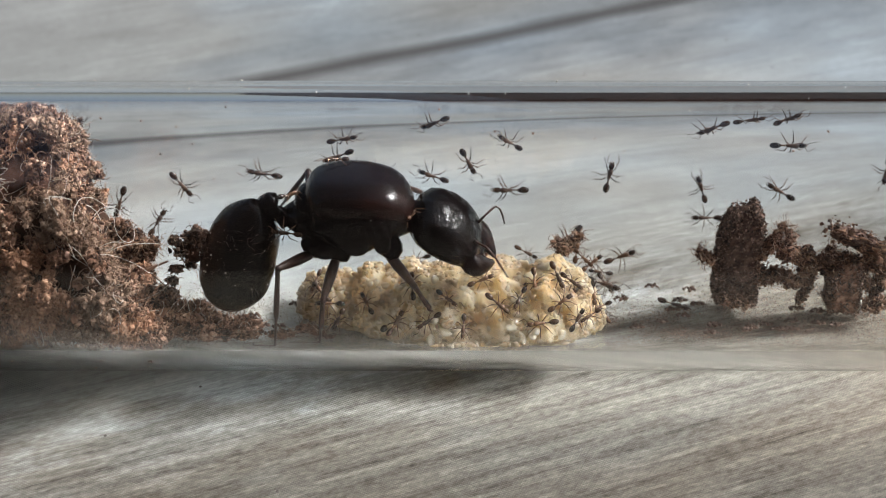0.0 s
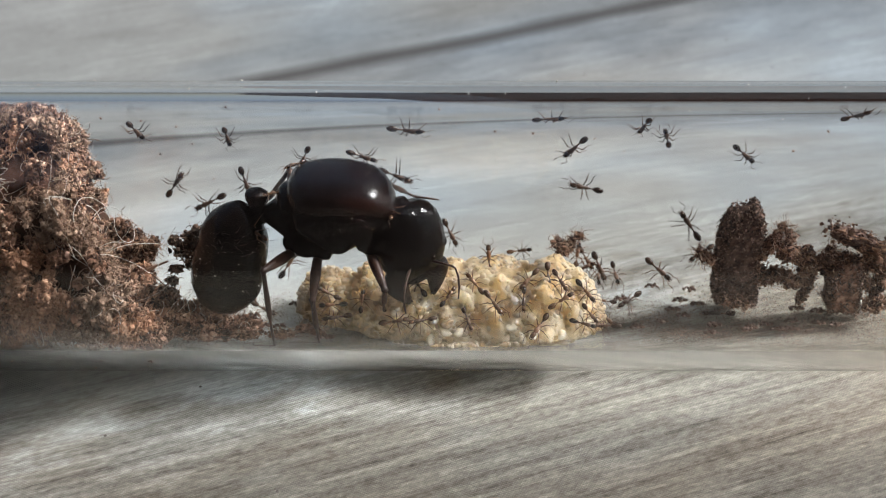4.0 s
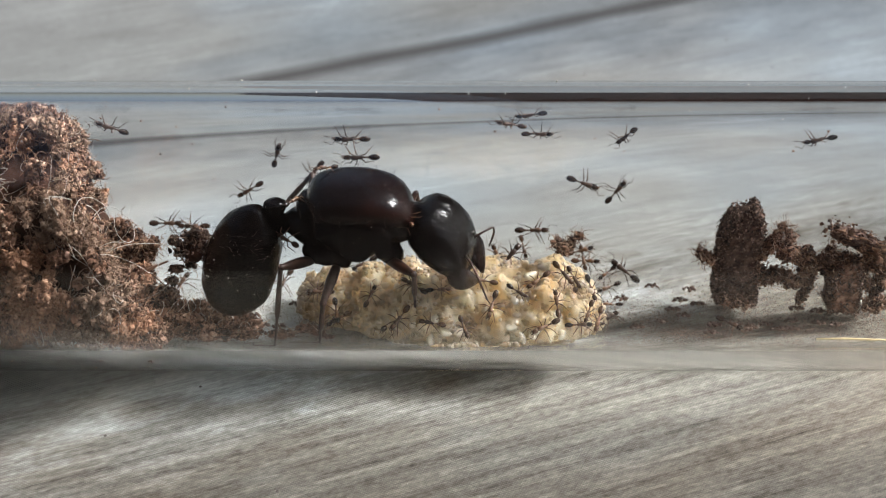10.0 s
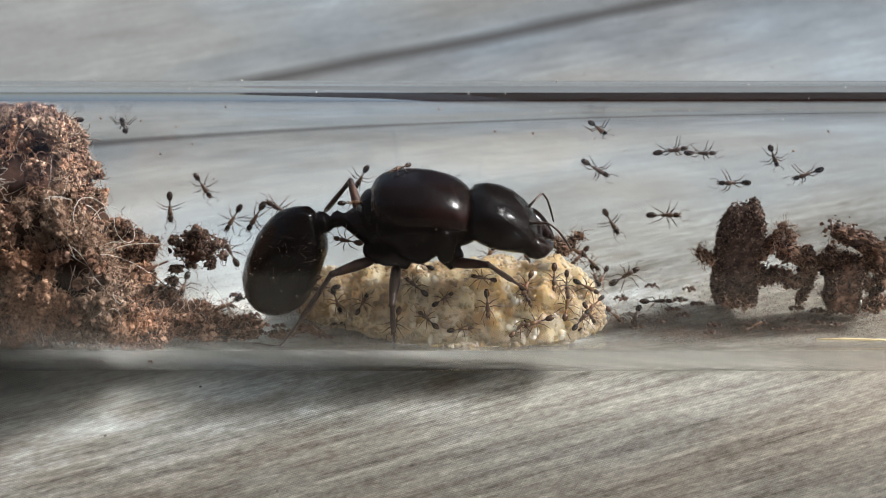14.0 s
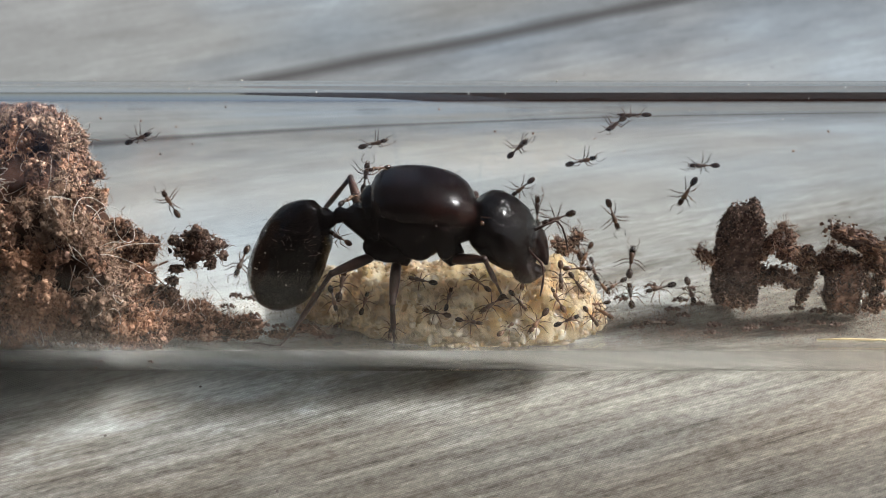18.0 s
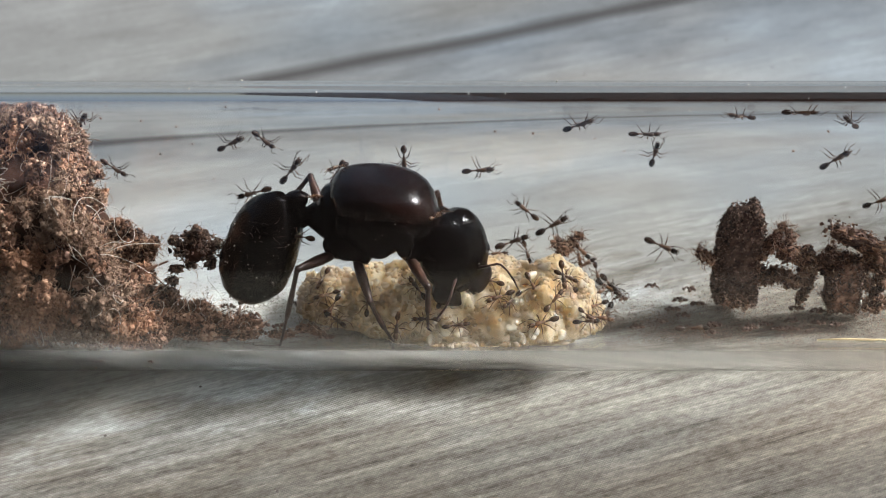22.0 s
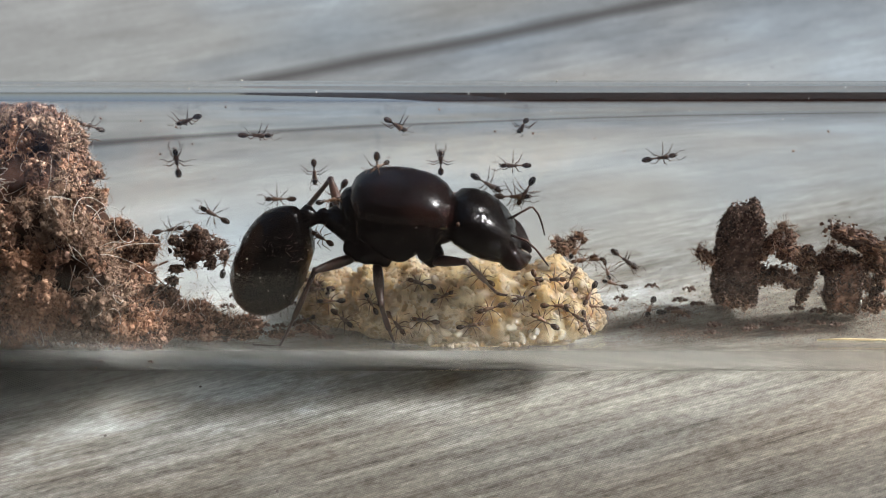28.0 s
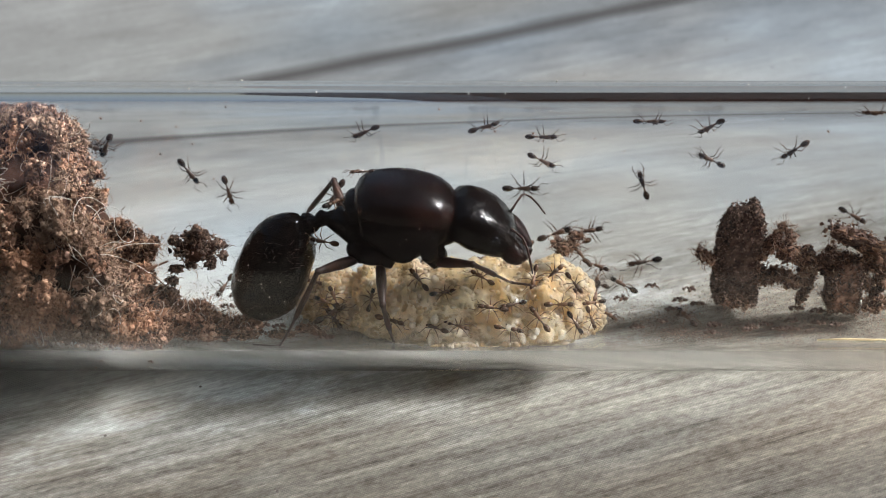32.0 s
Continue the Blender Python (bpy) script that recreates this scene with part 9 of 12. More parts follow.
    walk(jaws[1], [(0, mm(1.92, 1.15, -0.25, 0, 0, -6.4)), (0.5, mm(1.92, 1.15, -0.25, 0, 0, 2.15)), (1, mm(1.92, 1.15, -0.25, 0, 0, 11)), (1.5, mm(1.92, 1.15, -0.25, 0, 0, 15.5)), (2, mm(1.92, 1.15, -0.25, 0, 0, 20)), (2.5, mm(1.92, 1.15, -0.25, 0, 0, 20)), (3, mm(1.92, 1.15, -0.25, 0, 0, 20)), (3.2, mm(1.92, 1.15, -0.25, 0, 0, 17)), (3.7, mm(1.92, 1.15, -0.25, 0, 0, 14)), (4.2, mm(1.92, 1.15, -0.25, 0, 0, 11)), (4.7, mm(1.92, 1.15, -0.25, 0, 0, 8)), (5.2, mm(1.92, 1.15, -0.25, 0, 0, 5)), (5.7, mm(1.92, 1.15, -0.25, 0, 0, 2)), (6, mm(1.92, 1.15, -0.25, 0, 0, -5.5)), (6.5, mm(1.92, 1.15, -0.25, 0, 0, 5.75)), (7, mm(1.92, 1.15, -0.25, 0, 0, 17)), (7.5, mm(1.92, 1.15, -0.25, 0, 0, 6.5)), (8, mm(1.92, 1.15, -0.25, 0, 0, -4)), (8.5, mm(1.92, 1.15, -0.25, 0, 0, -5.5)), (9, mm(1.92, 1.15, -0.25, 0, 0, -7)), (9.5, mm(1.92, 1.15, -0.25, 0, 0, -4.6)), (10, mm(1.92, 1.15, -0.25, 0, 0, -2.8)), (10.5, mm(1.92, 1.15, -0.25, 0, 0, 3.5)), (11, mm(1.92, 1.15, -0.25, 0, 0, 11)), (11.5, mm(1.92, 1.15, -0.25, 0, 0, 3.5)), (12, mm(1.92, 1.15, -0.25, 0, 0, -2.5)), (12.5, mm(1.92, 1.15, -0.25, 0, 0, -4.6)), (13, mm(1.92, 1.15, -0.25, 0, 0, -6.4)), (13.5, mm(1.92, 1.15, -0.25, 0, 0, -6.85)), (14, mm(1.92, 1.15, -0.25, 0, 0, -7.3)), (14.4, mm(1.92, 1.15, -0.25, 0, 0, -7.3)), (14.95, mm(1.92, 1.15, -0.25, 0, 0, -7.53)), (15.5, mm(1.92, 1.15, -0.25, 0, 0, -7.75)), (16.05, mm(1.92, 1.15, -0.25, 0, 0, -7.97)), (16.6, mm(1.92, 1.15, -0.25, 0, 0, -8.2)), (17, mm(1.92, 1.15, -0.25, 0, 0, -8.2)), (17.5, mm(1.92, 1.15, -0.25, 0, 0, -7)), (18, mm(1.92, 1.15, -0.25, 0, 0, -5.8)), (18.5, mm(1.92, 1.15, -0.25, 0, 0, -5.8)), (19, mm(1.92, 1.15, -0.25, 0, 0, -5.8)), (19.5, mm(1.92, 1.15, -0.25, 0, 0, -2.65)), (20, mm(1.92, 1.15, -0.25, 0, 0, 0.5)), (20.5, mm(1.92, 1.15, -0.25, 0, 0, 0.5)), (21, mm(1.92, 1.15, -0.25, 0, 0, -4)), (21.5, mm(1.92, 1.15, -0.25, 0, 0, -5.5)), (22, mm(1.92, 1.15, -0.25, 0, 0, -7)), (22.5, mm(1.92, 1.15, -0.25, 0, 0, -7)), (23, mm(1.92, 1.15, -0.25, 0, 0, -8.2)), (23.5, mm(1.92, 1.15, -0.25, 0, 0, -8.5)), (24, mm(1.92, 1.15, -0.25, 0, 0, -8.8)), (24.5, mm(1.92, 1.15, -0.25, 0, 0, -8.8)), (25, mm(1.92, 1.15, -0.25, 0, 0, -8.8)), (25.4, mm(1.92, 1.15, -0.25, 0, 0, -8.62)), (25.95, mm(1.92, 1.15, -0.25, 0, 0, -8.37)), (26.5, mm(1.92, 1.15, -0.25, 0, 0, -8.15)), (27.05, mm(1.92, 1.15, -0.25, 0, 0, -7.98)), (27.6, mm(1.92, 1.15, -0.25, 0, 0, -7.84)), (28, mm(1.92, 1.15, -0.25, 0, 0, -6.76)), (28.5, mm(1.92, 1.15, -0.25, 0, 0, -6.58)), (29, mm(1.92, 1.15, -0.25, 0, 0, -6.4)), (29.5, mm(1.92, 1.15, -0.25, 0, 0, -6.62)), (30, mm(1.92, 1.15, -0.25, 0, 0, -7)), (30.5, mm(1.92, 1.15, -0.25, 0, 0, -8.06)), (31, mm(1.92, 1.15, -0.25, 0, 0, -8.92)), (31.5, mm(1.92, 1.15, -0.25, 0, 0, -9.01)), (32, mm(1.92, 1.15, -0.25, 0, 0, -9.1))])
    walk(legs["hind", -1][0], [(0, mm(-2.5, -1.25, -2.1, -6.22, -13.86, -129.29)), (0.5, mm(-2.5, -1.25, -2.1, -5.22, -14.16, -127.78)), (1, mm(-2.5, -1.25, -2.1, -4.16, -14.33, -126.22)), (1.5, mm(-2.5, -1.25, -2.1, -3.12, -16.54, -124.54)), (2, mm(-2.5, -1.25, -2.1, -1.97, -18.71, -122.85)), (2.5, mm(-2.5, -1.25, -2.1, -0.94, -16.41, -121.54)), (3, mm(-2.5, -1.25, -2.1, 0.09, -14.06, -120.13)), (3.2, mm(-2.5, -1.25, -2.1, -0.54, -10.76, -121.07)), (3.7, mm(-2.5, -1.25, -2.1, -1.16, -11.03, -122)), (4.2, mm(-2.5, -1.25, -2.1, -1.77, -11.27, -122.91)), (4.7, mm(-2.5, -1.25, -2.1, -2.36, -11.49, -123.79)), (5.2, mm(-2.5, -1.25, -2.1, -2.95, -11.68, -124.66)), (5.7, mm(-2.5, -1.25, -2.1, -3.52, -11.84, -125.5)), (6, mm(-2.5, -1.25, -2.1, -3.79, -14.37, -125.69)), (6.5, mm(-2.5, -1.25, -2.1, -3.02, -13.12, -124.66)), (7, mm(-2.5, -1.25, -2.1, -2.23, -11.82, -123.57)), (7.5, mm(-2.5, -1.25, -2.1, -2.38, -10.99, -123.84)), (8, mm(-2.5, -1.25, -2.1, -2.52, -10.16, -124.1)), (8.5, mm(-2.5, -1.25, -2.1, -3.32, -13.12, -125.1)), (9, mm(-2.5, -1.25, -2.1, -4.14, -16.05, -126.01)), (9.5, mm(-2.5, -1.25, -2.1, -5.58, -19.68, -127.51)), (10, mm(-2.5, -1.25, -2.1, -7.05, -23.13, -128.79)), (10.5, mm(-2.5, -1.25, -2.1, -6.4, -24.66, -127.71)), (11, mm(-2.5, -1.25, -2.1, -5.79, -26.09, -126.74)), (11.5, mm(-2.5, -1.25, -2.1, -9.43, -21.7, -132.18)), (12, mm(-2.5, -1.25, -2.1, -12.05, -16.55, -137.43)), (12.5, mm(-2.5, -1.25, -2.1, -12.86, -11.84, -140.25)), (13, mm(-2.5, -1.25, -2.1, -13.58, -6.67, -143.13)), (13.5, mm(-2.5, -1.25, -2.1, -13.91, -4.5, -144.38)), (14, mm(-2.5, -1.25, -2.1, -14.23, -2.19, -145.66)), (14.4, mm(-2.5, -1.25, -2.1, -13.8, -2.51, -144.72)), (14.95, mm(-2.5, -1.25, -2.1, -14.06, 0.08, -145.91)), (15.5, mm(-2.5, -1.25, -2.1, -14.33, 2.82, -147.13)), (16.05, mm(-2.5, -1.25, -2.1, -14.64, 5.74, -148.42)), (16.6, mm(-2.5, -1.25, -2.1, -14.98, 8.88, -149.77)), (17, mm(-2.5, -1.25, -2.1, -15.05, 8.46, -149.85)), (17.5, mm(-2.5, -1.25, -2.1, -14.52, 5.28, -148.07)), (18, mm(-2.5, -1.25, -2.1, -14.01, 2.49, -146.39)), (18.5, mm(-2.5, -1.25, -2.1, -13.83, 0.11, -145.46)), (19, mm(-2.5, -1.25, -2.1, -13.67, -2.19, -144.54)), (19.5, mm(-2.5, -1.25, -2.1, -13.64, -1.8, -144.6)), (20, mm(-2.5, -1.25, -2.1, -13.62, -1.41, -144.66)), (20.5, mm(-2.5, -1.25, -2.1, -11.85, -7.26, -139.81)), (21, mm(-2.5, -1.25, -2.1, -9.63, -11.23, -135.06)), (21.5, mm(-2.5, -1.25, -2.1, -9.01, -10.81, -134.15)), (22, mm(-2.5, -1.25, -2.1, -8.37, -10.31, -133.22)), (22.5, mm(-2.5, -1.25, -2.1, -8.85, -9.27, -134.21)), (23, mm(-2.5, -1.25, -2.1, -9.31, -8.18, -135.19)), (23.5, mm(-2.5, -1.25, -2.1, -10.3, -10.04, -136.45)), (24, mm(-2.5, -1.25, -2.1, -11.27, -11.67, -137.63)), (24.5, mm(-2.5, -1.25, -2.1, -11.51, -12.01, -137.94)), (25, mm(-2.5, -1.25, -2.1, -11.75, -12.34, -138.25)), (25.4, mm(-2.5, -1.25, -2.1, -11.75, -12.34, -138.25)), (25.95, mm(-2.5, -1.25, -2.1, -11.75, -11.39, -138.51)), (26.5, mm(-2.5, -1.25, -2.1, -11.74, -10.43, -138.77)), (27.05, mm(-2.5, -1.25, -2.1, -11.74, -9.47, -139.03)), (27.6, mm(-2.5, -1.25, -2.1, -11.75, -8.51, -139.29)), (28, mm(-2.5, -1.25, -2.1, -11.88, -9.08, -139.38)), (28.5, mm(-2.5, -1.25, -2.1, -12.06, -8.54, -139.83)), (29, mm(-2.5, -1.25, -2.1, -12.23, -7.99, -140.3)), (29.5, mm(-2.5, -1.25, -2.1, -11.94, -6.99, -140.04)), (30, mm(-2.5, -1.25, -2.1, -11.65, -5.97, -139.77)), (30.5, mm(-2.5, -1.25, -2.1, -11.51, -5.45, -139.64)), (31, mm(-2.5, -1.25, -2.1, -11.36, -4.92, -139.5)), (31.5, mm(-2.5, -1.25, -2.1, -11.89, -7.15, -139.9)), (32, mm(-2.5, -1.25, -2.1, -12.43, -9.3, -140.27))])
    walk(legs["hind", -1][1], [(0, mm(-4.1, -3.2, -1.48, -24.66, 83.71, 155.47)), (0.5, mm(-4.04, -3.24, -1.46, -35.91, 84.93, 144.2)), (1, mm(-3.99, -3.28, -1.46, -52.87, 85.81, 127.2)), (1.5, mm(-3.91, -3.3, -1.36, -71.82, 86.29, 108.22)), (2, mm(-3.84, -3.32, -1.27, -93.01, 86.32, 86.99)), (2.5, mm(-3.8, -3.38, -1.37, -110.2, 85.53, 69.74)), (3, mm(-3.77, -3.43, -1.47, -120.88, 84.5, 59)), (3.2, mm(-3.82, -3.44, -1.61, -115.35, 84.71, 64.55)), (3.7, mm(-3.85, -3.41, -1.6, -108.49, 85.2, 71.45)), (4.2, mm(-3.89, -3.39, -1.59, -100.08, 85.6, 79.89)), (4.7, mm(-3.92, -3.37, -1.58, -90.1, 85.88, 89.9)), (5.2, mm(-3.95, -3.34, -1.57, -78.9, 86.02, 101.13)), (5.7, mm(-3.98, -3.32, -1.57, -67.26, 85.99, 112.79)), (6, mm(-3.97, -3.3, -1.45, -59.92, 86, 120.14)), (6.5, mm(-3.94, -3.33, -1.51, -76.69, 86.09, 103.34)), (7, mm(-3.91, -3.37, -1.57, -92.39, 85.85, 87.61)), (7.5, mm(-3.92, -3.37, -1.6, -90.11, 85.85, 89.89)), (8, mm(-3.93, -3.37, -1.64, -87.8, 85.86, 92.21)), (8.5, mm(-3.96, -3.32, -1.51, -70.51, 86.08, 109.54)), (9, mm(-3.97, -3.27, -1.38, -51.88, 85.89, 128.19)), (9.5, mm(-3.99, -3.19, -1.22, -27.93, 84.64, 152.17)), (10, mm(-4, -3.11, -1.08, -14.21, 82.7, 165.91)), (10.5, mm(-3.95, -3.12, -1.02, -16.88, 83.66, 163.22)), (11, mm(-3.9, -3.12, -0.96, -19.63, 84.48, 160.45)), (11.5, mm(-4.12, -3.04, -1.14, -5.66, 78.6, 174.45)), (12, mm(-4.34, -2.94, -1.36, -0.45, 72.21, 179.57)), (12.5, mm(-4.46, -2.88, -1.57, 1.24, 69.17, -178.85)), (13, mm(-4.57, -2.8, -1.8, 3.03, 65.94, -177.23)), (13.5, mm(-4.61, -2.76, -1.9, 3.85, 64.42, -176.53)), (14, mm(-4.65, -2.72, -2, 4.69, 62.84, -175.82)), (14.4, mm(-4.62, -2.75, -1.99, 4.08, 64.51, -176.32)), (14.95, mm(-4.65, -2.71, -2.1, 4.92, 63.2, -175.6)), (15.5, mm(-4.68, -2.66, -2.23, 5.83, 61.82, -174.86)), (16.05, mm(-4.7, -2.6, -2.36, 6.81, 60.35, -174.07)), (16.6, mm(-4.72, -2.54, -2.5, 7.89, 58.78, -173.24)), (17, mm(-4.72, -2.54, -2.48, 7.89, 58.48, -173.27)), (17.5, mm(-4.7, -2.62, -2.34, 6.58, 60.86, -174.25)), (18, mm(-4.66, -2.69, -2.21, 5.36, 63.1, -175.22)), (18.5, mm(-4.64, -2.72, -2.11, 4.64, 64.05, -175.83)), (19, mm(-4.62, -2.76, -2, 3.97, 64.96, -176.41)), (19.5, mm(-4.62, -2.76, -2.02, 4.01, 64.98, -176.36)), (20, mm(-4.62, -2.75, -2.04, 4.06, 65.01, -176.32)), (20.5, mm(-4.47, -2.91, -1.77, 0.22, 71.5, -179.79)), (21, mm(-4.31, -3.05, -1.59, -5.69, 77.5, 174.45)), (21.5, mm(-4.28, -3.08, -1.61, -7.82, 78.8, 172.33)), (22, mm(-4.25, -3.11, -1.63, -10.52, 80.06, 169.63)), (22.5, mm(-4.29, -3.09, -1.68, -8.34, 79.05, 171.81)), (23, mm(-4.33, -3.06, -1.73, -6.47, 78.01, 173.67)), (23.5, mm(-4.36, -3.01, -1.65, -3.61, 75.86, 176.5)), (24, mm(-4.38, -2.97, -1.57, -1.51, 73.61, 178.55)), (24.5, mm(-4.39, -2.95, -1.56, -1.06, 73.01, 178.99)), (25, mm(-4.39, -2.94, -1.54, -0.63, 72.4, 179.4)), (25.4, mm(-4.39, -2.94, -1.54, -0.63, 72.4, 179.4)), (25.95, mm(-4.41, -2.94, -1.59, -0.54, 72.3, 179.48)), (26.5, mm(-4.42, -2.94, -1.63, -0.43, 72.19, 179.59)), (27.05, mm(-4.44, -2.93, -1.67, -0.31, 72.07, 179.71)), (27.6, mm(-4.45, -2.93, -1.72, -0.17, 71.95, 179.84)), (28, mm(-4.45, -2.92, -1.69, 0, 71.64, -180)), (28.5, mm(-4.46, -2.91, -1.71, 0.4, 71.06, -179.62)), (29, mm(-4.48, -2.89, -1.74, 0.79, 70.47, -179.26)), (29.5, mm(-4.48, -2.91, -1.78, 0.43, 71.21, -179.59)), (30, mm(-4.47, -2.92, -1.83, 0.05, 71.94, -179.95)), (30.5, mm(-4.47, -2.93, -1.85, -0.15, 72.3, 179.86)), (31, mm(-4.47, -2.93, -1.88, -0.35, 72.65, 179.67)), (31.5, mm(-4.47, -2.91, -1.78, 0.3, 71.39, -179.71)), (32, mm(-4.47, -2.89, -1.68, 0.91, 70.07, -179.14))])
    walk(legs["mid", -1][0], [(0, mm(-1.2, -1.3, -2.4, -10.34, 31.24, -108.21)), (0.5, mm(-1.2, -1.3, -2.4, -8.1, 31.1, -105.47)), (1, mm(-1.2, -1.3, -2.4, -5.83, 31.05, -102.72)), (1.5, mm(-1.2, -1.3, -2.4, -3.54, 28.82, -99.89)), (2, mm(-1.2, -1.3, -2.4, -1.26, 26.7, -97.17)), (2.5, mm(-1.2, -1.3, -2.4, 0.56, 29.01, -95.05)), (3, mm(-1.2, -1.3, -2.4, 2.41, 31.37, -92.82)), (3.2, mm(-1.2, -1.3, -2.4, 1.26, 34.93, -94.17)), (3.7, mm(-1.2, -1.3, -2.4, 0.05, 34.67, -95.65)), (4.2, mm(-1.2, -1.3, -2.4, -1.16, 34.42, -97.13)), (4.7, mm(-1.2, -1.3, -2.4, -2.35, 34.19, -98.58)), (5.2, mm(-1.2, -1.3, -2.4, -3.54, 33.98, -100.03)), (5.7, mm(-1.2, -1.3, -2.4, -4.72, 33.78, -101.47)), (6, mm(-1.2, -1.3, -2.4, -5.07, 31.04, -101.79)), (6.5, mm(-1.2, -1.3, -2.4, -3.58, 32.42, -100.04)), (7, mm(-1.2, -1.3, -2.4, -2.06, 33.84, -98.22)), (7.5, mm(-1.2, -1.3, -2.4, -2.4, 34.75, -98.65)), (8, mm(-1.2, -1.3, -2.4, -2.75, 35.67, -99.1)), (8.5, mm(-1.2, -1.3, -2.4, -4.2, 32.41, -100.79)), (9, mm(-1.2, -1.3, -2.4, -5.61, 29.25, -102.37)), (9.5, mm(-1.2, -1.3, -2.4, -8.09, 25.31, -105.05)), (10, mm(-1.2, -1.3, -2.4, -10.54, 21.53, -107.52)), (10.5, mm(-1.2, -1.3, -2.4, -9.44, 17.46, -105.81)), (11, mm(-1.2, -1.3, -2.4, -2.73, 12.21, -98.41)), (11.5, mm(-1.2, -1.3, -2.4, 17.89, 13.91, -76.88)), (12, mm(-1.2, -1.3, -2.4, 14.28, 16.82, -80.35)), (12.5, mm(-1.2, -1.3, -2.4, 9.92, 18.2, -84.99)), (13, mm(-1.2, -1.3, -2.4, 5.5, 19.8, -89.71)), (13.5, mm(-1.2, -1.3, -2.4, 3.56, 20.24, -91.82)), (14, mm(-1.2, -1.3, -2.4, 1.62, 20.72, -93.93)), (14.4, mm(-1.2, -1.3, -2.4, 3.52, 22.4, -91.78)), (14.95, mm(-1.2, -1.3, -2.4, 1.91, 23.52, -93.56)), (15.5, mm(-1.2, -1.3, -2.4, 0.3, 24.68, -95.37)), (16.05, mm(-1.2, -1.3, -2.4, -1.3, 25.87, -97.21)), (16.6, mm(-1.2, -1.3, -2.4, -2.89, 27.1, -99.08)), (17, mm(-1.2, -1.3, -2.4, -3.21, 26.24, -99.43)), (17.5, mm(-1.2, -1.3, -2.4, -0.75, 26.05, -96.58)), (18, mm(-1.2, -1.3, -2.4, 1.72, 25.92, -93.72)), (18.5, mm(-1.2, -1.3, -2.4, 2.86, 24.58, -92.45)), (19, mm(-1.2, -1.3, -2.4, 4, 23.25, -91.2)), (19.5, mm(-1.2, -1.3, -2.4, 4.01, 23.69, -91.17)), (20, mm(-1.2, -1.3, -2.4, 4.02, 24.12, -91.14)), (20.5, mm(-1.2, -1.3, -2.4, 12.17, 25.17, -81.57)), (21, mm(-1.2, -1.3, -2.4, 20.04, 26.88, -71.54)), (21.5, mm(-1.2, -1.3, -2.4, 21.74, 28.47, -69.03)), (22, mm(-1.2, -1.3, -2.4, 23.48, 30.13, -66.42)), (22.5, mm(-1.2, -1.3, -2.4, 22.07, 30.26, -68.31)), (23, mm(-1.2, -1.3, -2.4, 20.64, 30.43, -70.2)), (23.5, mm(-1.2, -1.3, -2.4, 17.84, 26.56, -74.41)), (24, mm(-1.2, -1.3, -2.4, 15.19, 22.84, -78.27)), (24.5, mm(-1.2, -1.3, -2.4, 14.5, 21.92, -79.23)), (25, mm(-1.2, -1.3, -2.4, 13.82, 21.01, -80.18)), (25.4, mm(-1.2, -1.3, -2.4, 13.82, 21.01, -80.18)), (25.95, mm(-1.2, -1.3, -2.4, 13.56, 21.84, -80.35)), (26.5, mm(-1.2, -1.3, -2.4, 13.31, 22.68, -80.53)), (27.05, mm(-1.2, -1.3, -2.4, 13.07, 23.51, -80.71)), (27.6, mm(-1.2, -1.3, -2.4, 12.83, 24.35, -80.89)), (28, mm(-1.2, -1.3, -2.4, 12.5, 23.47, -81.39)), (28.5, mm(-1.2, -1.3, -2.4, 11.74, 23.42, -82.29)), (29, mm(-1.2, -1.3, -2.4, 10.97, 23.38, -83.19)), (29.5, mm(-1.2, -1.3, -2.4, 11.78, 25.14, -82.03)), (30, mm(-1.2, -1.3, -2.4, 12.61, 26.92, -80.83)), (30.5, mm(-1.2, -1.3, -2.4, 13.04, 27.82, -80.22)), (31, mm(-1.2, -1.3, -2.4, 13.47, 28.72, -79.59)), (31.5, mm(-1.2, -1.3, -2.4, 12.01, 25.16, -81.76)), (32, mm(-1.2, -1.3, -2.4, 10.63, 21.65, -83.78))])
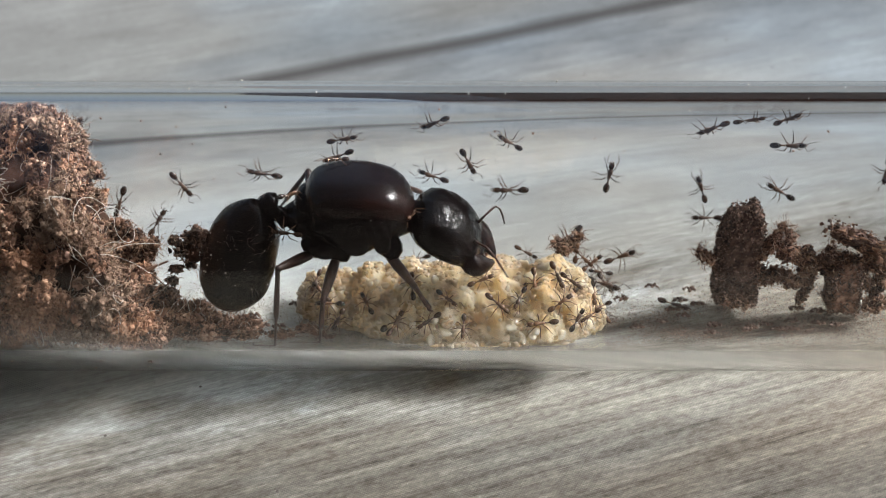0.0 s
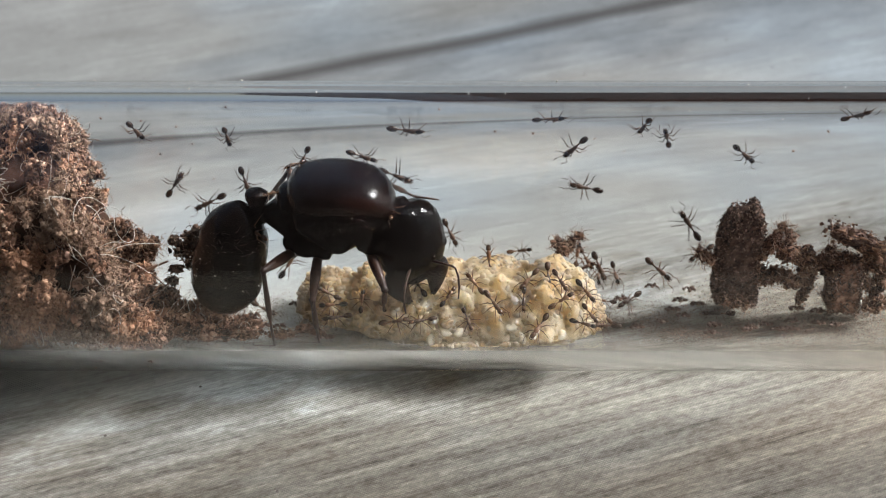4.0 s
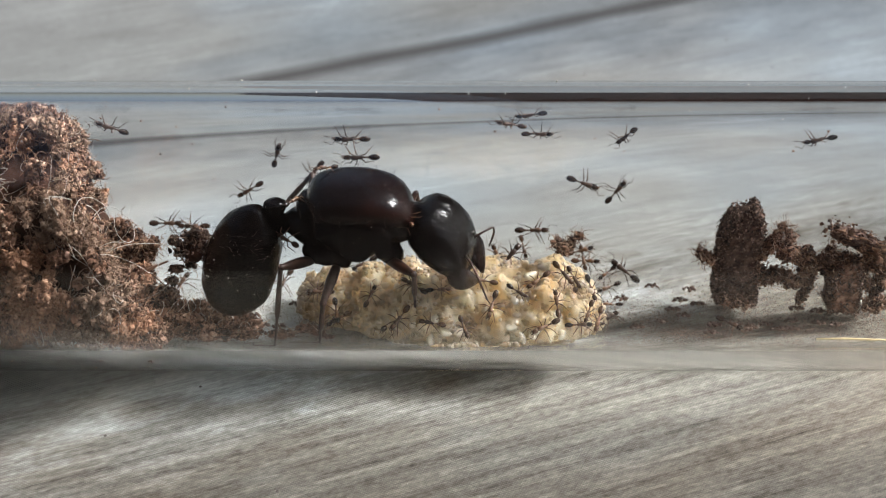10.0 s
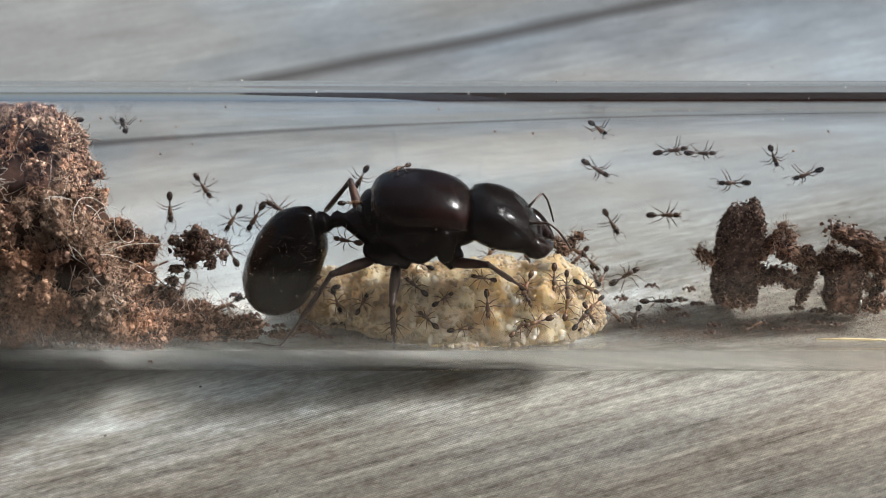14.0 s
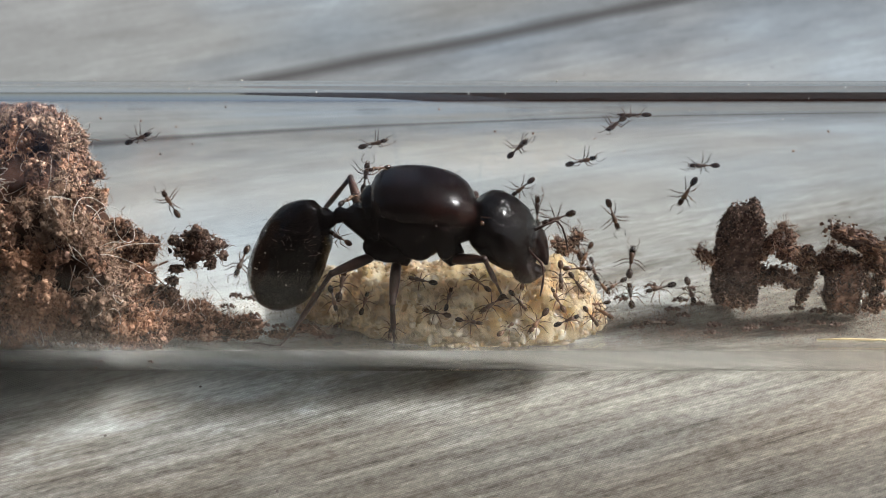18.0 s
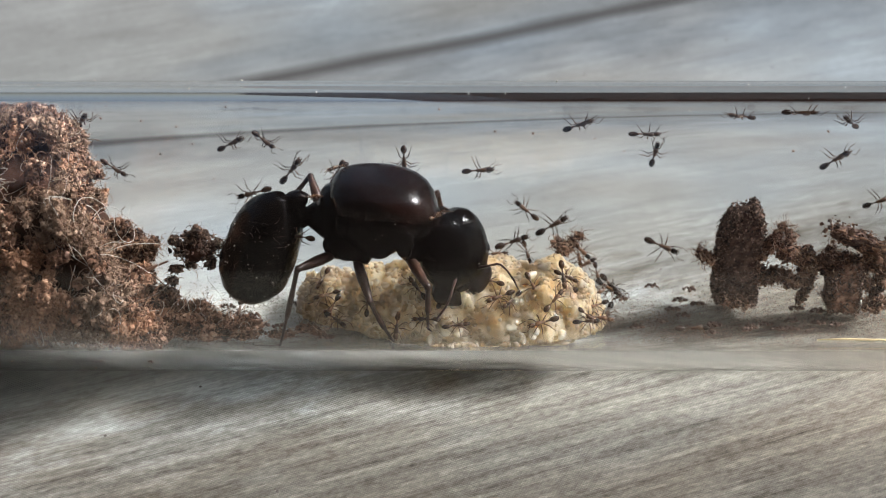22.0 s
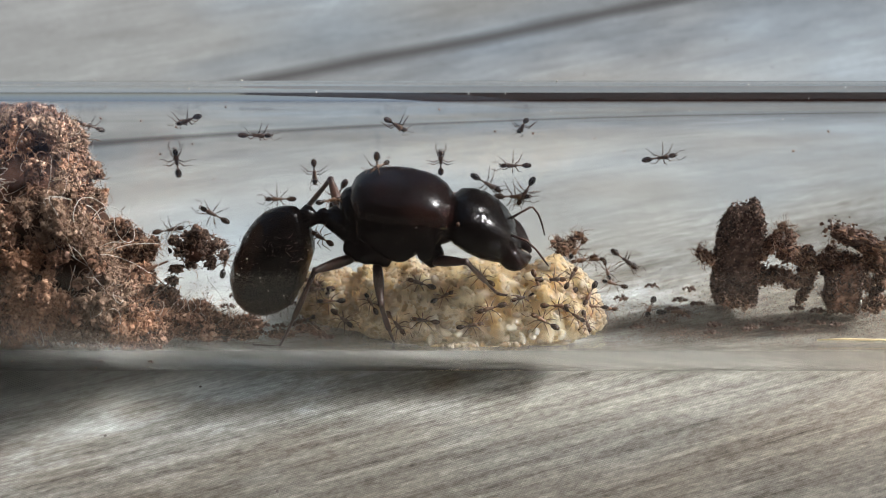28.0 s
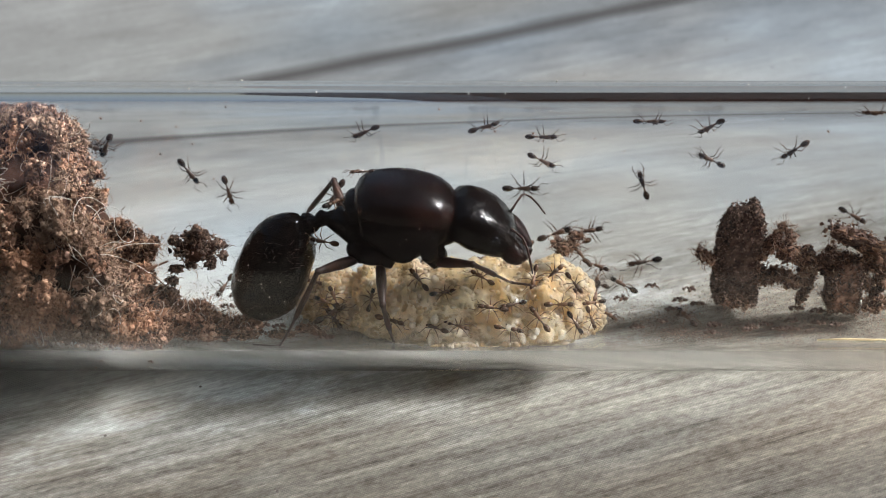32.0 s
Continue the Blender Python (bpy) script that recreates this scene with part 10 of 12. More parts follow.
    walk(legs["mid", -1][1], [(0, mm(-1.84, -3.25, -3.64, -66.02, 75.68, 114.66)), (0.5, mm(-1.75, -3.28, -3.64, -72.75, 75.93, 107.75)), (1, mm(-1.65, -3.31, -3.64, -79.44, 76.03, 100.87)), (1.5, mm(-1.56, -3.37, -3.56, -86.29, 75.41, 93.83)), (2, mm(-1.47, -3.43, -3.48, -92.4, 74.71, 87.51)), (2.5, mm(-1.38, -3.39, -3.56, -96.91, 75.07, 82.85)), (3, mm(-1.3, -3.35, -3.65, -101.64, 75.44, 77.98)), (3.2, mm(-1.34, -3.26, -3.77, -99, 76.66, 80.76)), (3.7, mm(-1.39, -3.26, -3.77, -95.69, 76.75, 84.16)), (4.2, mm(-1.45, -3.26, -3.76, -92.33, 76.8, 87.61)), (4.7, mm(-1.5, -3.26, -3.75, -88.93, 76.83, 91.09)), (5.2, mm(-1.55, -3.26, -3.74, -85.51, 76.83, 94.61)), (5.7, mm(-1.6, -3.25, -3.73, -82.06, 76.8, 98.16)), (6, mm(-1.62, -3.31, -3.64, -81.65, 76.04, 98.6)), (6.5, mm(-1.55, -3.29, -3.69, -85.66, 76.38, 94.46)), (7, mm(-1.49, -3.27, -3.74, -89.82, 76.71, 90.19)), (7.5, mm(-1.5, -3.25, -3.77, -88.73, 77, 91.31)), (8, mm(-1.51, -3.23, -3.8, -87.57, 77.31, 92.49)), (8.5, mm(-1.58, -3.29, -3.69, -83.88, 76.4, 96.3)), (9, mm(-1.65, -3.35, -3.57, -80.5, 75.56, 99.81)), (9.5, mm(-1.76, -3.4, -3.43, -74.52, 74.52, 106.03)), (10, mm(-1.87, -3.43, -3.28, -68.86, 73.47, 111.97)), (10.5, mm(-1.82, -3.5, -3.12, -72.75, 72.88, 108)), (11, mm(-1.54, -3.62, -2.91, -89.52, 72.21, 90.51)), (11.5, mm(-0.67, -3.57, -2.98, -127.71, 67.4, 50.06)), (12, mm(-0.81, -3.56, -3.09, -122.49, 69.18, 55.73)), (12.5, mm(-1, -3.57, -3.15, -115.19, 70.75, 63.52)), (13, mm(-1.19, -3.56, -3.21, -107.07, 72.12, 72.12)), (13.5, mm(-1.27, -3.55, -3.23, -103.16, 72.59, 76.23)), (14, mm(-1.35, -3.54, -3.25, -99.07, 73.01, 80.53)), (14.4, mm(-1.27, -3.52, -3.31, -103.26, 73.02, 76.16)), (14.95, mm(-1.34, -3.5, -3.36, -99.84, 73.54, 79.75)), (15.5, mm(-1.4, -3.47, -3.4, -96.2, 74.03, 83.55)), (16.05, mm(-1.47, -3.44, -3.45, -92.34, 74.49, 87.57)), (16.6, mm(-1.54, -3.41, -3.49, -88.22, 74.92, 91.85)), (17, mm(-1.55, -3.42, -3.46, -87.48, 74.73, 92.62)), (17.5, mm(-1.45, -3.44, -3.45, -93.67, 74.48, 86.19)), (18, mm(-1.34, -3.45, -3.45, -99.56, 74.11, 80.07)), (18.5, mm(-1.29, -3.48, -3.4, -102.03, 73.61, 77.47)), (19, mm(-1.25, -3.5, -3.35, -104.37, 73.11, 75.01)), (19.5, mm(-1.24, -3.5, -3.36, -104.44, 73.2, 74.94)), (20, mm(-1.24, -3.49, -3.38, -104.51, 73.3, 74.88)), (20.5, mm(-0.88, -3.45, -3.42, -120.92, 71.48, 57.72)), (21, mm(-0.52, -3.33, -3.49, -135.49, 68.96, 42.54)), (21.5, mm(-0.45, -3.27, -3.54, -139.06, 68.56, 38.92)), (22, mm(-0.37, -3.2, -3.6, -142.74, 68.12, 35.22)), (22.5, mm(-0.43, -3.23, -3.61, -140.44, 68.86, 37.61)), (23, mm(-0.5, -3.25, -3.62, -138.09, 69.57, 40.07)), (23.5, mm(-0.62, -3.37, -3.47, -131.57, 69.8, 46.62)), (24, mm(-0.75, -3.47, -3.33, -125.65, 69.98, 52.64)), (24.5, mm(-0.78, -3.49, -3.3, -124.17, 70.03, 54.16)), (25, mm(-0.82, -3.51, -3.26, -122.72, 70.08, 55.65)), (25.4, mm(-0.82, -3.51, -3.26, -122.72, 70.08, 55.65)), (25.95, mm(-0.83, -3.5, -3.29, -122.5, 70.33, 55.92)), (26.5, mm(-0.84, -3.48, -3.33, -122.29, 70.58, 56.18)), (27.05, mm(-0.84, -3.47, -3.36, -122.09, 70.83, 56.43)), (27.6, mm(-0.85, -3.46, -3.39, -121.89, 71.09, 56.67)), (28, mm(-0.87, -3.48, -3.36, -121.04, 71.01, 57.52)), (28.5, mm(-0.9, -3.48, -3.35, -119.64, 71.23, 59)), (29, mm(-0.94, -3.49, -3.35, -118.22, 71.45, 60.49)), (29.5, mm(-0.9, -3.45, -3.42, -120.2, 71.6, 58.48)), (30, mm(-0.86, -3.41, -3.49, -122.3, 71.76, 56.35)), (30.5, mm(-0.84, -3.39, -3.52, -123.39, 71.84, 55.25)), (31, mm(-0.82, -3.37, -3.55, -124.52, 71.92, 54.12)), (31.5, mm(-0.89, -3.45, -3.42, -120.63, 71.53, 58.02)), (32, mm(-0.96, -3.52, -3.29, -117.18, 71.19, 61.52))])
    walk(legs["front", -1][0], [(0, mm(1.6, -1.2, -2.1, 23.46, 56.22, -8.75)), (0.5, mm(1.6, -1.2, -2.1, 9.84, -1.75, -33.8)), (1, mm(1.6, -1.2, -2.1, 16.7, -9.18, -43.32)), (1.5, mm(1.6, -1.2, -2.1, 4.34, 13.93, -76.8)), (2, mm(1.6, -1.2, -2.1, -7.65, 38.83, -120.32)), (2.5, mm(1.6, -1.2, -2.1, -27.9, 63.18, -150.34)), (3, mm(1.6, -1.2, -2.1, -18.49, 39.03, -141.06)), (3.2, mm(1.6, -1.2, -2.1, 0.55, 27.47, -88.79)), (3.7, mm(1.6, -1.2, -2.1, 6.37, 19.74, -75.42)), (4.2, mm(1.6, -1.2, -2.1, 10.48, 10.66, -64.53)), (4.7, mm(1.6, -1.2, -2.1, 13.18, 2.29, -55.98)), (5.2, mm(1.6, -1.2, -2.1, 15, -3.63, -48.83)), (5.7, mm(1.6, -1.2, -2.1, 16.28, -6.87, -42.41)), (6, mm(1.6, -1.2, -2.1, 14.23, -7.15, -39.2)), (6.5, mm(1.6, -1.2, -2.1, 11.32, 0.03, -55.66)), (7, mm(1.6, -1.2, -2.1, 4.44, 18.9, -78.68)), (7.5, mm(1.6, -1.2, -2.1, 8.41, 10.53, -65.96)), (8, mm(1.6, -1.2, -2.1, 10.61, 4.02, -55.57)), (8.5, mm(1.6, -1.2, -2.1, 13.28, -4.82, -43.84)), (9, mm(1.6, -1.2, -2.1, 14.96, -10.55, -34.93)), (9.5, mm(1.6, -1.2, -2.1, 16.62, -13.82, -44.46)), (10, mm(1.6, -1.2, -2.1, 16.41, -15.55, -56.15)), (10.5, mm(1.6, -1.2, -2.1, -158.83, -25.43, -64.15)), (11, mm(1.6, -1.2, -2.1, -151.91, -35.91, -75.16)), (11.5, mm(1.6, -1.2, -2.1, 34.17, -37.2, -48.21)), (12, mm(1.6, -1.2, -2.1, 34.48, -24.13, -33.42)), (12.5, mm(1.6, -1.2, -2.1, 38.22, -23.1, -32.28)), (13, mm(1.6, -1.2, -2.1, 41.69, -21.9, -30.69)), (13.5, mm(1.6, -1.2, -2.1, 40.23, -22.41, -31.41)), (14, mm(1.6, -1.2, -2.1, 38.61, -22.07, -31.3)), (14.4, mm(1.6, -1.2, -2.1, 44.37, -15.55, -23.06)), (14.95, mm(1.6, -1.2, -2.1, 43.72, -16.98, -24.93)), (15.5, mm(1.6, -1.2, -2.1, 43.13, -19.08, -27.43)), (16.05, mm(1.6, -1.2, -2.1, 42.27, -20.19, -28.82)), (16.6, mm(1.6, -1.2, -2.1, 41.28, -21.14, -29.99)), (17, mm(1.6, -1.2, -2.1, 40.67, -21.34, -30.31)), (17.5, mm(1.6, -1.2, -2.1, 35.87, -25.69, -34.6)), (18, mm(1.6, -1.2, -2.1, 30.01, -27.8, -37.14)), (18.5, mm(1.6, -1.2, -2.1, 31.85, -28.16, -41.08)), (19, mm(1.6, -1.2, -2.1, 33.23, -27.95, -45.04)), (19.5, mm(1.6, -1.2, -2.1, 32.97, -27.58, -44.77)), (20, mm(1.6, -1.2, -2.1, 32.71, -27.2, -44.51)), (20.5, mm(1.6, -1.2, -2.1, 16.03, -16.1, -63.1)), (21, mm(1.6, -1.2, -2.1, 2.99, -0.45, -90.6)), (21.5, mm(1.6, -1.2, -2.1, 6.57, 0.44, -78.27)), (22, mm(1.6, -1.2, -2.1, 9.01, -0.23, -66.24)), (22.5, mm(1.6, -1.2, -2.1, 17.27, -15.25, -41.94)), (23, mm(1.6, -1.2, -2.1, 27.66, -20.1, -31.43)), (23.5, mm(1.6, -1.2, -2.1, 28.33, -21.33, -32.07)), (24, mm(1.6, -1.2, -2.1, 28.97, -23.29, -33.21)), (24.5, mm(1.6, -1.2, -2.1, 27.68, -25.18, -34.41)), (25, mm(1.6, -1.2, -2.1, 26.23, -26.98, -35.43)), (25.4, mm(1.6, -1.2, -2.1, 24.53, -26.99, -35.4)), (25.95, mm(1.6, -1.2, -2.1, 28.28, -26.31, -35.08)), (26.5, mm(1.6, -1.2, -2.1, 31.75, -25.4, -34.46)), (27.05, mm(1.6, -1.2, -2.1, 34.87, -23.41, -32.83)), (27.6, mm(1.6, -1.2, -2.1, 37.63, -21.28, -30.75)), (28, mm(1.6, -1.2, -2.1, 34.81, -25.16, -34.2)), (28.5, mm(1.6, -1.2, -2.1, 32.32, -25.53, -34.53)), (29, mm(1.6, -1.2, -2.1, 29.71, -26.69, -35.32)), (29.5, mm(1.6, -1.2, -2.1, 35.39, -26.59, -35.32)), (30, mm(1.6, -1.2, -2.1, 40.43, -23.63, -32.55)), (30.5, mm(1.6, -1.2, -2.1, 40.69, -19.83, -28.82)), (31, mm(1.6, -1.2, -2.1, 40.39, -13.54, -22.76)), (31.5, mm(1.6, -1.2, -2.1, 41.82, -16.99, -25.63)), (32, mm(1.6, -1.2, -2.1, 43.53, -20.25, -28.6))])
    walk(legs["front", -1][1], [(0, mm(3.03, -1.42, -4.26, 11.92, 64.22, -0.55)), (0.5, mm(3.76, -2.65, -2.02, 54.21, 79.87, 42.47)), (1, mm(3.47, -2.96, -1.69, 96.33, 69.92, 85.42)), (1.5, mm(2.18, -3.66, -2.73, 103.03, 65.16, 93)), (2, mm(0.58, -2.95, -3.73, 103.91, 77.65, 92.91)), (2.5, mm(0.58, -1.78, -4.42, 116.57, 74.5, 106.12)), (3, mm(0.03, -2.47, -3.74, 97.94, 66.85, 87.31)), (3.2, mm(1.65, -3.51, -3.3, 99.26, 52.48, 90.31)), (3.7, mm(2.22, -3.57, -2.98, 102.54, 54.42, 93.98)), (4.2, mm(2.7, -3.51, -2.58, 105.23, 58.24, 96.44)), (4.7, mm(3.05, -3.35, -2.2, 105.75, 62.91, 96.27)), (5.2, mm(3.31, -3.15, -1.94, 103.04, 67.13, 92.8)), (5.7, mm(3.51, -2.94, -1.79, 96.85, 70.21, 85.96)), (6, mm(3.6, -2.83, -1.78, 87.25, 74.7, 75.83)), (6.5, mm(3.07, -3.35, -2.1, 104.7, 68.08, 94.48)), (7, mm(2.08, -3.61, -2.94, 102.22, 58.93, 92.88)), (7.5, mm(2.64, -3.53, -2.58, 105.14, 63.53, 95.51)), (8, mm(3.07, -3.34, -2.28, 105.2, 68.77, 94.94)), (8.5, mm(3.47, -2.99, -1.88, 95.86, 73.49, 84.8)), (9, mm(3.7, -2.66, -1.62, 73.2, 75.27, 61.35)), (9.5, mm(3.4, -2.97, -1.48, 92.57, 71.21, 81.4)), (10, mm(3, -3.28, -1.4, 100.34, 65.49, 90.03)), (10.5, mm(2.62, -3.31, -0.98, 90.22, 64.51, 78.93)), (11, mm(2.14, -3.24, -0.58, 78.4, 63.66, 65.79)), (11.5, mm(2.98, -2.74, -0.53, 57.57, 61.78, 42.9)), (12, mm(3.58, -2.51, -1.04, 47.05, 49.94, 28.12)), (12.5, mm(3.62, -2.48, -1.08, 52.98, 47, 32.81)), (13, mm(3.67, -2.43, -1.13, 58.09, 43.95, 36.79)), (13.5, mm(3.65, -2.45, -1.11, 56.09, 45.33, 35.3)), (14, mm(3.66, -2.45, -1.12, 54.56, 46.79, 34.37)), (14.4, mm(3.9, -2.18, -1.4, 61.51, 38.16, 37.4)), (14.95, mm(3.85, -2.25, -1.34, 62.3, 40.66, 39.83)), (15.5, mm(3.78, -2.33, -1.25, 62.9, 43.04, 41.82)), (16.05, mm(3.74, -2.38, -1.2, 64.07, 45.46, 44.39)), (16.6, mm(3.7, -2.41, -1.16, 65.53, 47.85, 47.14)), (17, mm(3.69, -2.42, -1.15, 62.8, 47.61, 43.85)), (17.5, mm(3.53, -2.53, -0.97, 62.01, 55.07, 45.73)), (18, mm(3.43, -2.59, -0.89, 63.63, 62.52, 49.5)), (18.5, mm(3.33, -2.71, -0.87, 71.26, 62.07, 57.69)), (19, mm(3.22, -2.83, -0.88, 78.45, 61, 65.53)), (19.5, mm(3.24, -2.82, -0.9, 78.68, 61.1, 65.81)), (20, mm(3.25, -2.82, -0.91, 78.92, 61.21, 66.09)), (20.5, mm(2.73, -3.43, -1.38, 93.95, 66.14, 83)), (21, mm(1.57, -3.8, -2.08, 92.51, 69.56, 81.37)), (21.5, mm(2.13, -3.75, -2.12, 93.75, 70.53, 82.66)), (22, mm(2.65, -3.58, -2.09, 93.01, 73.33, 81.84)), (22.5, mm(3.47, -2.88, -1.42, 72.59, 73.21, 60.55)), (23, mm(3.68, -2.47, -1.21, 53.71, 60.73, 38.6)), (23.5, mm(3.65, -2.49, -1.15, 50.61, 59.26, 34.99)), (24, mm(3.6, -2.51, -1.07, 46.95, 57.65, 30.81)), (24.5, mm(3.54, -2.53, -0.99, 47.44, 60.16, 32.06)), (25, mm(3.49, -2.54, -0.92, 48.05, 62.71, 33.36)), (25.4, mm(3.49, -2.54, -0.92, 47.08, 64.48, 32.84)), (25.95, mm(3.51, -2.54, -0.95, 49.7, 60.53, 34.44)), (26.5, mm(3.54, -2.53, -0.98, 51.99, 56.65, 35.6)), (27.05, mm(3.6, -2.49, -1.07, 54.81, 52.9, 37.22)), (27.6, mm(3.68, -2.44, -1.16, 57.23, 49.27, 38.34)), (28, mm(3.55, -2.52, -0.99, 57.05, 54.53, 40.17)), (28.5, mm(3.53, -2.53, -0.98, 56.09, 57.38, 40.09)), (29, mm(3.5, -2.54, -0.93, 54.14, 60.27, 38.92)), (29.5, mm(3.5, -2.54, -0.94, 64.99, 56.71, 49.52)), (30, mm(3.61, -2.48, -1.06, 75.12, 52.44, 60.16)), (30.5, mm(3.74, -2.38, -1.22, 66.16, 48.3, 48.06)), (31, mm(3.93, -2.18, -1.49, 59.55, 43.15, 38.01)), (31.5, mm(3.84, -2.28, -1.34, 61.55, 43.34, 40.4)), (32, mm(3.74, -2.37, -1.2, 63.42, 43.33, 42.6))])
    walk(legs["hind", 1][0], [(0, mm(-2.5, 1.25, -1.2, 21.12, -27.39, 100.33)), (0.5, mm(-2.5, 1.25, -1.2, 21.12, -27.39, 100.33)), (1, mm(-2.5, 1.25, -1.2, 21.12, -27.39, 100.33)), (1.5, mm(-2.5, 1.25, -1.2, 21.82, -28.91, 99.52)), (2, mm(-2.5, 1.25, -1.2, 22.58, -30.42, 98.66)), (2.5, mm(-2.5, 1.25, -1.2, 21.82, -28.91, 99.52)), (3, mm(-2.5, 1.25, -1.2, 21.12, -27.39, 100.33)), (3.2, mm(-2.5, 1.25, -1.2, 20.08, -24.91, 101.55)), (3.7, mm(-2.5, 1.25, -1.2, 20.13, -25.03, 101.49)), (4.2, mm(-2.5, 1.25, -1.2, 20.18, -25.16, 101.43)), (4.7, mm(-2.5, 1.25, -1.2, 20.23, -25.28, 101.37)), (5.2, mm(-2.5, 1.25, -1.2, 20.28, -25.41, 101.31)), (5.7, mm(-2.5, 1.25, -1.2, 20.33, -25.53, 101.25)), (6, mm(-2.5, 1.25, -1.2, 21.12, -27.39, 100.33)), (6.5, mm(-2.5, 1.25, -1.2, 20.72, -26.46, 100.8)), (7, mm(-2.5, 1.25, -1.2, 20.33, -25.53, 101.25)), (7.5, mm(-2.5, 1.25, -1.2, 20.08, -24.91, 101.55)), (8, mm(-2.5, 1.25, -1.2, 19.84, -24.28, 101.83)), (8.5, mm(-2.5, 1.25, -1.2, 20.72, -26.46, 100.8)), (9, mm(-2.5, 1.25, -1.2, 21.68, -28.61, 99.69)), (9.5, mm(-2.5, 1.25, -1.2, 23.06, -31.31, 98.12)), (10, mm(-2.5, 1.25, -1.2, 24.62, -33.94, 96.39)), (10.5, mm(-2.5, 1.25, -1.2, 22.37, -36.77, 96.38)), (11, mm(-2.5, 1.25, -1.2, 20.14, -39.53, 96.58)), (11.5, mm(-3.11, 0.32, -0.69, -24.54, -19.7, 111.02)), (12, mm(-3.13, 0.35, -0.7, -25.99, -22.56, 110.25)), (12.5, mm(-3.13, 0.34, -0.7, -26.16, -22.63, 109.92)), (13, mm(-3.14, 0.34, -0.7, -26.33, -22.7, 109.58)), (13.5, mm(-3.14, 0.34, -0.7, -26.39, -22.72, 109.45)), (14, mm(-3.14, 0.34, -0.71, -26.46, -22.75, 109.31)), (14.4, mm(-3.14, 0.34, -0.71, -26.44, -22.75, 109.36)), (14.95, mm(-3.14, 0.34, -0.71, -26.51, -22.78, 109.22)), (15.5, mm(-3.14, 0.34, -0.71, -26.58, -22.81, 109.08)), (16.05, mm(-3.14, 0.33, -0.71, -26.65, -22.84, 108.94)), (16.6, mm(-3.14, 0.33, -0.71, -26.72, -22.87, 108.8)), (17, mm(-3.14, 0.33, -0.71, -26.71, -22.87, 108.81)), (17.5, mm(-3.14, 0.33, -0.71, -26.64, -22.84, 108.97)), (18, mm(-3.14, 0.34, -0.71, -26.56, -22.81, 109.12)), (18.5, mm(-3.14, 0.34, -0.71, -26.5, -22.79, 109.24)), (19, mm(-3.14, 0.34, -0.71, -26.44, -22.76, 109.36)), (19.5, mm(-3.14, 0.34, -0.71, -26.45, -22.76, 109.34)), (20, mm(-3.14, 0.34, -0.71, -26.46, -22.77, 109.33)), (20.5, mm(-3.14, 0.34, -0.7, -26.24, -22.69, 109.79)), (21, mm(-3.13, 0.35, -0.7, -26.02, -22.62, 110.25)), (21.5, mm(-3.13, 0.35, -0.7, -25.99, -22.61, 110.31)), (22, mm(-3.13, 0.35, -0.7, -25.97, -22.61, 110.36)), (22.5, mm(-3.13, 0.35, -0.7, -26.02, -22.63, 110.25)), (23, mm(-3.13, 0.35, -0.7, -26.08, -22.66, 110.14)), (23.5, mm(-3.13, 0.35, -0.7, -26.09, -22.64, 110.11)), (24, mm(-3.13, 0.35, -0.7, -26.09, -22.63, 110.08)), (24.5, mm(-3.13, 0.35, -0.7, -26.1, -22.62, 110.07)), (25, mm(-3.13, 0.35, -0.7, -26.1, -22.62, 110.06)), (25.4, mm(-3.13, 0.35, -0.7, -26.1, -22.62, 110.06)), (25.95, mm(-3.13, 0.35, -0.7, -26.12, -22.63, 110.01)), (26.5, mm(-3.13, 0.34, -0.7, -26.15, -22.65, 109.96)), (27.05, mm(-3.13, 0.34, -0.7, -26.18, -22.66, 109.91)), (27.6, mm(-3.14, 0.34, -0.7, -26.2, -22.67, 109.86)), (28, mm(-3.14, 0.34, -0.7, -26.19, -22.67, 109.88)), (28.5, mm(-3.14, 0.34, -0.7, -26.22, -22.68, 109.83)), (29, mm(-3.14, 0.34, -0.7, -26.24, -22.68, 109.78)), (29.5, mm(-3.14, 0.34, -0.7, -26.25, -22.7, 109.77)), (30, mm(-3.14, 0.34, -0.7, -26.26, -22.71, 109.75)), (30.5, mm(-3.14, 0.34, -0.7, -26.27, -22.72, 109.74)), (31, mm(-3.14, 0.34, -0.7, -26.28, -22.72, 109.73)), (31.5, mm(-3.14, 0.34, -0.7, -26.24, -22.69, 109.78)), (32, mm(-3.14, 0.34, -0.7, -26.21, -22.66, 109.83))])
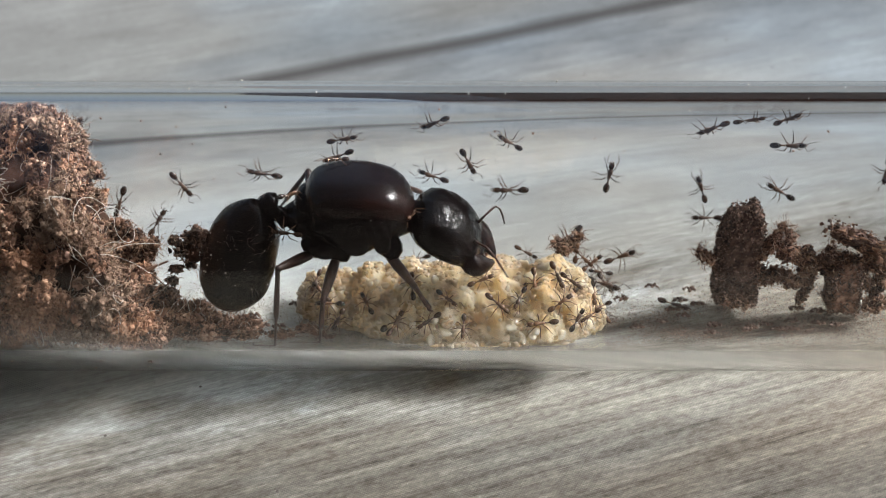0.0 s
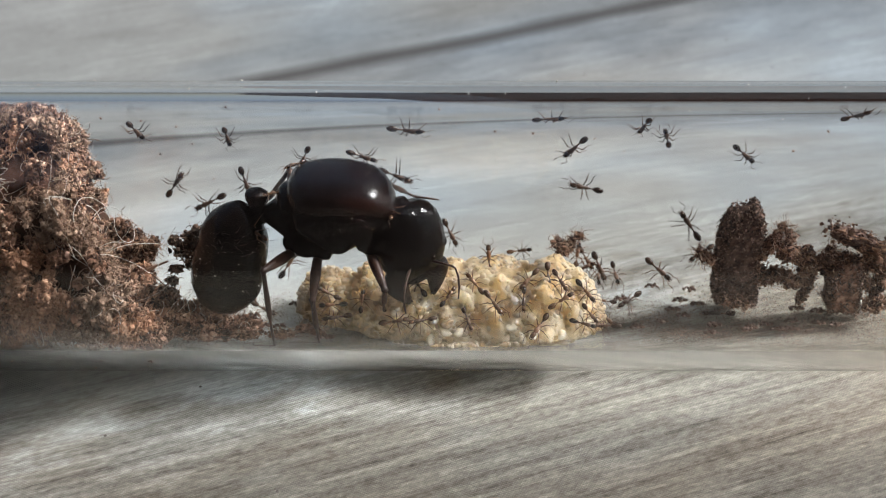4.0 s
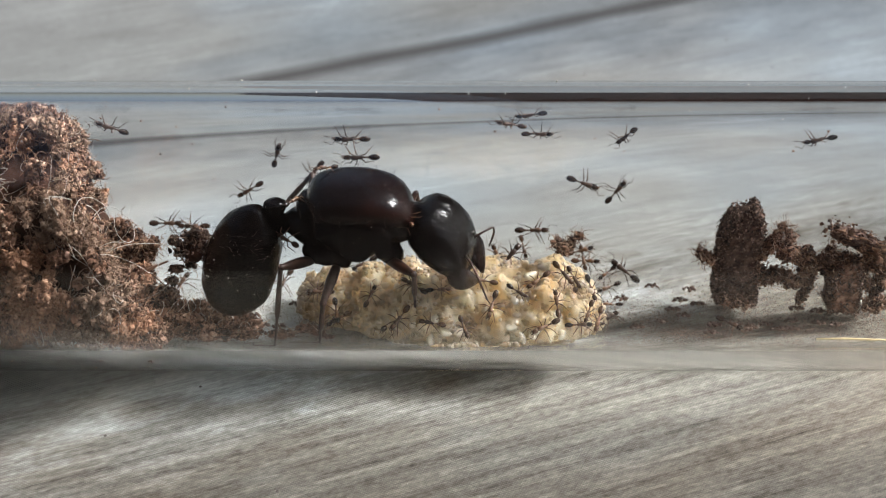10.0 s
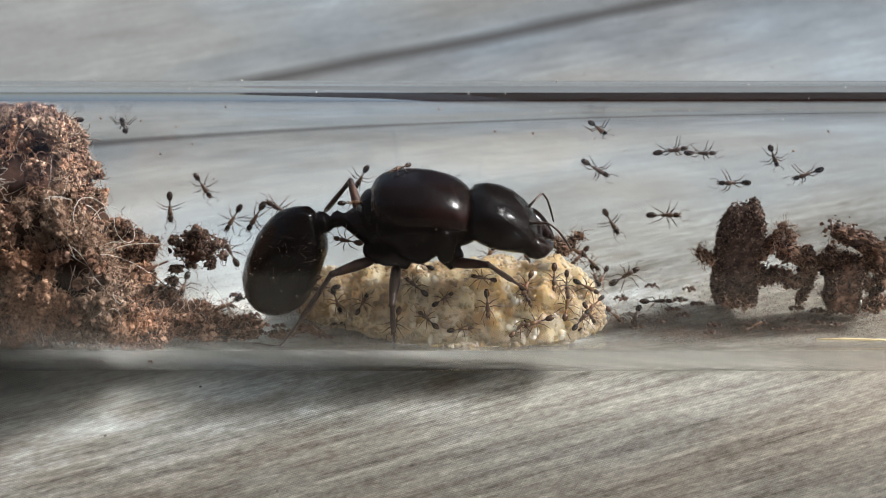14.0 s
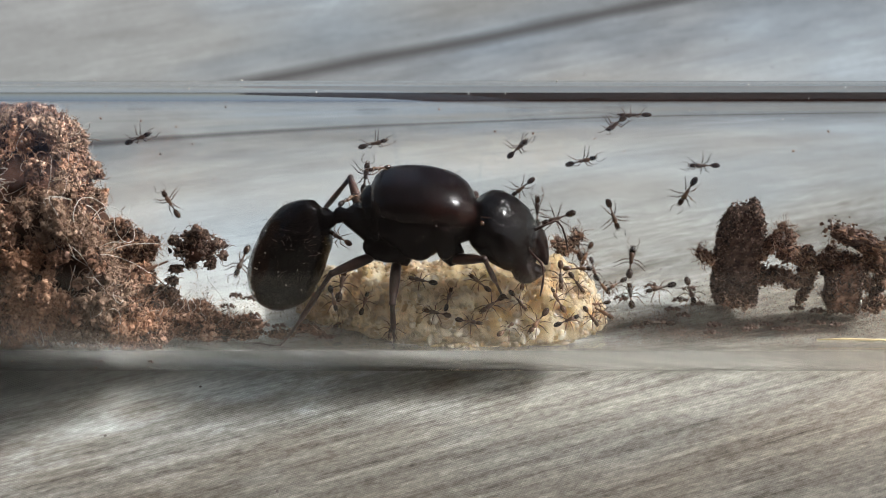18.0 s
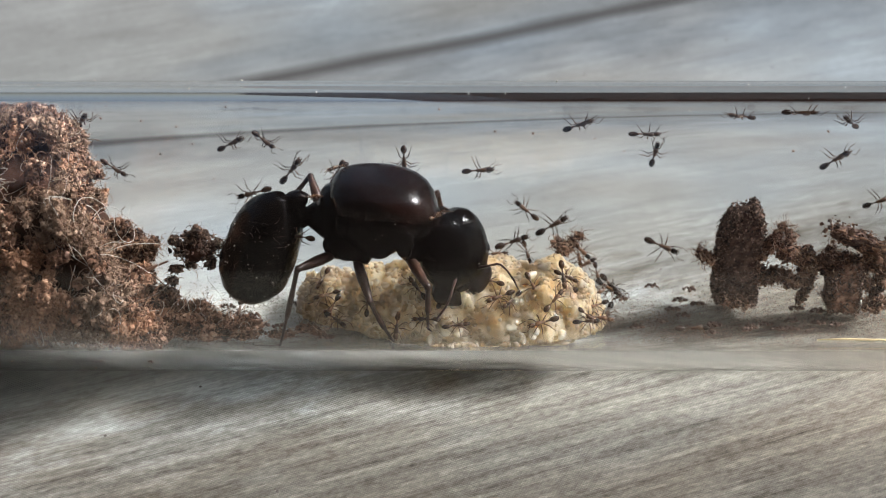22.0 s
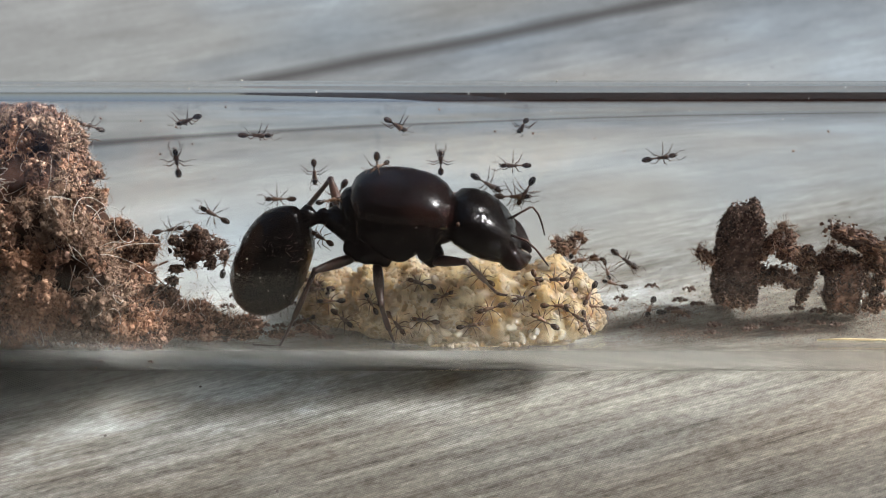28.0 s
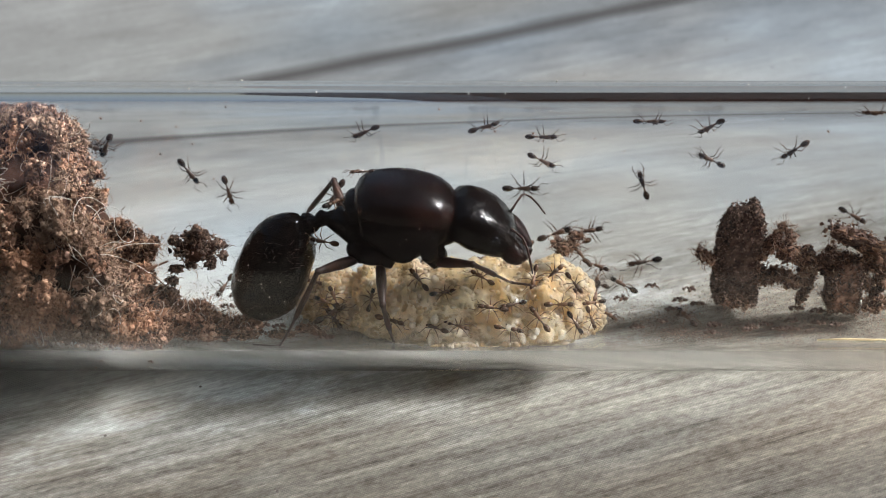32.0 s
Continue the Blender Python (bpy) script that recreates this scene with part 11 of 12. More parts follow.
    walk(legs["hind", 1][1], [(0, mm(-2.91, 3.52, 0, -45.87, 55.38, 139.69)), (0.5, mm(-2.91, 3.52, 0, -45.87, 55.38, 139.69)), (1, mm(-2.91, 3.52, 0, -45.87, 55.38, 139.69)), (1.5, mm(-2.88, 3.49, 0.06, -45.99, 54.86, 139.75)), (2, mm(-2.84, 3.47, 0.12, -46.12, 54.32, 139.81)), (2.5, mm(-2.88, 3.49, 0.06, -45.99, 54.86, 139.75)), (3, mm(-2.91, 3.52, 0, -45.87, 55.38, 139.69)), (3.2, mm(-2.97, 3.56, -0.11, -45.74, 56.16, 139.56)), (3.7, mm(-2.97, 3.56, -0.1, -45.74, 56.12, 139.57)), (4.2, mm(-2.97, 3.56, -0.09, -45.75, 56.08, 139.58)), (4.7, mm(-2.96, 3.55, -0.09, -45.75, 56.05, 139.58)), (5.2, mm(-2.96, 3.55, -0.08, -45.76, 56.01, 139.59)), (5.7, mm(-2.96, 3.55, -0.08, -45.77, 55.97, 139.6)), (6, mm(-2.91, 3.52, 0, -45.87, 55.38, 139.69)), (6.5, mm(-2.94, 3.54, -0.04, -45.82, 55.68, 139.64)), (7, mm(-2.96, 3.55, -0.08, -45.77, 55.97, 139.6)), (7.5, mm(-2.97, 3.56, -0.11, -45.74, 56.16, 139.56)), (8, mm(-2.99, 3.57, -0.13, -45.71, 56.34, 139.53)), (8.5, mm(-2.94, 3.54, -0.04, -45.82, 55.68, 139.64)), (9, mm(-2.88, 3.5, 0.05, -45.96, 54.97, 139.74)), (9.5, mm(-2.81, 3.45, 0.15, -46.21, 53.99, 139.84)), (10, mm(-2.74, 3.39, 0.25, -46.52, 52.93, 139.92)), (10.5, mm(-2.73, 3.32, 0.36, -49.25, 54.33, 136.69)), (11, mm(-2.73, 3.24, 0.45, -52.16, 55.46, 133.32)), (11.5, mm(-3.99, 2.6, 0.19, -43.68, 59.28, 140.61)), (12, mm(-3.96, 2.6, 0.3, -42.96, 58.3, 141.61)), (12.5, mm(-3.95, 2.6, 0.3, -43.24, 58.41, 141.31)), (13, mm(-3.94, 2.6, 0.3, -43.52, 58.53, 140.99)), (13.5, mm(-3.94, 2.6, 0.3, -43.64, 58.59, 140.86)), (14, mm(-3.93, 2.6, 0.3, -43.76, 58.64, 140.73)), (14.4, mm(-3.93, 2.6, 0.3, -43.68, 58.54, 140.84)), (14.95, mm(-3.93, 2.6, 0.3, -43.79, 58.57, 140.72)), (15.5, mm(-3.92, 2.6, 0.3, -43.9, 58.6, 140.6)), (16.05, mm(-3.92, 2.6, 0.3, -44.02, 58.63, 140.48)), (16.6, mm(-3.91, 2.6, 0.3, -44.13, 58.66, 140.35)), (17, mm(-3.91, 2.6, 0.3, -44.14, 58.69, 140.34)), (17.5, mm(-3.92, 2.6, 0.3, -43.99, 58.61, 140.51)), (18, mm(-3.92, 2.6, 0.3, -43.85, 58.52, 140.68)), (18.5, mm(-3.93, 2.6, 0.3, -43.76, 58.51, 140.77)), (19, mm(-3.93, 2.6, 0.3, -43.67, 58.5, 140.86)), (19.5, mm(-3.93, 2.6, 0.3, -43.67, 58.49, 140.86)), (20, mm(-3.93, 2.6, 0.3, -43.68, 58.48, 140.85)), (20.5, mm(-3.95, 2.6, 0.3, -43.23, 58.17, 141.39)), (21, mm(-3.96, 2.6, 0.3, -42.79, 57.86, 141.91)), (21.5, mm(-3.97, 2.6, 0.3, -42.72, 57.77, 142)), (22, mm(-3.97, 2.6, 0.3, -42.65, 57.68, 142.1)), (22.5, mm(-3.96, 2.6, 0.3, -42.74, 57.72, 142)), (23, mm(-3.96, 2.6, 0.3, -42.84, 57.76, 141.89)), (23.5, mm(-3.96, 2.6, 0.3, -42.92, 57.94, 141.76)), (24, mm(-3.96, 2.6, 0.3, -43.01, 58.12, 141.62)), (24.5, mm(-3.96, 2.6, 0.3, -43.03, 58.17, 141.58)), (25, mm(-3.96, 2.6, 0.3, -43.06, 58.21, 141.54)), (25.4, mm(-3.96, 2.6, 0.3, -43.06, 58.21, 141.54)), (25.95, mm(-3.96, 2.6, 0.3, -43.09, 58.2, 141.52)), (26.5, mm(-3.95, 2.6, 0.3, -43.12, 58.19, 141.49)), (27.05, mm(-3.95, 2.6, 0.3, -43.15, 58.18, 141.46)), (27.6, mm(-3.95, 2.6, 0.3, -43.18, 58.17, 141.44)), (28, mm(-3.95, 2.6, 0.3, -43.18, 58.2, 141.43)), (28.5, mm(-3.95, 2.6, 0.3, -43.22, 58.23, 141.38)), (29, mm(-3.95, 2.6, 0.3, -43.27, 58.25, 141.32)), (29.5, mm(-3.95, 2.6, 0.3, -43.25, 58.18, 141.36)), (30, mm(-3.95, 2.6, 0.3, -43.24, 58.11, 141.39)), (30.5, mm(-3.95, 2.6, 0.3, -43.23, 58.08, 141.41)), (31, mm(-3.95, 2.6, 0.3, -43.23, 58.04, 141.43)), (31.5, mm(-3.95, 2.6, 0.3, -43.24, 58.17, 141.37)), (32, mm(-3.95, 2.6, 0.3, -43.26, 58.31, 141.32))])
    walk(legs["mid", 1][0], [(0, mm(-1.2, 1.3, -2.4, 6.23, 1.92, 95.22)), (0.5, mm(-1.2, 1.3, -2.4, 6.23, 1.92, 95.22)), (1, mm(-1.2, 1.3, -2.4, 6.23, 1.92, 95.22)), (1.5, mm(-1.2, 1.3, -2.4, 6.3, -0.29, 95.04)), (2, mm(-1.2, 1.3, -2.4, 6.39, -2.48, 94.86)), (2.5, mm(-1.2, 1.3, -2.4, 6.3, -0.29, 95.04)), (3, mm(-1.2, 1.3, -2.4, 6.23, 1.92, 95.22)), (3.2, mm(-1.2, 1.3, -2.4, 6.13, 5.51, 95.5)), (3.7, mm(-1.2, 1.3, -2.4, 6.14, 5.33, 95.48)), (4.2, mm(-1.2, 1.3, -2.4, 6.14, 5.14, 95.47)), (4.7, mm(-1.2, 1.3, -2.4, 6.14, 4.96, 95.46)), (5.2, mm(-1.2, 1.3, -2.4, 6.15, 4.78, 95.44)), (5.7, mm(-1.2, 1.3, -2.4, 6.15, 4.6, 95.43)), (6, mm(-1.2, 1.3, -2.4, 6.23, 1.92, 95.22)), (6.5, mm(-1.2, 1.3, -2.4, 6.19, 3.26, 95.32)), (7, mm(-1.2, 1.3, -2.4, 6.15, 4.6, 95.43)), (7.5, mm(-1.2, 1.3, -2.4, 6.13, 5.51, 95.5)), (8, mm(-1.2, 1.3, -2.4, 6.11, 6.41, 95.57)), (8.5, mm(-1.2, 1.3, -2.4, 6.19, 3.26, 95.32)), (9, mm(-1.2, 1.3, -2.4, 6.29, 0.15, 95.07)), (9.5, mm(-1.2, 1.3, -2.4, 6.45, -3.79, 94.75)), (10, mm(-1.2, 1.3, -2.4, 6.65, -7.7, 94.41)), (10.5, mm(-1.2, 1.3, -2.4, 4.15, -13.11, 92.3)), (11, mm(-1.2, 1.3, -2.4, 1.62, -18.6, 90.71)), (11.5, mm(-1.2, 1.3, -2.4, 2.89, -15.85, 91.44)), (12, mm(-1.2, 1.3, -2.4, 4.15, -13.11, 92.3)), (12.5, mm(-1.2, 1.3, -2.4, 4.04, -11.38, 92.38)), (13, mm(-1.2, 1.3, -2.4, 3.94, -9.65, 92.45)), (13.5, mm(-1.2, 1.3, -2.4, 3.92, -9.21, 92.47)), (14, mm(-1.2, 1.3, -2.4, 3.89, -8.78, 92.49)), (14.4, mm(-1.2, 1.3, -2.4, 3.8, -7.04, 92.56)), (14.95, mm(-1.2, 1.3, -2.4, 3.75, -5.95, 92.6)), (15.5, mm(-1.2, 1.3, -2.4, 3.7, -4.86, 92.64)), (16.05, mm(-1.2, 1.3, -2.4, 3.65, -3.77, 92.68)), (16.6, mm(-1.2, 1.3, -2.4, 3.6, -2.67, 92.71)), (17, mm(-1.2, 1.3, -2.4, 3.64, -3.55, 92.68)), (17.5, mm(-1.2, 1.3, -2.4, 3.64, -3.55, 92.68)), (18, mm(-1.2, 1.3, -2.4, 3.64, -3.55, 92.68)), (18.5, mm(-1.2, 1.3, -2.4, 3.7, -4.86, 92.64)), (19, mm(-1.2, 1.3, -2.4, 3.76, -6.17, 92.59)), (19.5, mm(-1.2, 1.3, -2.4, 3.74, -5.74, 92.61)), (20, mm(-1.2, 1.3, -2.4, 3.72, -5.3, 92.62)), (20.5, mm(-1.2, 1.3, -2.4, 3.68, -4.43, 92.65)), (21, mm(-1.2, 1.3, -2.4, 3.64, -3.55, 92.68)), (21.5, mm(-1.2, 1.3, -2.4, 3.58, -2.24, 92.73)), (22, mm(-1.2, 1.3, -2.4, 3.53, -0.91, 92.77)), (22.5, mm(-1.2, 1.3, -2.4, 3.51, -0.47, 92.79)), (23, mm(-1.2, 1.3, -2.4, 3.5, -0.03, 92.8)), (23.5, mm(-1.2, 1.3, -2.4, 3.64, -3.55, 92.68)), (24, mm(-1.2, 1.3, -2.4, 3.8, -7.04, 92.56)), (24.5, mm(-1.2, 1.3, -2.4, 3.85, -7.91, 92.52)), (25, mm(-1.2, 1.3, -2.4, 3.89, -8.78, 92.49)), (25.4, mm(-1.2, 1.3, -2.4, 3.89, -8.78, 92.49)), (25.95, mm(-1.2, 1.3, -2.4, 3.85, -7.91, 92.52)), (26.5, mm(-1.2, 1.3, -2.4, 3.8, -7.04, 92.56)), (27.05, mm(-1.2, 1.3, -2.4, 3.76, -6.17, 92.59)), (27.6, mm(-1.2, 1.3, -2.4, 3.72, -5.3, 92.62)), (28, mm(-1.2, 1.3, -2.4, 3.76, -6.17, 92.59)), (28.5, mm(-1.2, 1.3, -2.4, 3.76, -6.17, 92.59)), (29, mm(-1.2, 1.3, -2.4, 3.76, -6.17, 92.59)), (29.5, mm(-1.2, 1.3, -2.4, 3.68, -4.43, 92.65)), (30, mm(-1.2, 1.3, -2.4, 3.6, -2.67, 92.71)), (30.5, mm(-1.2, 1.3, -2.4, 3.56, -1.8, 92.74)), (31, mm(-1.2, 1.3, -2.4, 3.53, -0.91, 92.77)), (31.5, mm(-1.2, 1.3, -2.4, 3.68, -4.43, 92.65)), (32, mm(-1.2, 1.3, -2.4, 3.85, -7.91, 92.52))])
    walk(legs["mid", 1][1], [(0, mm(-1.42, 3.69, -2.48, -63.26, 74.17, 117.64)), (0.5, mm(-1.42, 3.69, -2.48, -63.26, 74.17, 117.64)), (1, mm(-1.42, 3.69, -2.48, -63.26, 74.17, 117.64)), (1.5, mm(-1.41, 3.69, -2.39, -62.93, 74.15, 117.98)), (2, mm(-1.4, 3.69, -2.3, -62.67, 74.09, 118.25)), (2.5, mm(-1.41, 3.69, -2.39, -62.93, 74.15, 117.98)), (3, mm(-1.42, 3.69, -2.48, -63.26, 74.17, 117.64)), (3.2, mm(-1.43, 3.68, -2.63, -63.92, 74.12, 116.98)), (3.7, mm(-1.43, 3.68, -2.62, -63.88, 74.12, 117.01)), (4.2, mm(-1.43, 3.68, -2.62, -63.84, 74.13, 117.05)), (4.7, mm(-1.43, 3.68, -2.61, -63.81, 74.13, 117.09)), (5.2, mm(-1.43, 3.68, -2.6, -63.77, 74.14, 117.12)), (5.7, mm(-1.43, 3.68, -2.59, -63.74, 74.14, 117.16)), (6, mm(-1.42, 3.69, -2.48, -63.26, 74.17, 117.64)), (6.5, mm(-1.42, 3.69, -2.54, -63.49, 74.17, 117.41)), (7, mm(-1.43, 3.68, -2.59, -63.74, 74.14, 117.16)), (7.5, mm(-1.43, 3.68, -2.63, -63.92, 74.12, 116.98)), (8, mm(-1.43, 3.67, -2.67, -64.1, 74.08, 116.79)), (8.5, mm(-1.42, 3.69, -2.54, -63.49, 74.17, 117.41)), (9, mm(-1.41, 3.69, -2.41, -62.99, 74.16, 117.91)), (9.5, mm(-1.4, 3.69, -2.24, -62.55, 74.03, 118.39)), (10, mm(-1.38, 3.67, -2.08, -62.3, 73.76, 118.67)), (10.5, mm(-1.29, 3.64, -1.86, -72.56, 74.56, 108.05)), (11, mm(-1.23, 3.57, -1.63, -83.49, 74.44, 96.76)), (11.5, mm(-1.26, 3.61, -1.74, -78.04, 74.62, 102.39)), (12, mm(-1.29, 3.64, -1.86, -72.56, 74.56, 108.05)), (12.5, mm(-1.3, 3.65, -1.93, -72.67, 74.78, 107.92)), (13, mm(-1.3, 3.66, -2, -72.81, 74.97, 107.76)), (13.5, mm(-1.3, 3.67, -2.02, -72.85, 75.01, 107.72)), (14, mm(-1.3, 3.67, -2.03, -72.89, 75.05, 107.68)), (14.4, mm(-1.31, 3.68, -2.11, -73.06, 75.2, 107.49)), (14.95, mm(-1.31, 3.68, -2.15, -73.18, 75.28, 107.36)), (15.5, mm(-1.31, 3.69, -2.2, -73.31, 75.35, 107.21)), (16.05, mm(-1.31, 3.69, -2.24, -73.45, 75.41, 107.07)), (16.6, mm(-1.31, 3.69, -2.29, -73.61, 75.46, 106.91)), (17, mm(-1.31, 3.69, -2.25, -73.48, 75.42, 107.03)), (17.5, mm(-1.31, 3.69, -2.25, -73.48, 75.42, 107.03)), (18, mm(-1.31, 3.69, -2.25, -73.48, 75.42, 107.03)), (18.5, mm(-1.31, 3.69, -2.2, -73.31, 75.35, 107.21)), (19, mm(-1.31, 3.68, -2.14, -73.16, 75.27, 107.38)), (19.5, mm(-1.31, 3.69, -2.16, -73.21, 75.3, 107.33)), (20, mm(-1.31, 3.69, -2.18, -73.26, 75.33, 107.27)), (20.5, mm(-1.31, 3.69, -2.21, -73.37, 75.38, 107.16)), (21, mm(-1.31, 3.69, -2.25, -73.48, 75.42, 107.03)), (21.5, mm(-1.31, 3.7, -2.31, -73.67, 75.47, 106.84)), (22, mm(-1.32, 3.7, -2.36, -73.87, 75.51, 106.63)), (22.5, mm(-1.32, 3.7, -2.38, -73.94, 75.51, 106.56)), (23, mm(-1.32, 3.7, -2.4, -74.01, 75.52, 106.49)), (23.5, mm(-1.31, 3.69, -2.25, -73.48, 75.42, 107.03)), (24, mm(-1.31, 3.68, -2.11, -73.06, 75.2, 107.49)), (24.5, mm(-1.3, 3.67, -2.07, -72.97, 75.13, 107.58)), (25, mm(-1.3, 3.67, -2.03, -72.89, 75.05, 107.68)), (25.4, mm(-1.3, 3.67, -2.03, -72.89, 75.05, 107.68)), (25.95, mm(-1.3, 3.67, -2.07, -72.97, 75.13, 107.58)), (26.5, mm(-1.31, 3.68, -2.11, -73.06, 75.2, 107.49)), (27.05, mm(-1.31, 3.68, -2.14, -73.16, 75.27, 107.38)), (27.6, mm(-1.31, 3.69, -2.18, -73.26, 75.33, 107.27)), (28, mm(-1.31, 3.68, -2.14, -73.16, 75.27, 107.38)), (28.5, mm(-1.31, 3.68, -2.14, -73.16, 75.27, 107.38)), (29, mm(-1.31, 3.68, -2.14, -73.16, 75.27, 107.38)), (29.5, mm(-1.31, 3.69, -2.21, -73.37, 75.38, 107.16)), (30, mm(-1.31, 3.69, -2.29, -73.61, 75.46, 106.91)), (30.5, mm(-1.31, 3.7, -2.32, -73.73, 75.48, 106.77)), (31, mm(-1.32, 3.7, -2.36, -73.87, 75.51, 106.63)), (31.5, mm(-1.31, 3.69, -2.21, -73.37, 75.38, 107.16)), (32, mm(-1.3, 3.67, -2.07, -72.97, 75.13, 107.58))])
    walk(legs["front", 1][0], [(0, mm(1.6, 1.2, -2.1, 32.01, -65.91, 25.44)), (0.5, mm(1.6, 1.2, -2.1, 32.01, -65.91, 25.44)), (1, mm(1.6, 1.2, -2.1, 32.01, -65.91, 25.44)), (1.5, mm(1.6, 1.2, -2.1, 34.51, -67, 23.08)), (2, mm(1.6, 1.2, -2.1, 37.24, -68, 20.49)), (2.5, mm(1.6, 1.2, -2.1, 34.51, -67, 23.08)), (3, mm(1.6, 1.2, -2.1, 32.01, -65.91, 25.44)), (3.2, mm(1.6, 1.2, -2.1, 28.47, -64.03, 28.79)), (3.7, mm(1.6, 1.2, -2.1, 28.64, -64.13, 28.63)), (4.2, mm(1.6, 1.2, -2.1, 28.8, -64.22, 28.47)), (4.7, mm(1.6, 1.2, -2.1, 28.97, -64.32, 28.32)), (5.2, mm(1.6, 1.2, -2.1, 29.14, -64.42, 28.16)), (5.7, mm(1.6, 1.2, -2.1, 29.31, -64.51, 28)), (6, mm(1.6, 1.2, -2.1, 32.01, -65.91, 25.44)), (6.5, mm(1.6, 1.2, -2.1, 30.62, -65.22, 26.75)), (7, mm(1.6, 1.2, -2.1, 29.31, -64.51, 28)), (7.5, mm(1.6, 1.2, -2.1, 28.47, -64.03, 28.79)), (8, mm(1.6, 1.2, -2.1, 27.67, -63.53, 29.55)), (8.5, mm(1.6, 1.2, -2.1, 30.62, -65.22, 26.75)), (9, mm(1.6, 1.2, -2.1, 5.11, -30.79, 45.88)), (9.5, mm(1.6, 1.2, -2.1, 5.5, -34.54, 45.49)), (10, mm(1.6, 1.2, -2.1, 5.96, -38.35, 45.02)), (10.5, mm(1.6, 1.2, -2.1, 4.77, -48.63, 43.93)), (11, mm(1.6, 1.2, -2.1, 3.4, -58.7, 43.5)), (11.5, mm(1.6, 1.2, -2.1, 4.13, -53.7, 43.62)), (12, mm(1.6, 1.2, -2.1, 4.77, -48.63, 43.93)), (12.5, mm(1.6, 1.2, -2.1, 4.49, -46.91, 44.16)), (13, mm(1.6, 1.2, -2.1, 4.24, -45.2, 44.37)), (13.5, mm(1.6, 1.2, -2.1, 4.18, -44.78, 44.41)), (14, mm(1.6, 1.2, -2.1, 4.13, -44.35, 44.46)), (14.4, mm(1.6, 1.2, -2.1, 3.91, -42.65, 44.64)), (14.95, mm(1.6, 1.2, -2.1, 3.78, -41.6, 44.74)), (15.5, mm(1.6, 1.2, -2.1, 3.66, -40.54, 44.83)), (16.05, mm(1.6, 1.2, -2.1, 3.55, -39.49, 44.92)), (16.6, mm(1.6, 1.2, -2.1, 3.44, -38.44, 45)), (17, mm(1.6, 1.2, -2.1, 3.53, -39.28, 44.94)), (17.5, mm(1.6, 1.2, -2.1, 3.53, -39.28, 44.94)), (18, mm(1.6, 1.2, -2.1, 3.53, -39.28, 44.94)), (18.5, mm(1.6, 1.2, -2.1, 3.66, -40.54, 44.83)), (19, mm(1.6, 1.2, -2.1, 3.81, -41.81, 44.72)), (19.5, mm(1.6, 1.2, -2.1, 3.76, -41.39, 44.76)), (20, mm(1.6, 1.2, -2.1, 3.71, -40.96, 44.8)), (20.5, mm(1.6, 1.2, -2.1, 3.62, -40.12, 44.87)), (21, mm(1.6, 1.2, -2.1, 3.53, -39.28, 44.94)), (21.5, mm(1.6, 1.2, -2.1, 3.4, -38.03, 45.04)), (22, mm(1.6, 1.2, -2.1, 3.28, -36.78, 45.13)), (22.5, mm(1.6, 1.2, -2.1, 3.24, -36.36, 45.15)), (23, mm(1.6, 1.2, -2.1, 3.2, -35.94, 45.18)), (23.5, mm(1.6, 1.2, -2.1, 3.53, -39.28, 44.94)), (24, mm(1.6, 1.2, -2.1, 3.91, -42.65, 44.64)), (24.5, mm(1.6, 1.2, -2.1, 4.01, -43.5, 44.55)), (25, mm(1.6, 1.2, -2.1, 4.13, -44.35, 44.46)), (25.4, mm(1.6, 1.2, -2.1, 4.13, -44.35, 44.46)), (25.95, mm(1.6, 1.2, -2.1, 4.01, -43.5, 44.55)), (26.5, mm(1.6, 1.2, -2.1, 3.91, -42.65, 44.64)), (27.05, mm(1.6, 1.2, -2.1, 3.81, -41.81, 44.72)), (27.6, mm(1.6, 1.2, -2.1, 3.71, -40.96, 44.8)), (28, mm(1.6, 1.2, -2.1, 3.81, -41.81, 44.72)), (28.5, mm(1.6, 1.2, -2.1, 3.81, -41.81, 44.72)), (29, mm(1.6, 1.2, -2.1, 3.81, -41.81, 44.72)), (29.5, mm(1.6, 1.2, -2.1, 3.62, -40.12, 44.87)), (30, mm(1.6, 1.2, -2.1, 3.44, -38.44, 45)), (30.5, mm(1.6, 1.2, -2.1, 3.36, -37.61, 45.07)), (31, mm(1.6, 1.2, -2.1, 3.28, -36.78, 45.13)), (31.5, mm(1.6, 1.2, -2.1, 3.62, -40.12, 44.87)), (32, mm(1.6, 1.2, -2.1, 4.01, -43.5, 44.55))])
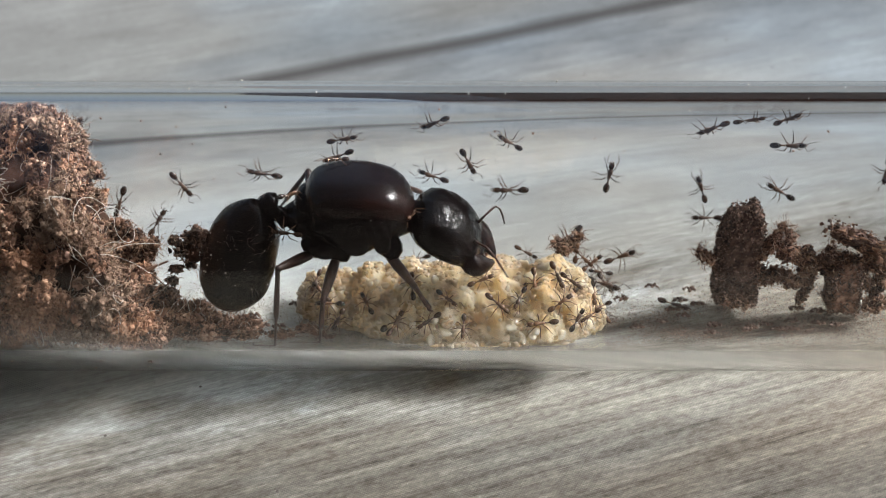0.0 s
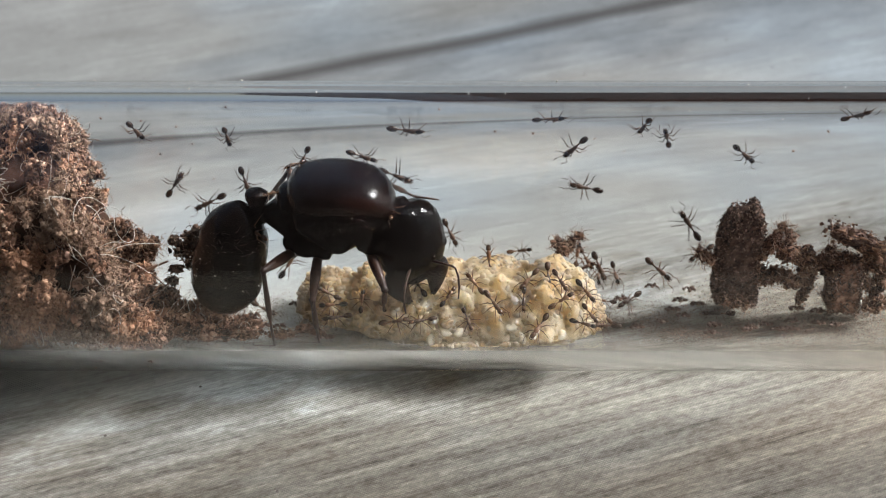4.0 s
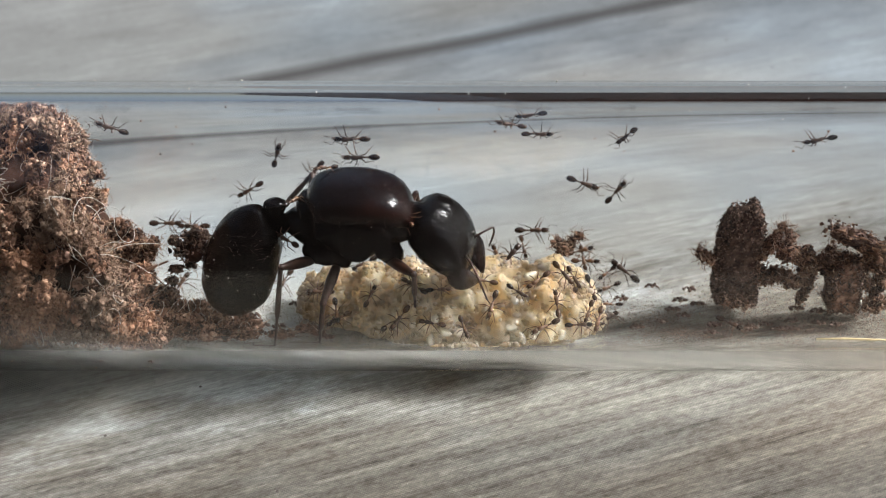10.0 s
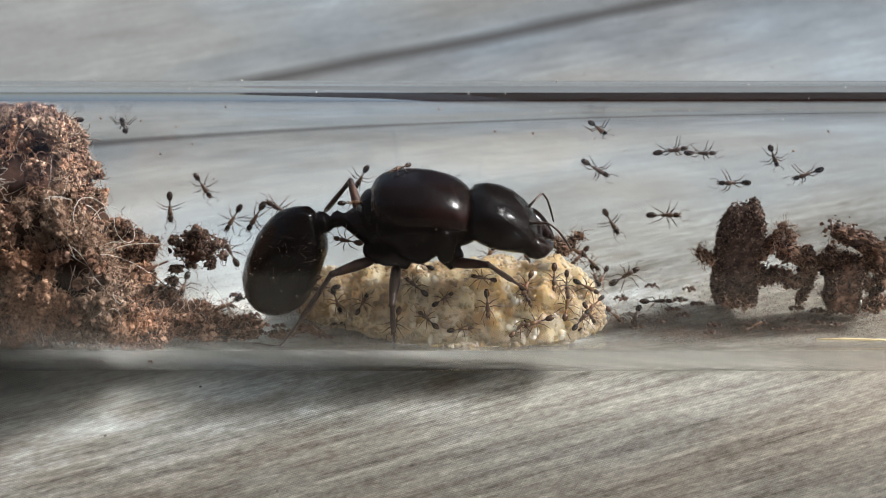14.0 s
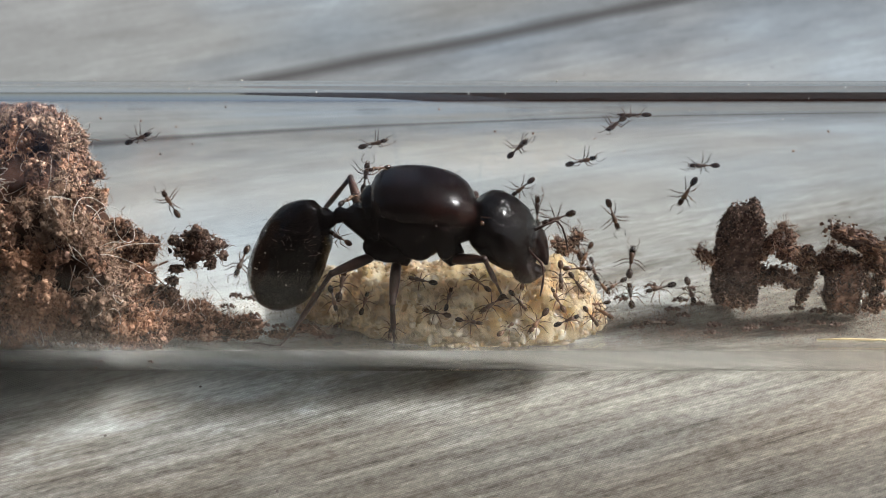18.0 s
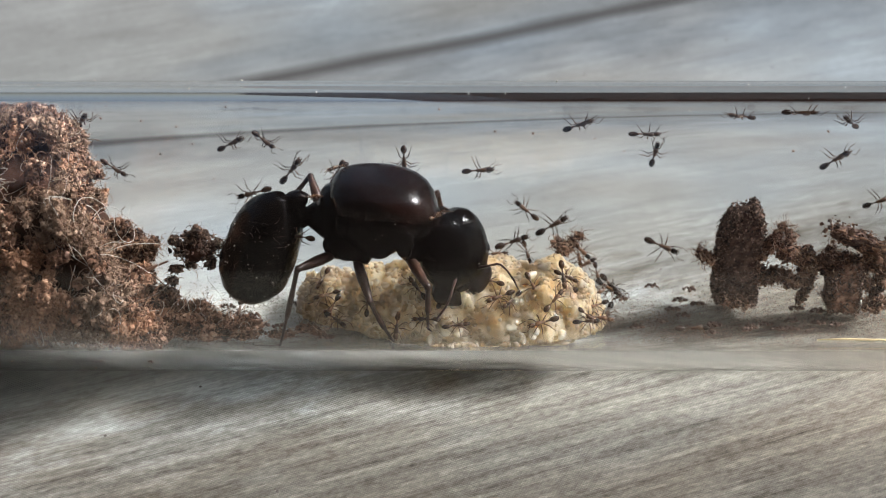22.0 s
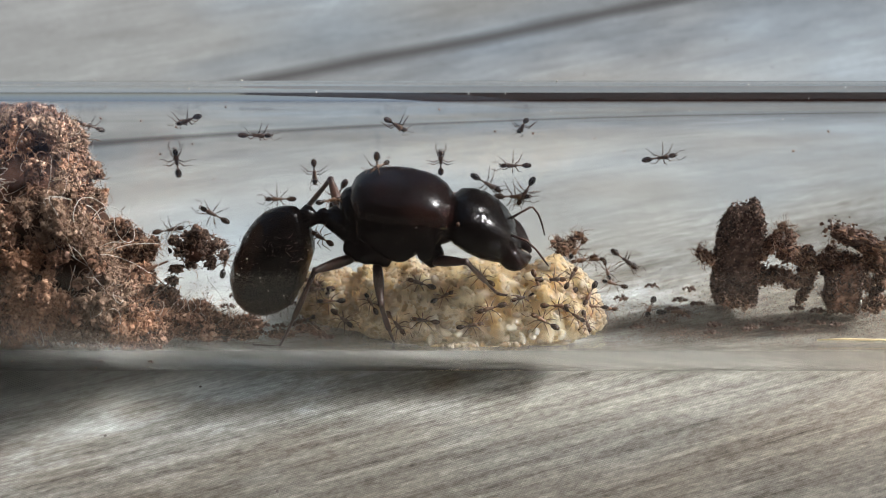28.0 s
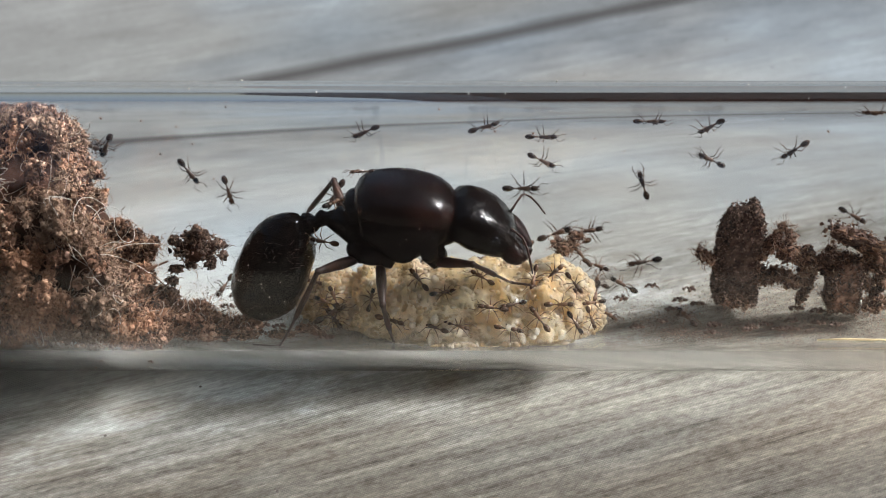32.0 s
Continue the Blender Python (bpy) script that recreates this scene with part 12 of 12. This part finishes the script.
    walk(legs["front", 1][1], [(0, mm(2.56, 1.66, 0.27, 81.76, 40.88, 66.22)), (0.5, mm(2.56, 1.66, 0.27, 81.76, 40.88, 66.22)), (1, mm(2.56, 1.66, 0.27, 81.76, 40.88, 66.22)), (1.5, mm(2.53, 1.6, 0.29, 81.99, 39.63, 66.24)), (2, mm(2.51, 1.54, 0.31, 82.23, 38.36, 66.29)), (2.5, mm(2.53, 1.6, 0.29, 81.99, 39.63, 66.24)), (3, mm(2.56, 1.66, 0.27, 81.76, 40.88, 66.22)), (3.2, mm(2.6, 1.75, 0.24, 81.43, 42.84, 66.2)), (3.7, mm(2.6, 1.74, 0.24, 81.45, 42.75, 66.2)), (4.2, mm(2.59, 1.74, 0.24, 81.46, 42.65, 66.2)), (4.7, mm(2.59, 1.73, 0.24, 81.48, 42.55, 66.2)), (5.2, mm(2.59, 1.73, 0.25, 81.49, 42.46, 66.2)), (5.7, mm(2.59, 1.73, 0.25, 81.51, 42.36, 66.2)), (6, mm(2.56, 1.66, 0.27, 81.76, 40.88, 66.22)), (6.5, mm(2.57, 1.69, 0.26, 81.63, 41.62, 66.2)), (7, mm(2.59, 1.73, 0.25, 81.51, 42.36, 66.2)), (7.5, mm(2.6, 1.75, 0.24, 81.43, 42.84, 66.2)), (8, mm(2.61, 1.77, 0.23, 81.36, 43.33, 66.2)), (8.5, mm(2.57, 1.69, 0.26, 81.63, 41.62, 66.2)), (9, mm(3.15, 2.8, -0.77, 77.63, 75.64, 65.94)), (9.5, mm(3.1, 2.73, -0.63, 76.87, 74.4, 65.08)), (10, mm(3.04, 2.64, -0.49, 76.15, 73.01, 64.24)), (10.5, mm(2.84, 2.39, -0.15, 67.97, 66.99, 54.96)), (11, mm(2.58, 2.13, 0.12, 64.15, 60.04, 49.47)), (11.5, mm(2.71, 2.26, -0, 65.64, 63.61, 51.87)), (12, mm(2.84, 2.39, -0.15, 67.97, 66.99, 54.96)), (12.5, mm(2.87, 2.44, -0.2, 67.88, 67.78, 54.98)), (13, mm(2.91, 2.48, -0.25, 67.8, 68.54, 55.01)), (13.5, mm(2.92, 2.49, -0.27, 67.78, 68.72, 55.02)), (14, mm(2.93, 2.5, -0.28, 67.76, 68.9, 55.02)), (14.4, mm(2.96, 2.54, -0.34, 67.69, 69.61, 55.05)), (14.95, mm(2.98, 2.57, -0.37, 67.65, 70.04, 55.07)), (15.5, mm(3, 2.59, -0.41, 67.61, 70.46, 55.08)), (16.05, mm(3.02, 2.62, -0.45, 67.58, 70.86, 55.1)), (16.6, mm(3.04, 2.64, -0.48, 67.55, 71.25, 55.11)), (17, mm(3.02, 2.62, -0.45, 67.57, 70.94, 55.1)), (17.5, mm(3.02, 2.62, -0.45, 67.57, 70.94, 55.1)), (18, mm(3.02, 2.62, -0.45, 67.57, 70.94, 55.1)), (18.5, mm(3, 2.59, -0.41, 67.61, 70.46, 55.08)), (19, mm(2.98, 2.56, -0.37, 67.66, 69.95, 55.06)), (19.5, mm(2.99, 2.57, -0.38, 67.64, 70.12, 55.07)), (20, mm(2.99, 2.58, -0.4, 67.63, 70.29, 55.08)), (20.5, mm(3.01, 2.6, -0.42, 67.6, 70.62, 55.09)), (21, mm(3.02, 2.62, -0.45, 67.57, 70.94, 55.1)), (21.5, mm(3.05, 2.65, -0.5, 67.53, 71.41, 55.12)), (22, mm(3.07, 2.68, -0.54, 67.5, 71.86, 55.13)), (22.5, mm(3.08, 2.68, -0.56, 67.48, 72, 55.14)), (23, mm(3.08, 2.69, -0.57, 67.47, 72.15, 55.15)), (23.5, mm(3.02, 2.62, -0.45, 67.57, 70.94, 55.1)), (24, mm(2.96, 2.54, -0.34, 67.69, 69.61, 55.05)), (24.5, mm(2.94, 2.52, -0.31, 67.72, 69.26, 55.04)), (25, mm(2.93, 2.5, -0.28, 67.76, 68.9, 55.02)), (25.4, mm(2.93, 2.5, -0.28, 67.76, 68.9, 55.02)), (25.95, mm(2.94, 2.52, -0.31, 67.72, 69.26, 55.04)), (26.5, mm(2.96, 2.54, -0.34, 67.69, 69.61, 55.05)), (27.05, mm(2.98, 2.56, -0.37, 67.66, 69.95, 55.06)), (27.6, mm(2.99, 2.58, -0.4, 67.63, 70.29, 55.08)), (28, mm(2.98, 2.56, -0.37, 67.66, 69.95, 55.06)), (28.5, mm(2.98, 2.56, -0.37, 67.66, 69.95, 55.06)), (29, mm(2.98, 2.56, -0.37, 67.66, 69.95, 55.06)), (29.5, mm(3.01, 2.6, -0.42, 67.6, 70.62, 55.09)), (30, mm(3.04, 2.64, -0.48, 67.55, 71.25, 55.11)), (30.5, mm(3.05, 2.66, -0.51, 67.52, 71.56, 55.12)), (31, mm(3.07, 2.68, -0.54, 67.5, 71.86, 55.13)), (31.5, mm(3.01, 2.6, -0.42, 67.6, 70.62, 55.09)), (32, mm(2.94, 2.52, -0.31, 67.72, 69.26, 55.04))])
    walk(crew[64], [(0, mm(-8.07, -1.7, 11.01, -25, 10, 35)), (1, mm(-8.24, -1.7, 11.05, -25, 10, 49.35)), (2, mm(-8.82, -1.7, 10.88, -25, 10, 54.99)), (3, mm(-9.53, -1.7, 11.03, -25, 10, 48.51)), (6, mm(-8.3, -1.7, 10.96, -25, 10, 15.08)), (7, mm(-8.8, -1.7, 11.12, -25, 10, 22.37)), (8, mm(-9.08, -1.7, 11.24, -25, 10, 37.33)), (9, mm(-8.77, -1.7, 10.99, -25, 10, 50.87)), (10, mm(-7.9, -1.7, 10.62, -25, 10, 54.79)), (11, mm(-7.19, -1.7, 9.96, -25, 10, 46.7)), (12, mm(-5.9, -1.7, 10.23, -25, 10, 31.51)), (13, mm(-5.34, -1.7, 10.4, -25, 10, 18.44)), (14, mm(-4.87, -1.7, 10.48, -25, 10, 15.42)), (17, mm(-4.23, -1.7, 10.73, -25, 10, 52.18)), (18, mm(-4.98, -1.7, 10.68, -25, 10, 54.31)), (19, mm(-5.04, -1.7, 10.54, -25, 10, 44.73)), (20, mm(-4.68, -1.7, 10.59, -25, 10, 29.24)), (21, mm(-6.26, -1.7, 10.71, -25, 10, 17.25)), (22, mm(-6.93, -1.7, 10.87, -25, 10, 16.02)), (23, mm(-6.83, -1.7, 10.91, -25, 10, 26.31)), (24, mm(-6.09, -1.7, 10.58, -25, 10, 41.87)), (25, mm(-5.62, -1.7, 10.45, -25, 10, 53.26)), (28, mm(-6.04, -1.7, 10.6, -25, 10, 27.05)), (29, mm(-5.6, -1.7, 10.64, -25, 10, 16.3)), (30, mm(-5.46, -1.7, 10.8, -25, 10, 16.89)), (31, mm(-5.66, -1.7, 10.84, -25, 10, 28.47)), (32, mm(-5.77, -1.7, 10.49, -25, 10, 44.01))])
    walk(crew[65], [(0, mm(-8.22, -2.1, 9.26, -70, 0, 168.19)), (1, mm(-8.7, -2.1, 9.22, -70, 0, 156.7)), (2, mm(-9.5, -2.1, 8.98, -70, 0, 141.15)), (3, mm(-10.02, -2.1, 9.15, -70, 0, 130.97)), (6, mm(-8.82, -2.1, 9.26, -70, 0, 159.88)), (7, mm(-9.49, -2.1, 9.37, -70, 0, 169.36)), (8, mm(-9.51, -2.1, 9.41, -70, 0, 167.09)), (9, mm(-8.9, -2.1, 9.09, -70, 0, 154.46)), (10, mm(-8.13, -2.1, 8.74, -70, 0, 139.12)), (11, mm(-7.76, -2.1, 8.15, -70, 0, 130.38)), (12, mm(-6.57, -2.1, 8.51, -70, 0, 133.54)), (13, mm(-5.71, -2.1, 8.7, -70, 0, 146.69)), (14, mm(-4.98, -2.1, 8.74, -70, 0, 161.84)), (17, mm(-4.87, -2.1, 8.85, -70, 0, 152.16)), (18, mm(-5.28, -2.1, 8.87, -70, 0, 137.24)), (19, mm(-5.15, -2.1, 8.81, -70, 0, 130.06)), (20, mm(-5.02, -2.1, 8.89, -70, 0, 134.98)), (21, mm(-6.91, -2.1, 8.96, -70, 0, 149.01)), (22, mm(-7.53, -2.1, 9.03, -70, 0, 163.64)), (23, mm(-7.08, -2.1, 9.02, -70, 0, 170)), (24, mm(-6.21, -2.1, 8.7, -70, 0, 164.22)), (25, mm(-6.02, -2.1, 8.65, -70, 0, 149.82)), (28, mm(-6.24, -2.1, 8.85, -70, 0, 136.62)), (29, mm(-5.74, -2.1, 8.81, -70, 0, 151.34)), (30, mm(-5.92, -2.1, 8.91, -70, 0, 165.25)), (31, mm(-6.35, -2.1, 8.96, -70, 0, 169.91)), (32, mm(-6.26, -2.1, 8.69, -70, 0, 162.49))])
    walk(crew[66], [(0, mm(-5.65, -0.3, 12.26, 28, -8, 199.86)), (1, mm(-6.35, -0.3, 12.24, 28, -8, 195.08)), (2, mm(-7.16, -0.3, 11.98, 28, -8, 202.37)), (3, mm(-7.91, -0.3, 12.02, 28, -8, 217.33)), (6, mm(-7.4, -0.3, 11.89, 28, -8, 226.7)), (7, mm(-7.7, -0.3, 12, 28, -8, 211.51)), (8, mm(-7.63, -0.3, 12.07, 28, -8, 198.44)), (9, mm(-7.15, -0.3, 11.92, 28, -8, 195.42)), (10, mm(-6.23, -0.3, 11.76, 28, -8, 204.27)), (11, mm(-5.1, -0.3, 11.35, 28, -8, 219.63)), (12, mm(-3.42, -0.3, 11.59, 28, -8, 232.18)), (13, mm(-2.46, -0.3, 11.74, 28, -8, 234.31)), (14, mm(-2.16, -0.3, 11.78, 28, -8, 224.73)), (17, mm(-2.7, -0.3, 11.81, 28, -8, 196.02)), (18, mm(-3.38, -0.3, 11.71, 28, -8, 206.31)), (19, mm(-3.61, -0.3, 11.6, 28, -8, 221.87)), (20, mm(-3.61, -0.3, 11.63, 28, -8, 233.26)), (21, mm(-5.2, -0.3, 11.71, 28, -8, 233.58)), (22, mm(-5.53, -0.3, 11.82, 28, -8, 222.63)), (23, mm(-5.02, -0.3, 11.97, 28, -8, 207.05)), (24, mm(-4.1, -0.3, 11.8, 28, -8, 196.3)), (25, mm(-3.61, -0.3, 11.78, 28, -8, 196.89)), (28, mm(-3.23, -0.3, 11.9, 28, -8, 234.09)), (29, mm(-3.34, -0.3, 11.9, 28, -8, 232.59)), (30, mm(-3.85, -0.3, 11.99, 28, -8, 220.42)), (31, mm(-4.33, -0.3, 11.92, 28, -8, 204.96)), (32, mm(-4.27, -0.3, 11.52, 28, -8, 195.6))])
    walk(crew[67], [(0, mm(-1.43, -2.2, 10.19, -55, 20, 74.41)), (1, mm(-2.2, -2.2, 10.24, -55, 20, 89.88)), (2, mm(-2.56, -2.2, 10.08, -55, 20, 99.36)), (3, mm(-2.55, -2.2, 10.25, -55, 20, 97.09)), (6, mm(-2.29, -2.2, 10.15, -55, 20, 60.38)), (7, mm(-2.43, -2.2, 10.3, -55, 20, 63.54)), (8, mm(-2.01, -2.2, 10.43, -55, 20, 76.69)), (9, mm(-1.69, -2.2, 10.19, -55, 20, 91.84)), (10, mm(-1.51, -2.2, 9.83, -55, 20, 99.81)), (11, mm(-1.18, -2.2, 9.18, -55, 20, 95.77)), (12, mm(0.59, -2.2, 9.44, -55, 20, 82.16)), (13, mm(1.79, -2.2, 9.59, -55, 20, 67.24)), (14, mm(2.13, -2.2, 9.67, -55, 20, 60.06)), (17, mm(2.39, -2.2, 9.95, -55, 20, 93.64)), (18, mm(2.2, -2.2, 9.9, -55, 20, 100)), (19, mm(1.85, -2.2, 9.74, -55, 20, 94.22)), (20, mm(1.49, -2.2, 9.78, -55, 20, 79.82)), (21, mm(-0.17, -2.2, 9.89, -55, 20, 65.53)), (22, mm(-0.18, -2.2, 10.06, -55, 20, 60.01)), (23, mm(0.37, -2.2, 10.12, -55, 20, 66.62)), (24, mm(0.68, -2.2, 9.79, -55, 20, 81.34)), (25, mm(0.47, -2.2, 9.67, -55, 20, 95.25)), (28, mm(1.15, -2.2, 9.78, -55, 20, 77.49)), (29, mm(1.05, -2.2, 9.83, -55, 20, 64.02)), (30, mm(0.58, -2.2, 10.01, -55, 20, 60.24)), (31, mm(0.59, -2.2, 10.06, -55, 20, 68.45)), (32, mm(1.21, -2.2, 9.71, -55, 20, 83.66))])
    walk(straw, [(0, mm(27.5, -2.9, 1.8, 0, 0, 6)), (5, mm(27.0, -2.9, 1.8, 0, 0, 6)), (6, mm(23.2, -2.2, 1.6, 0, -3, -2)), (7, mm(21.5, -1.9, 1.55, 0, -5, -3)), (8, mm(20.9, -2.4, 1.6, 0, 2, -3)), (9, mm(21.0, -2.9, 1.8, 0, 0, -2)), (32, mm(21.0, -3.1, 1.9, 0, 0, 0))])
    for k, feeler in enumerate(feelers):
        s = 2 * k - 1
        walk(feeler, [(0.5 * i, mm(1.45, s * 0.7, 0.75, 8 * math.sin(1.7 * i + k), -12 + 22 * math.sin(0.9 * i + 2.2 * k) + 9 * math.sin(2.3 * i), s * (4 + 14 * math.sin(1.3 * i + 1.4 * k)))) for i in range(65)])
    for k, ant in enumerate(crew):
        stride(ant, k, 24 if k < 32 else 9)


motions()
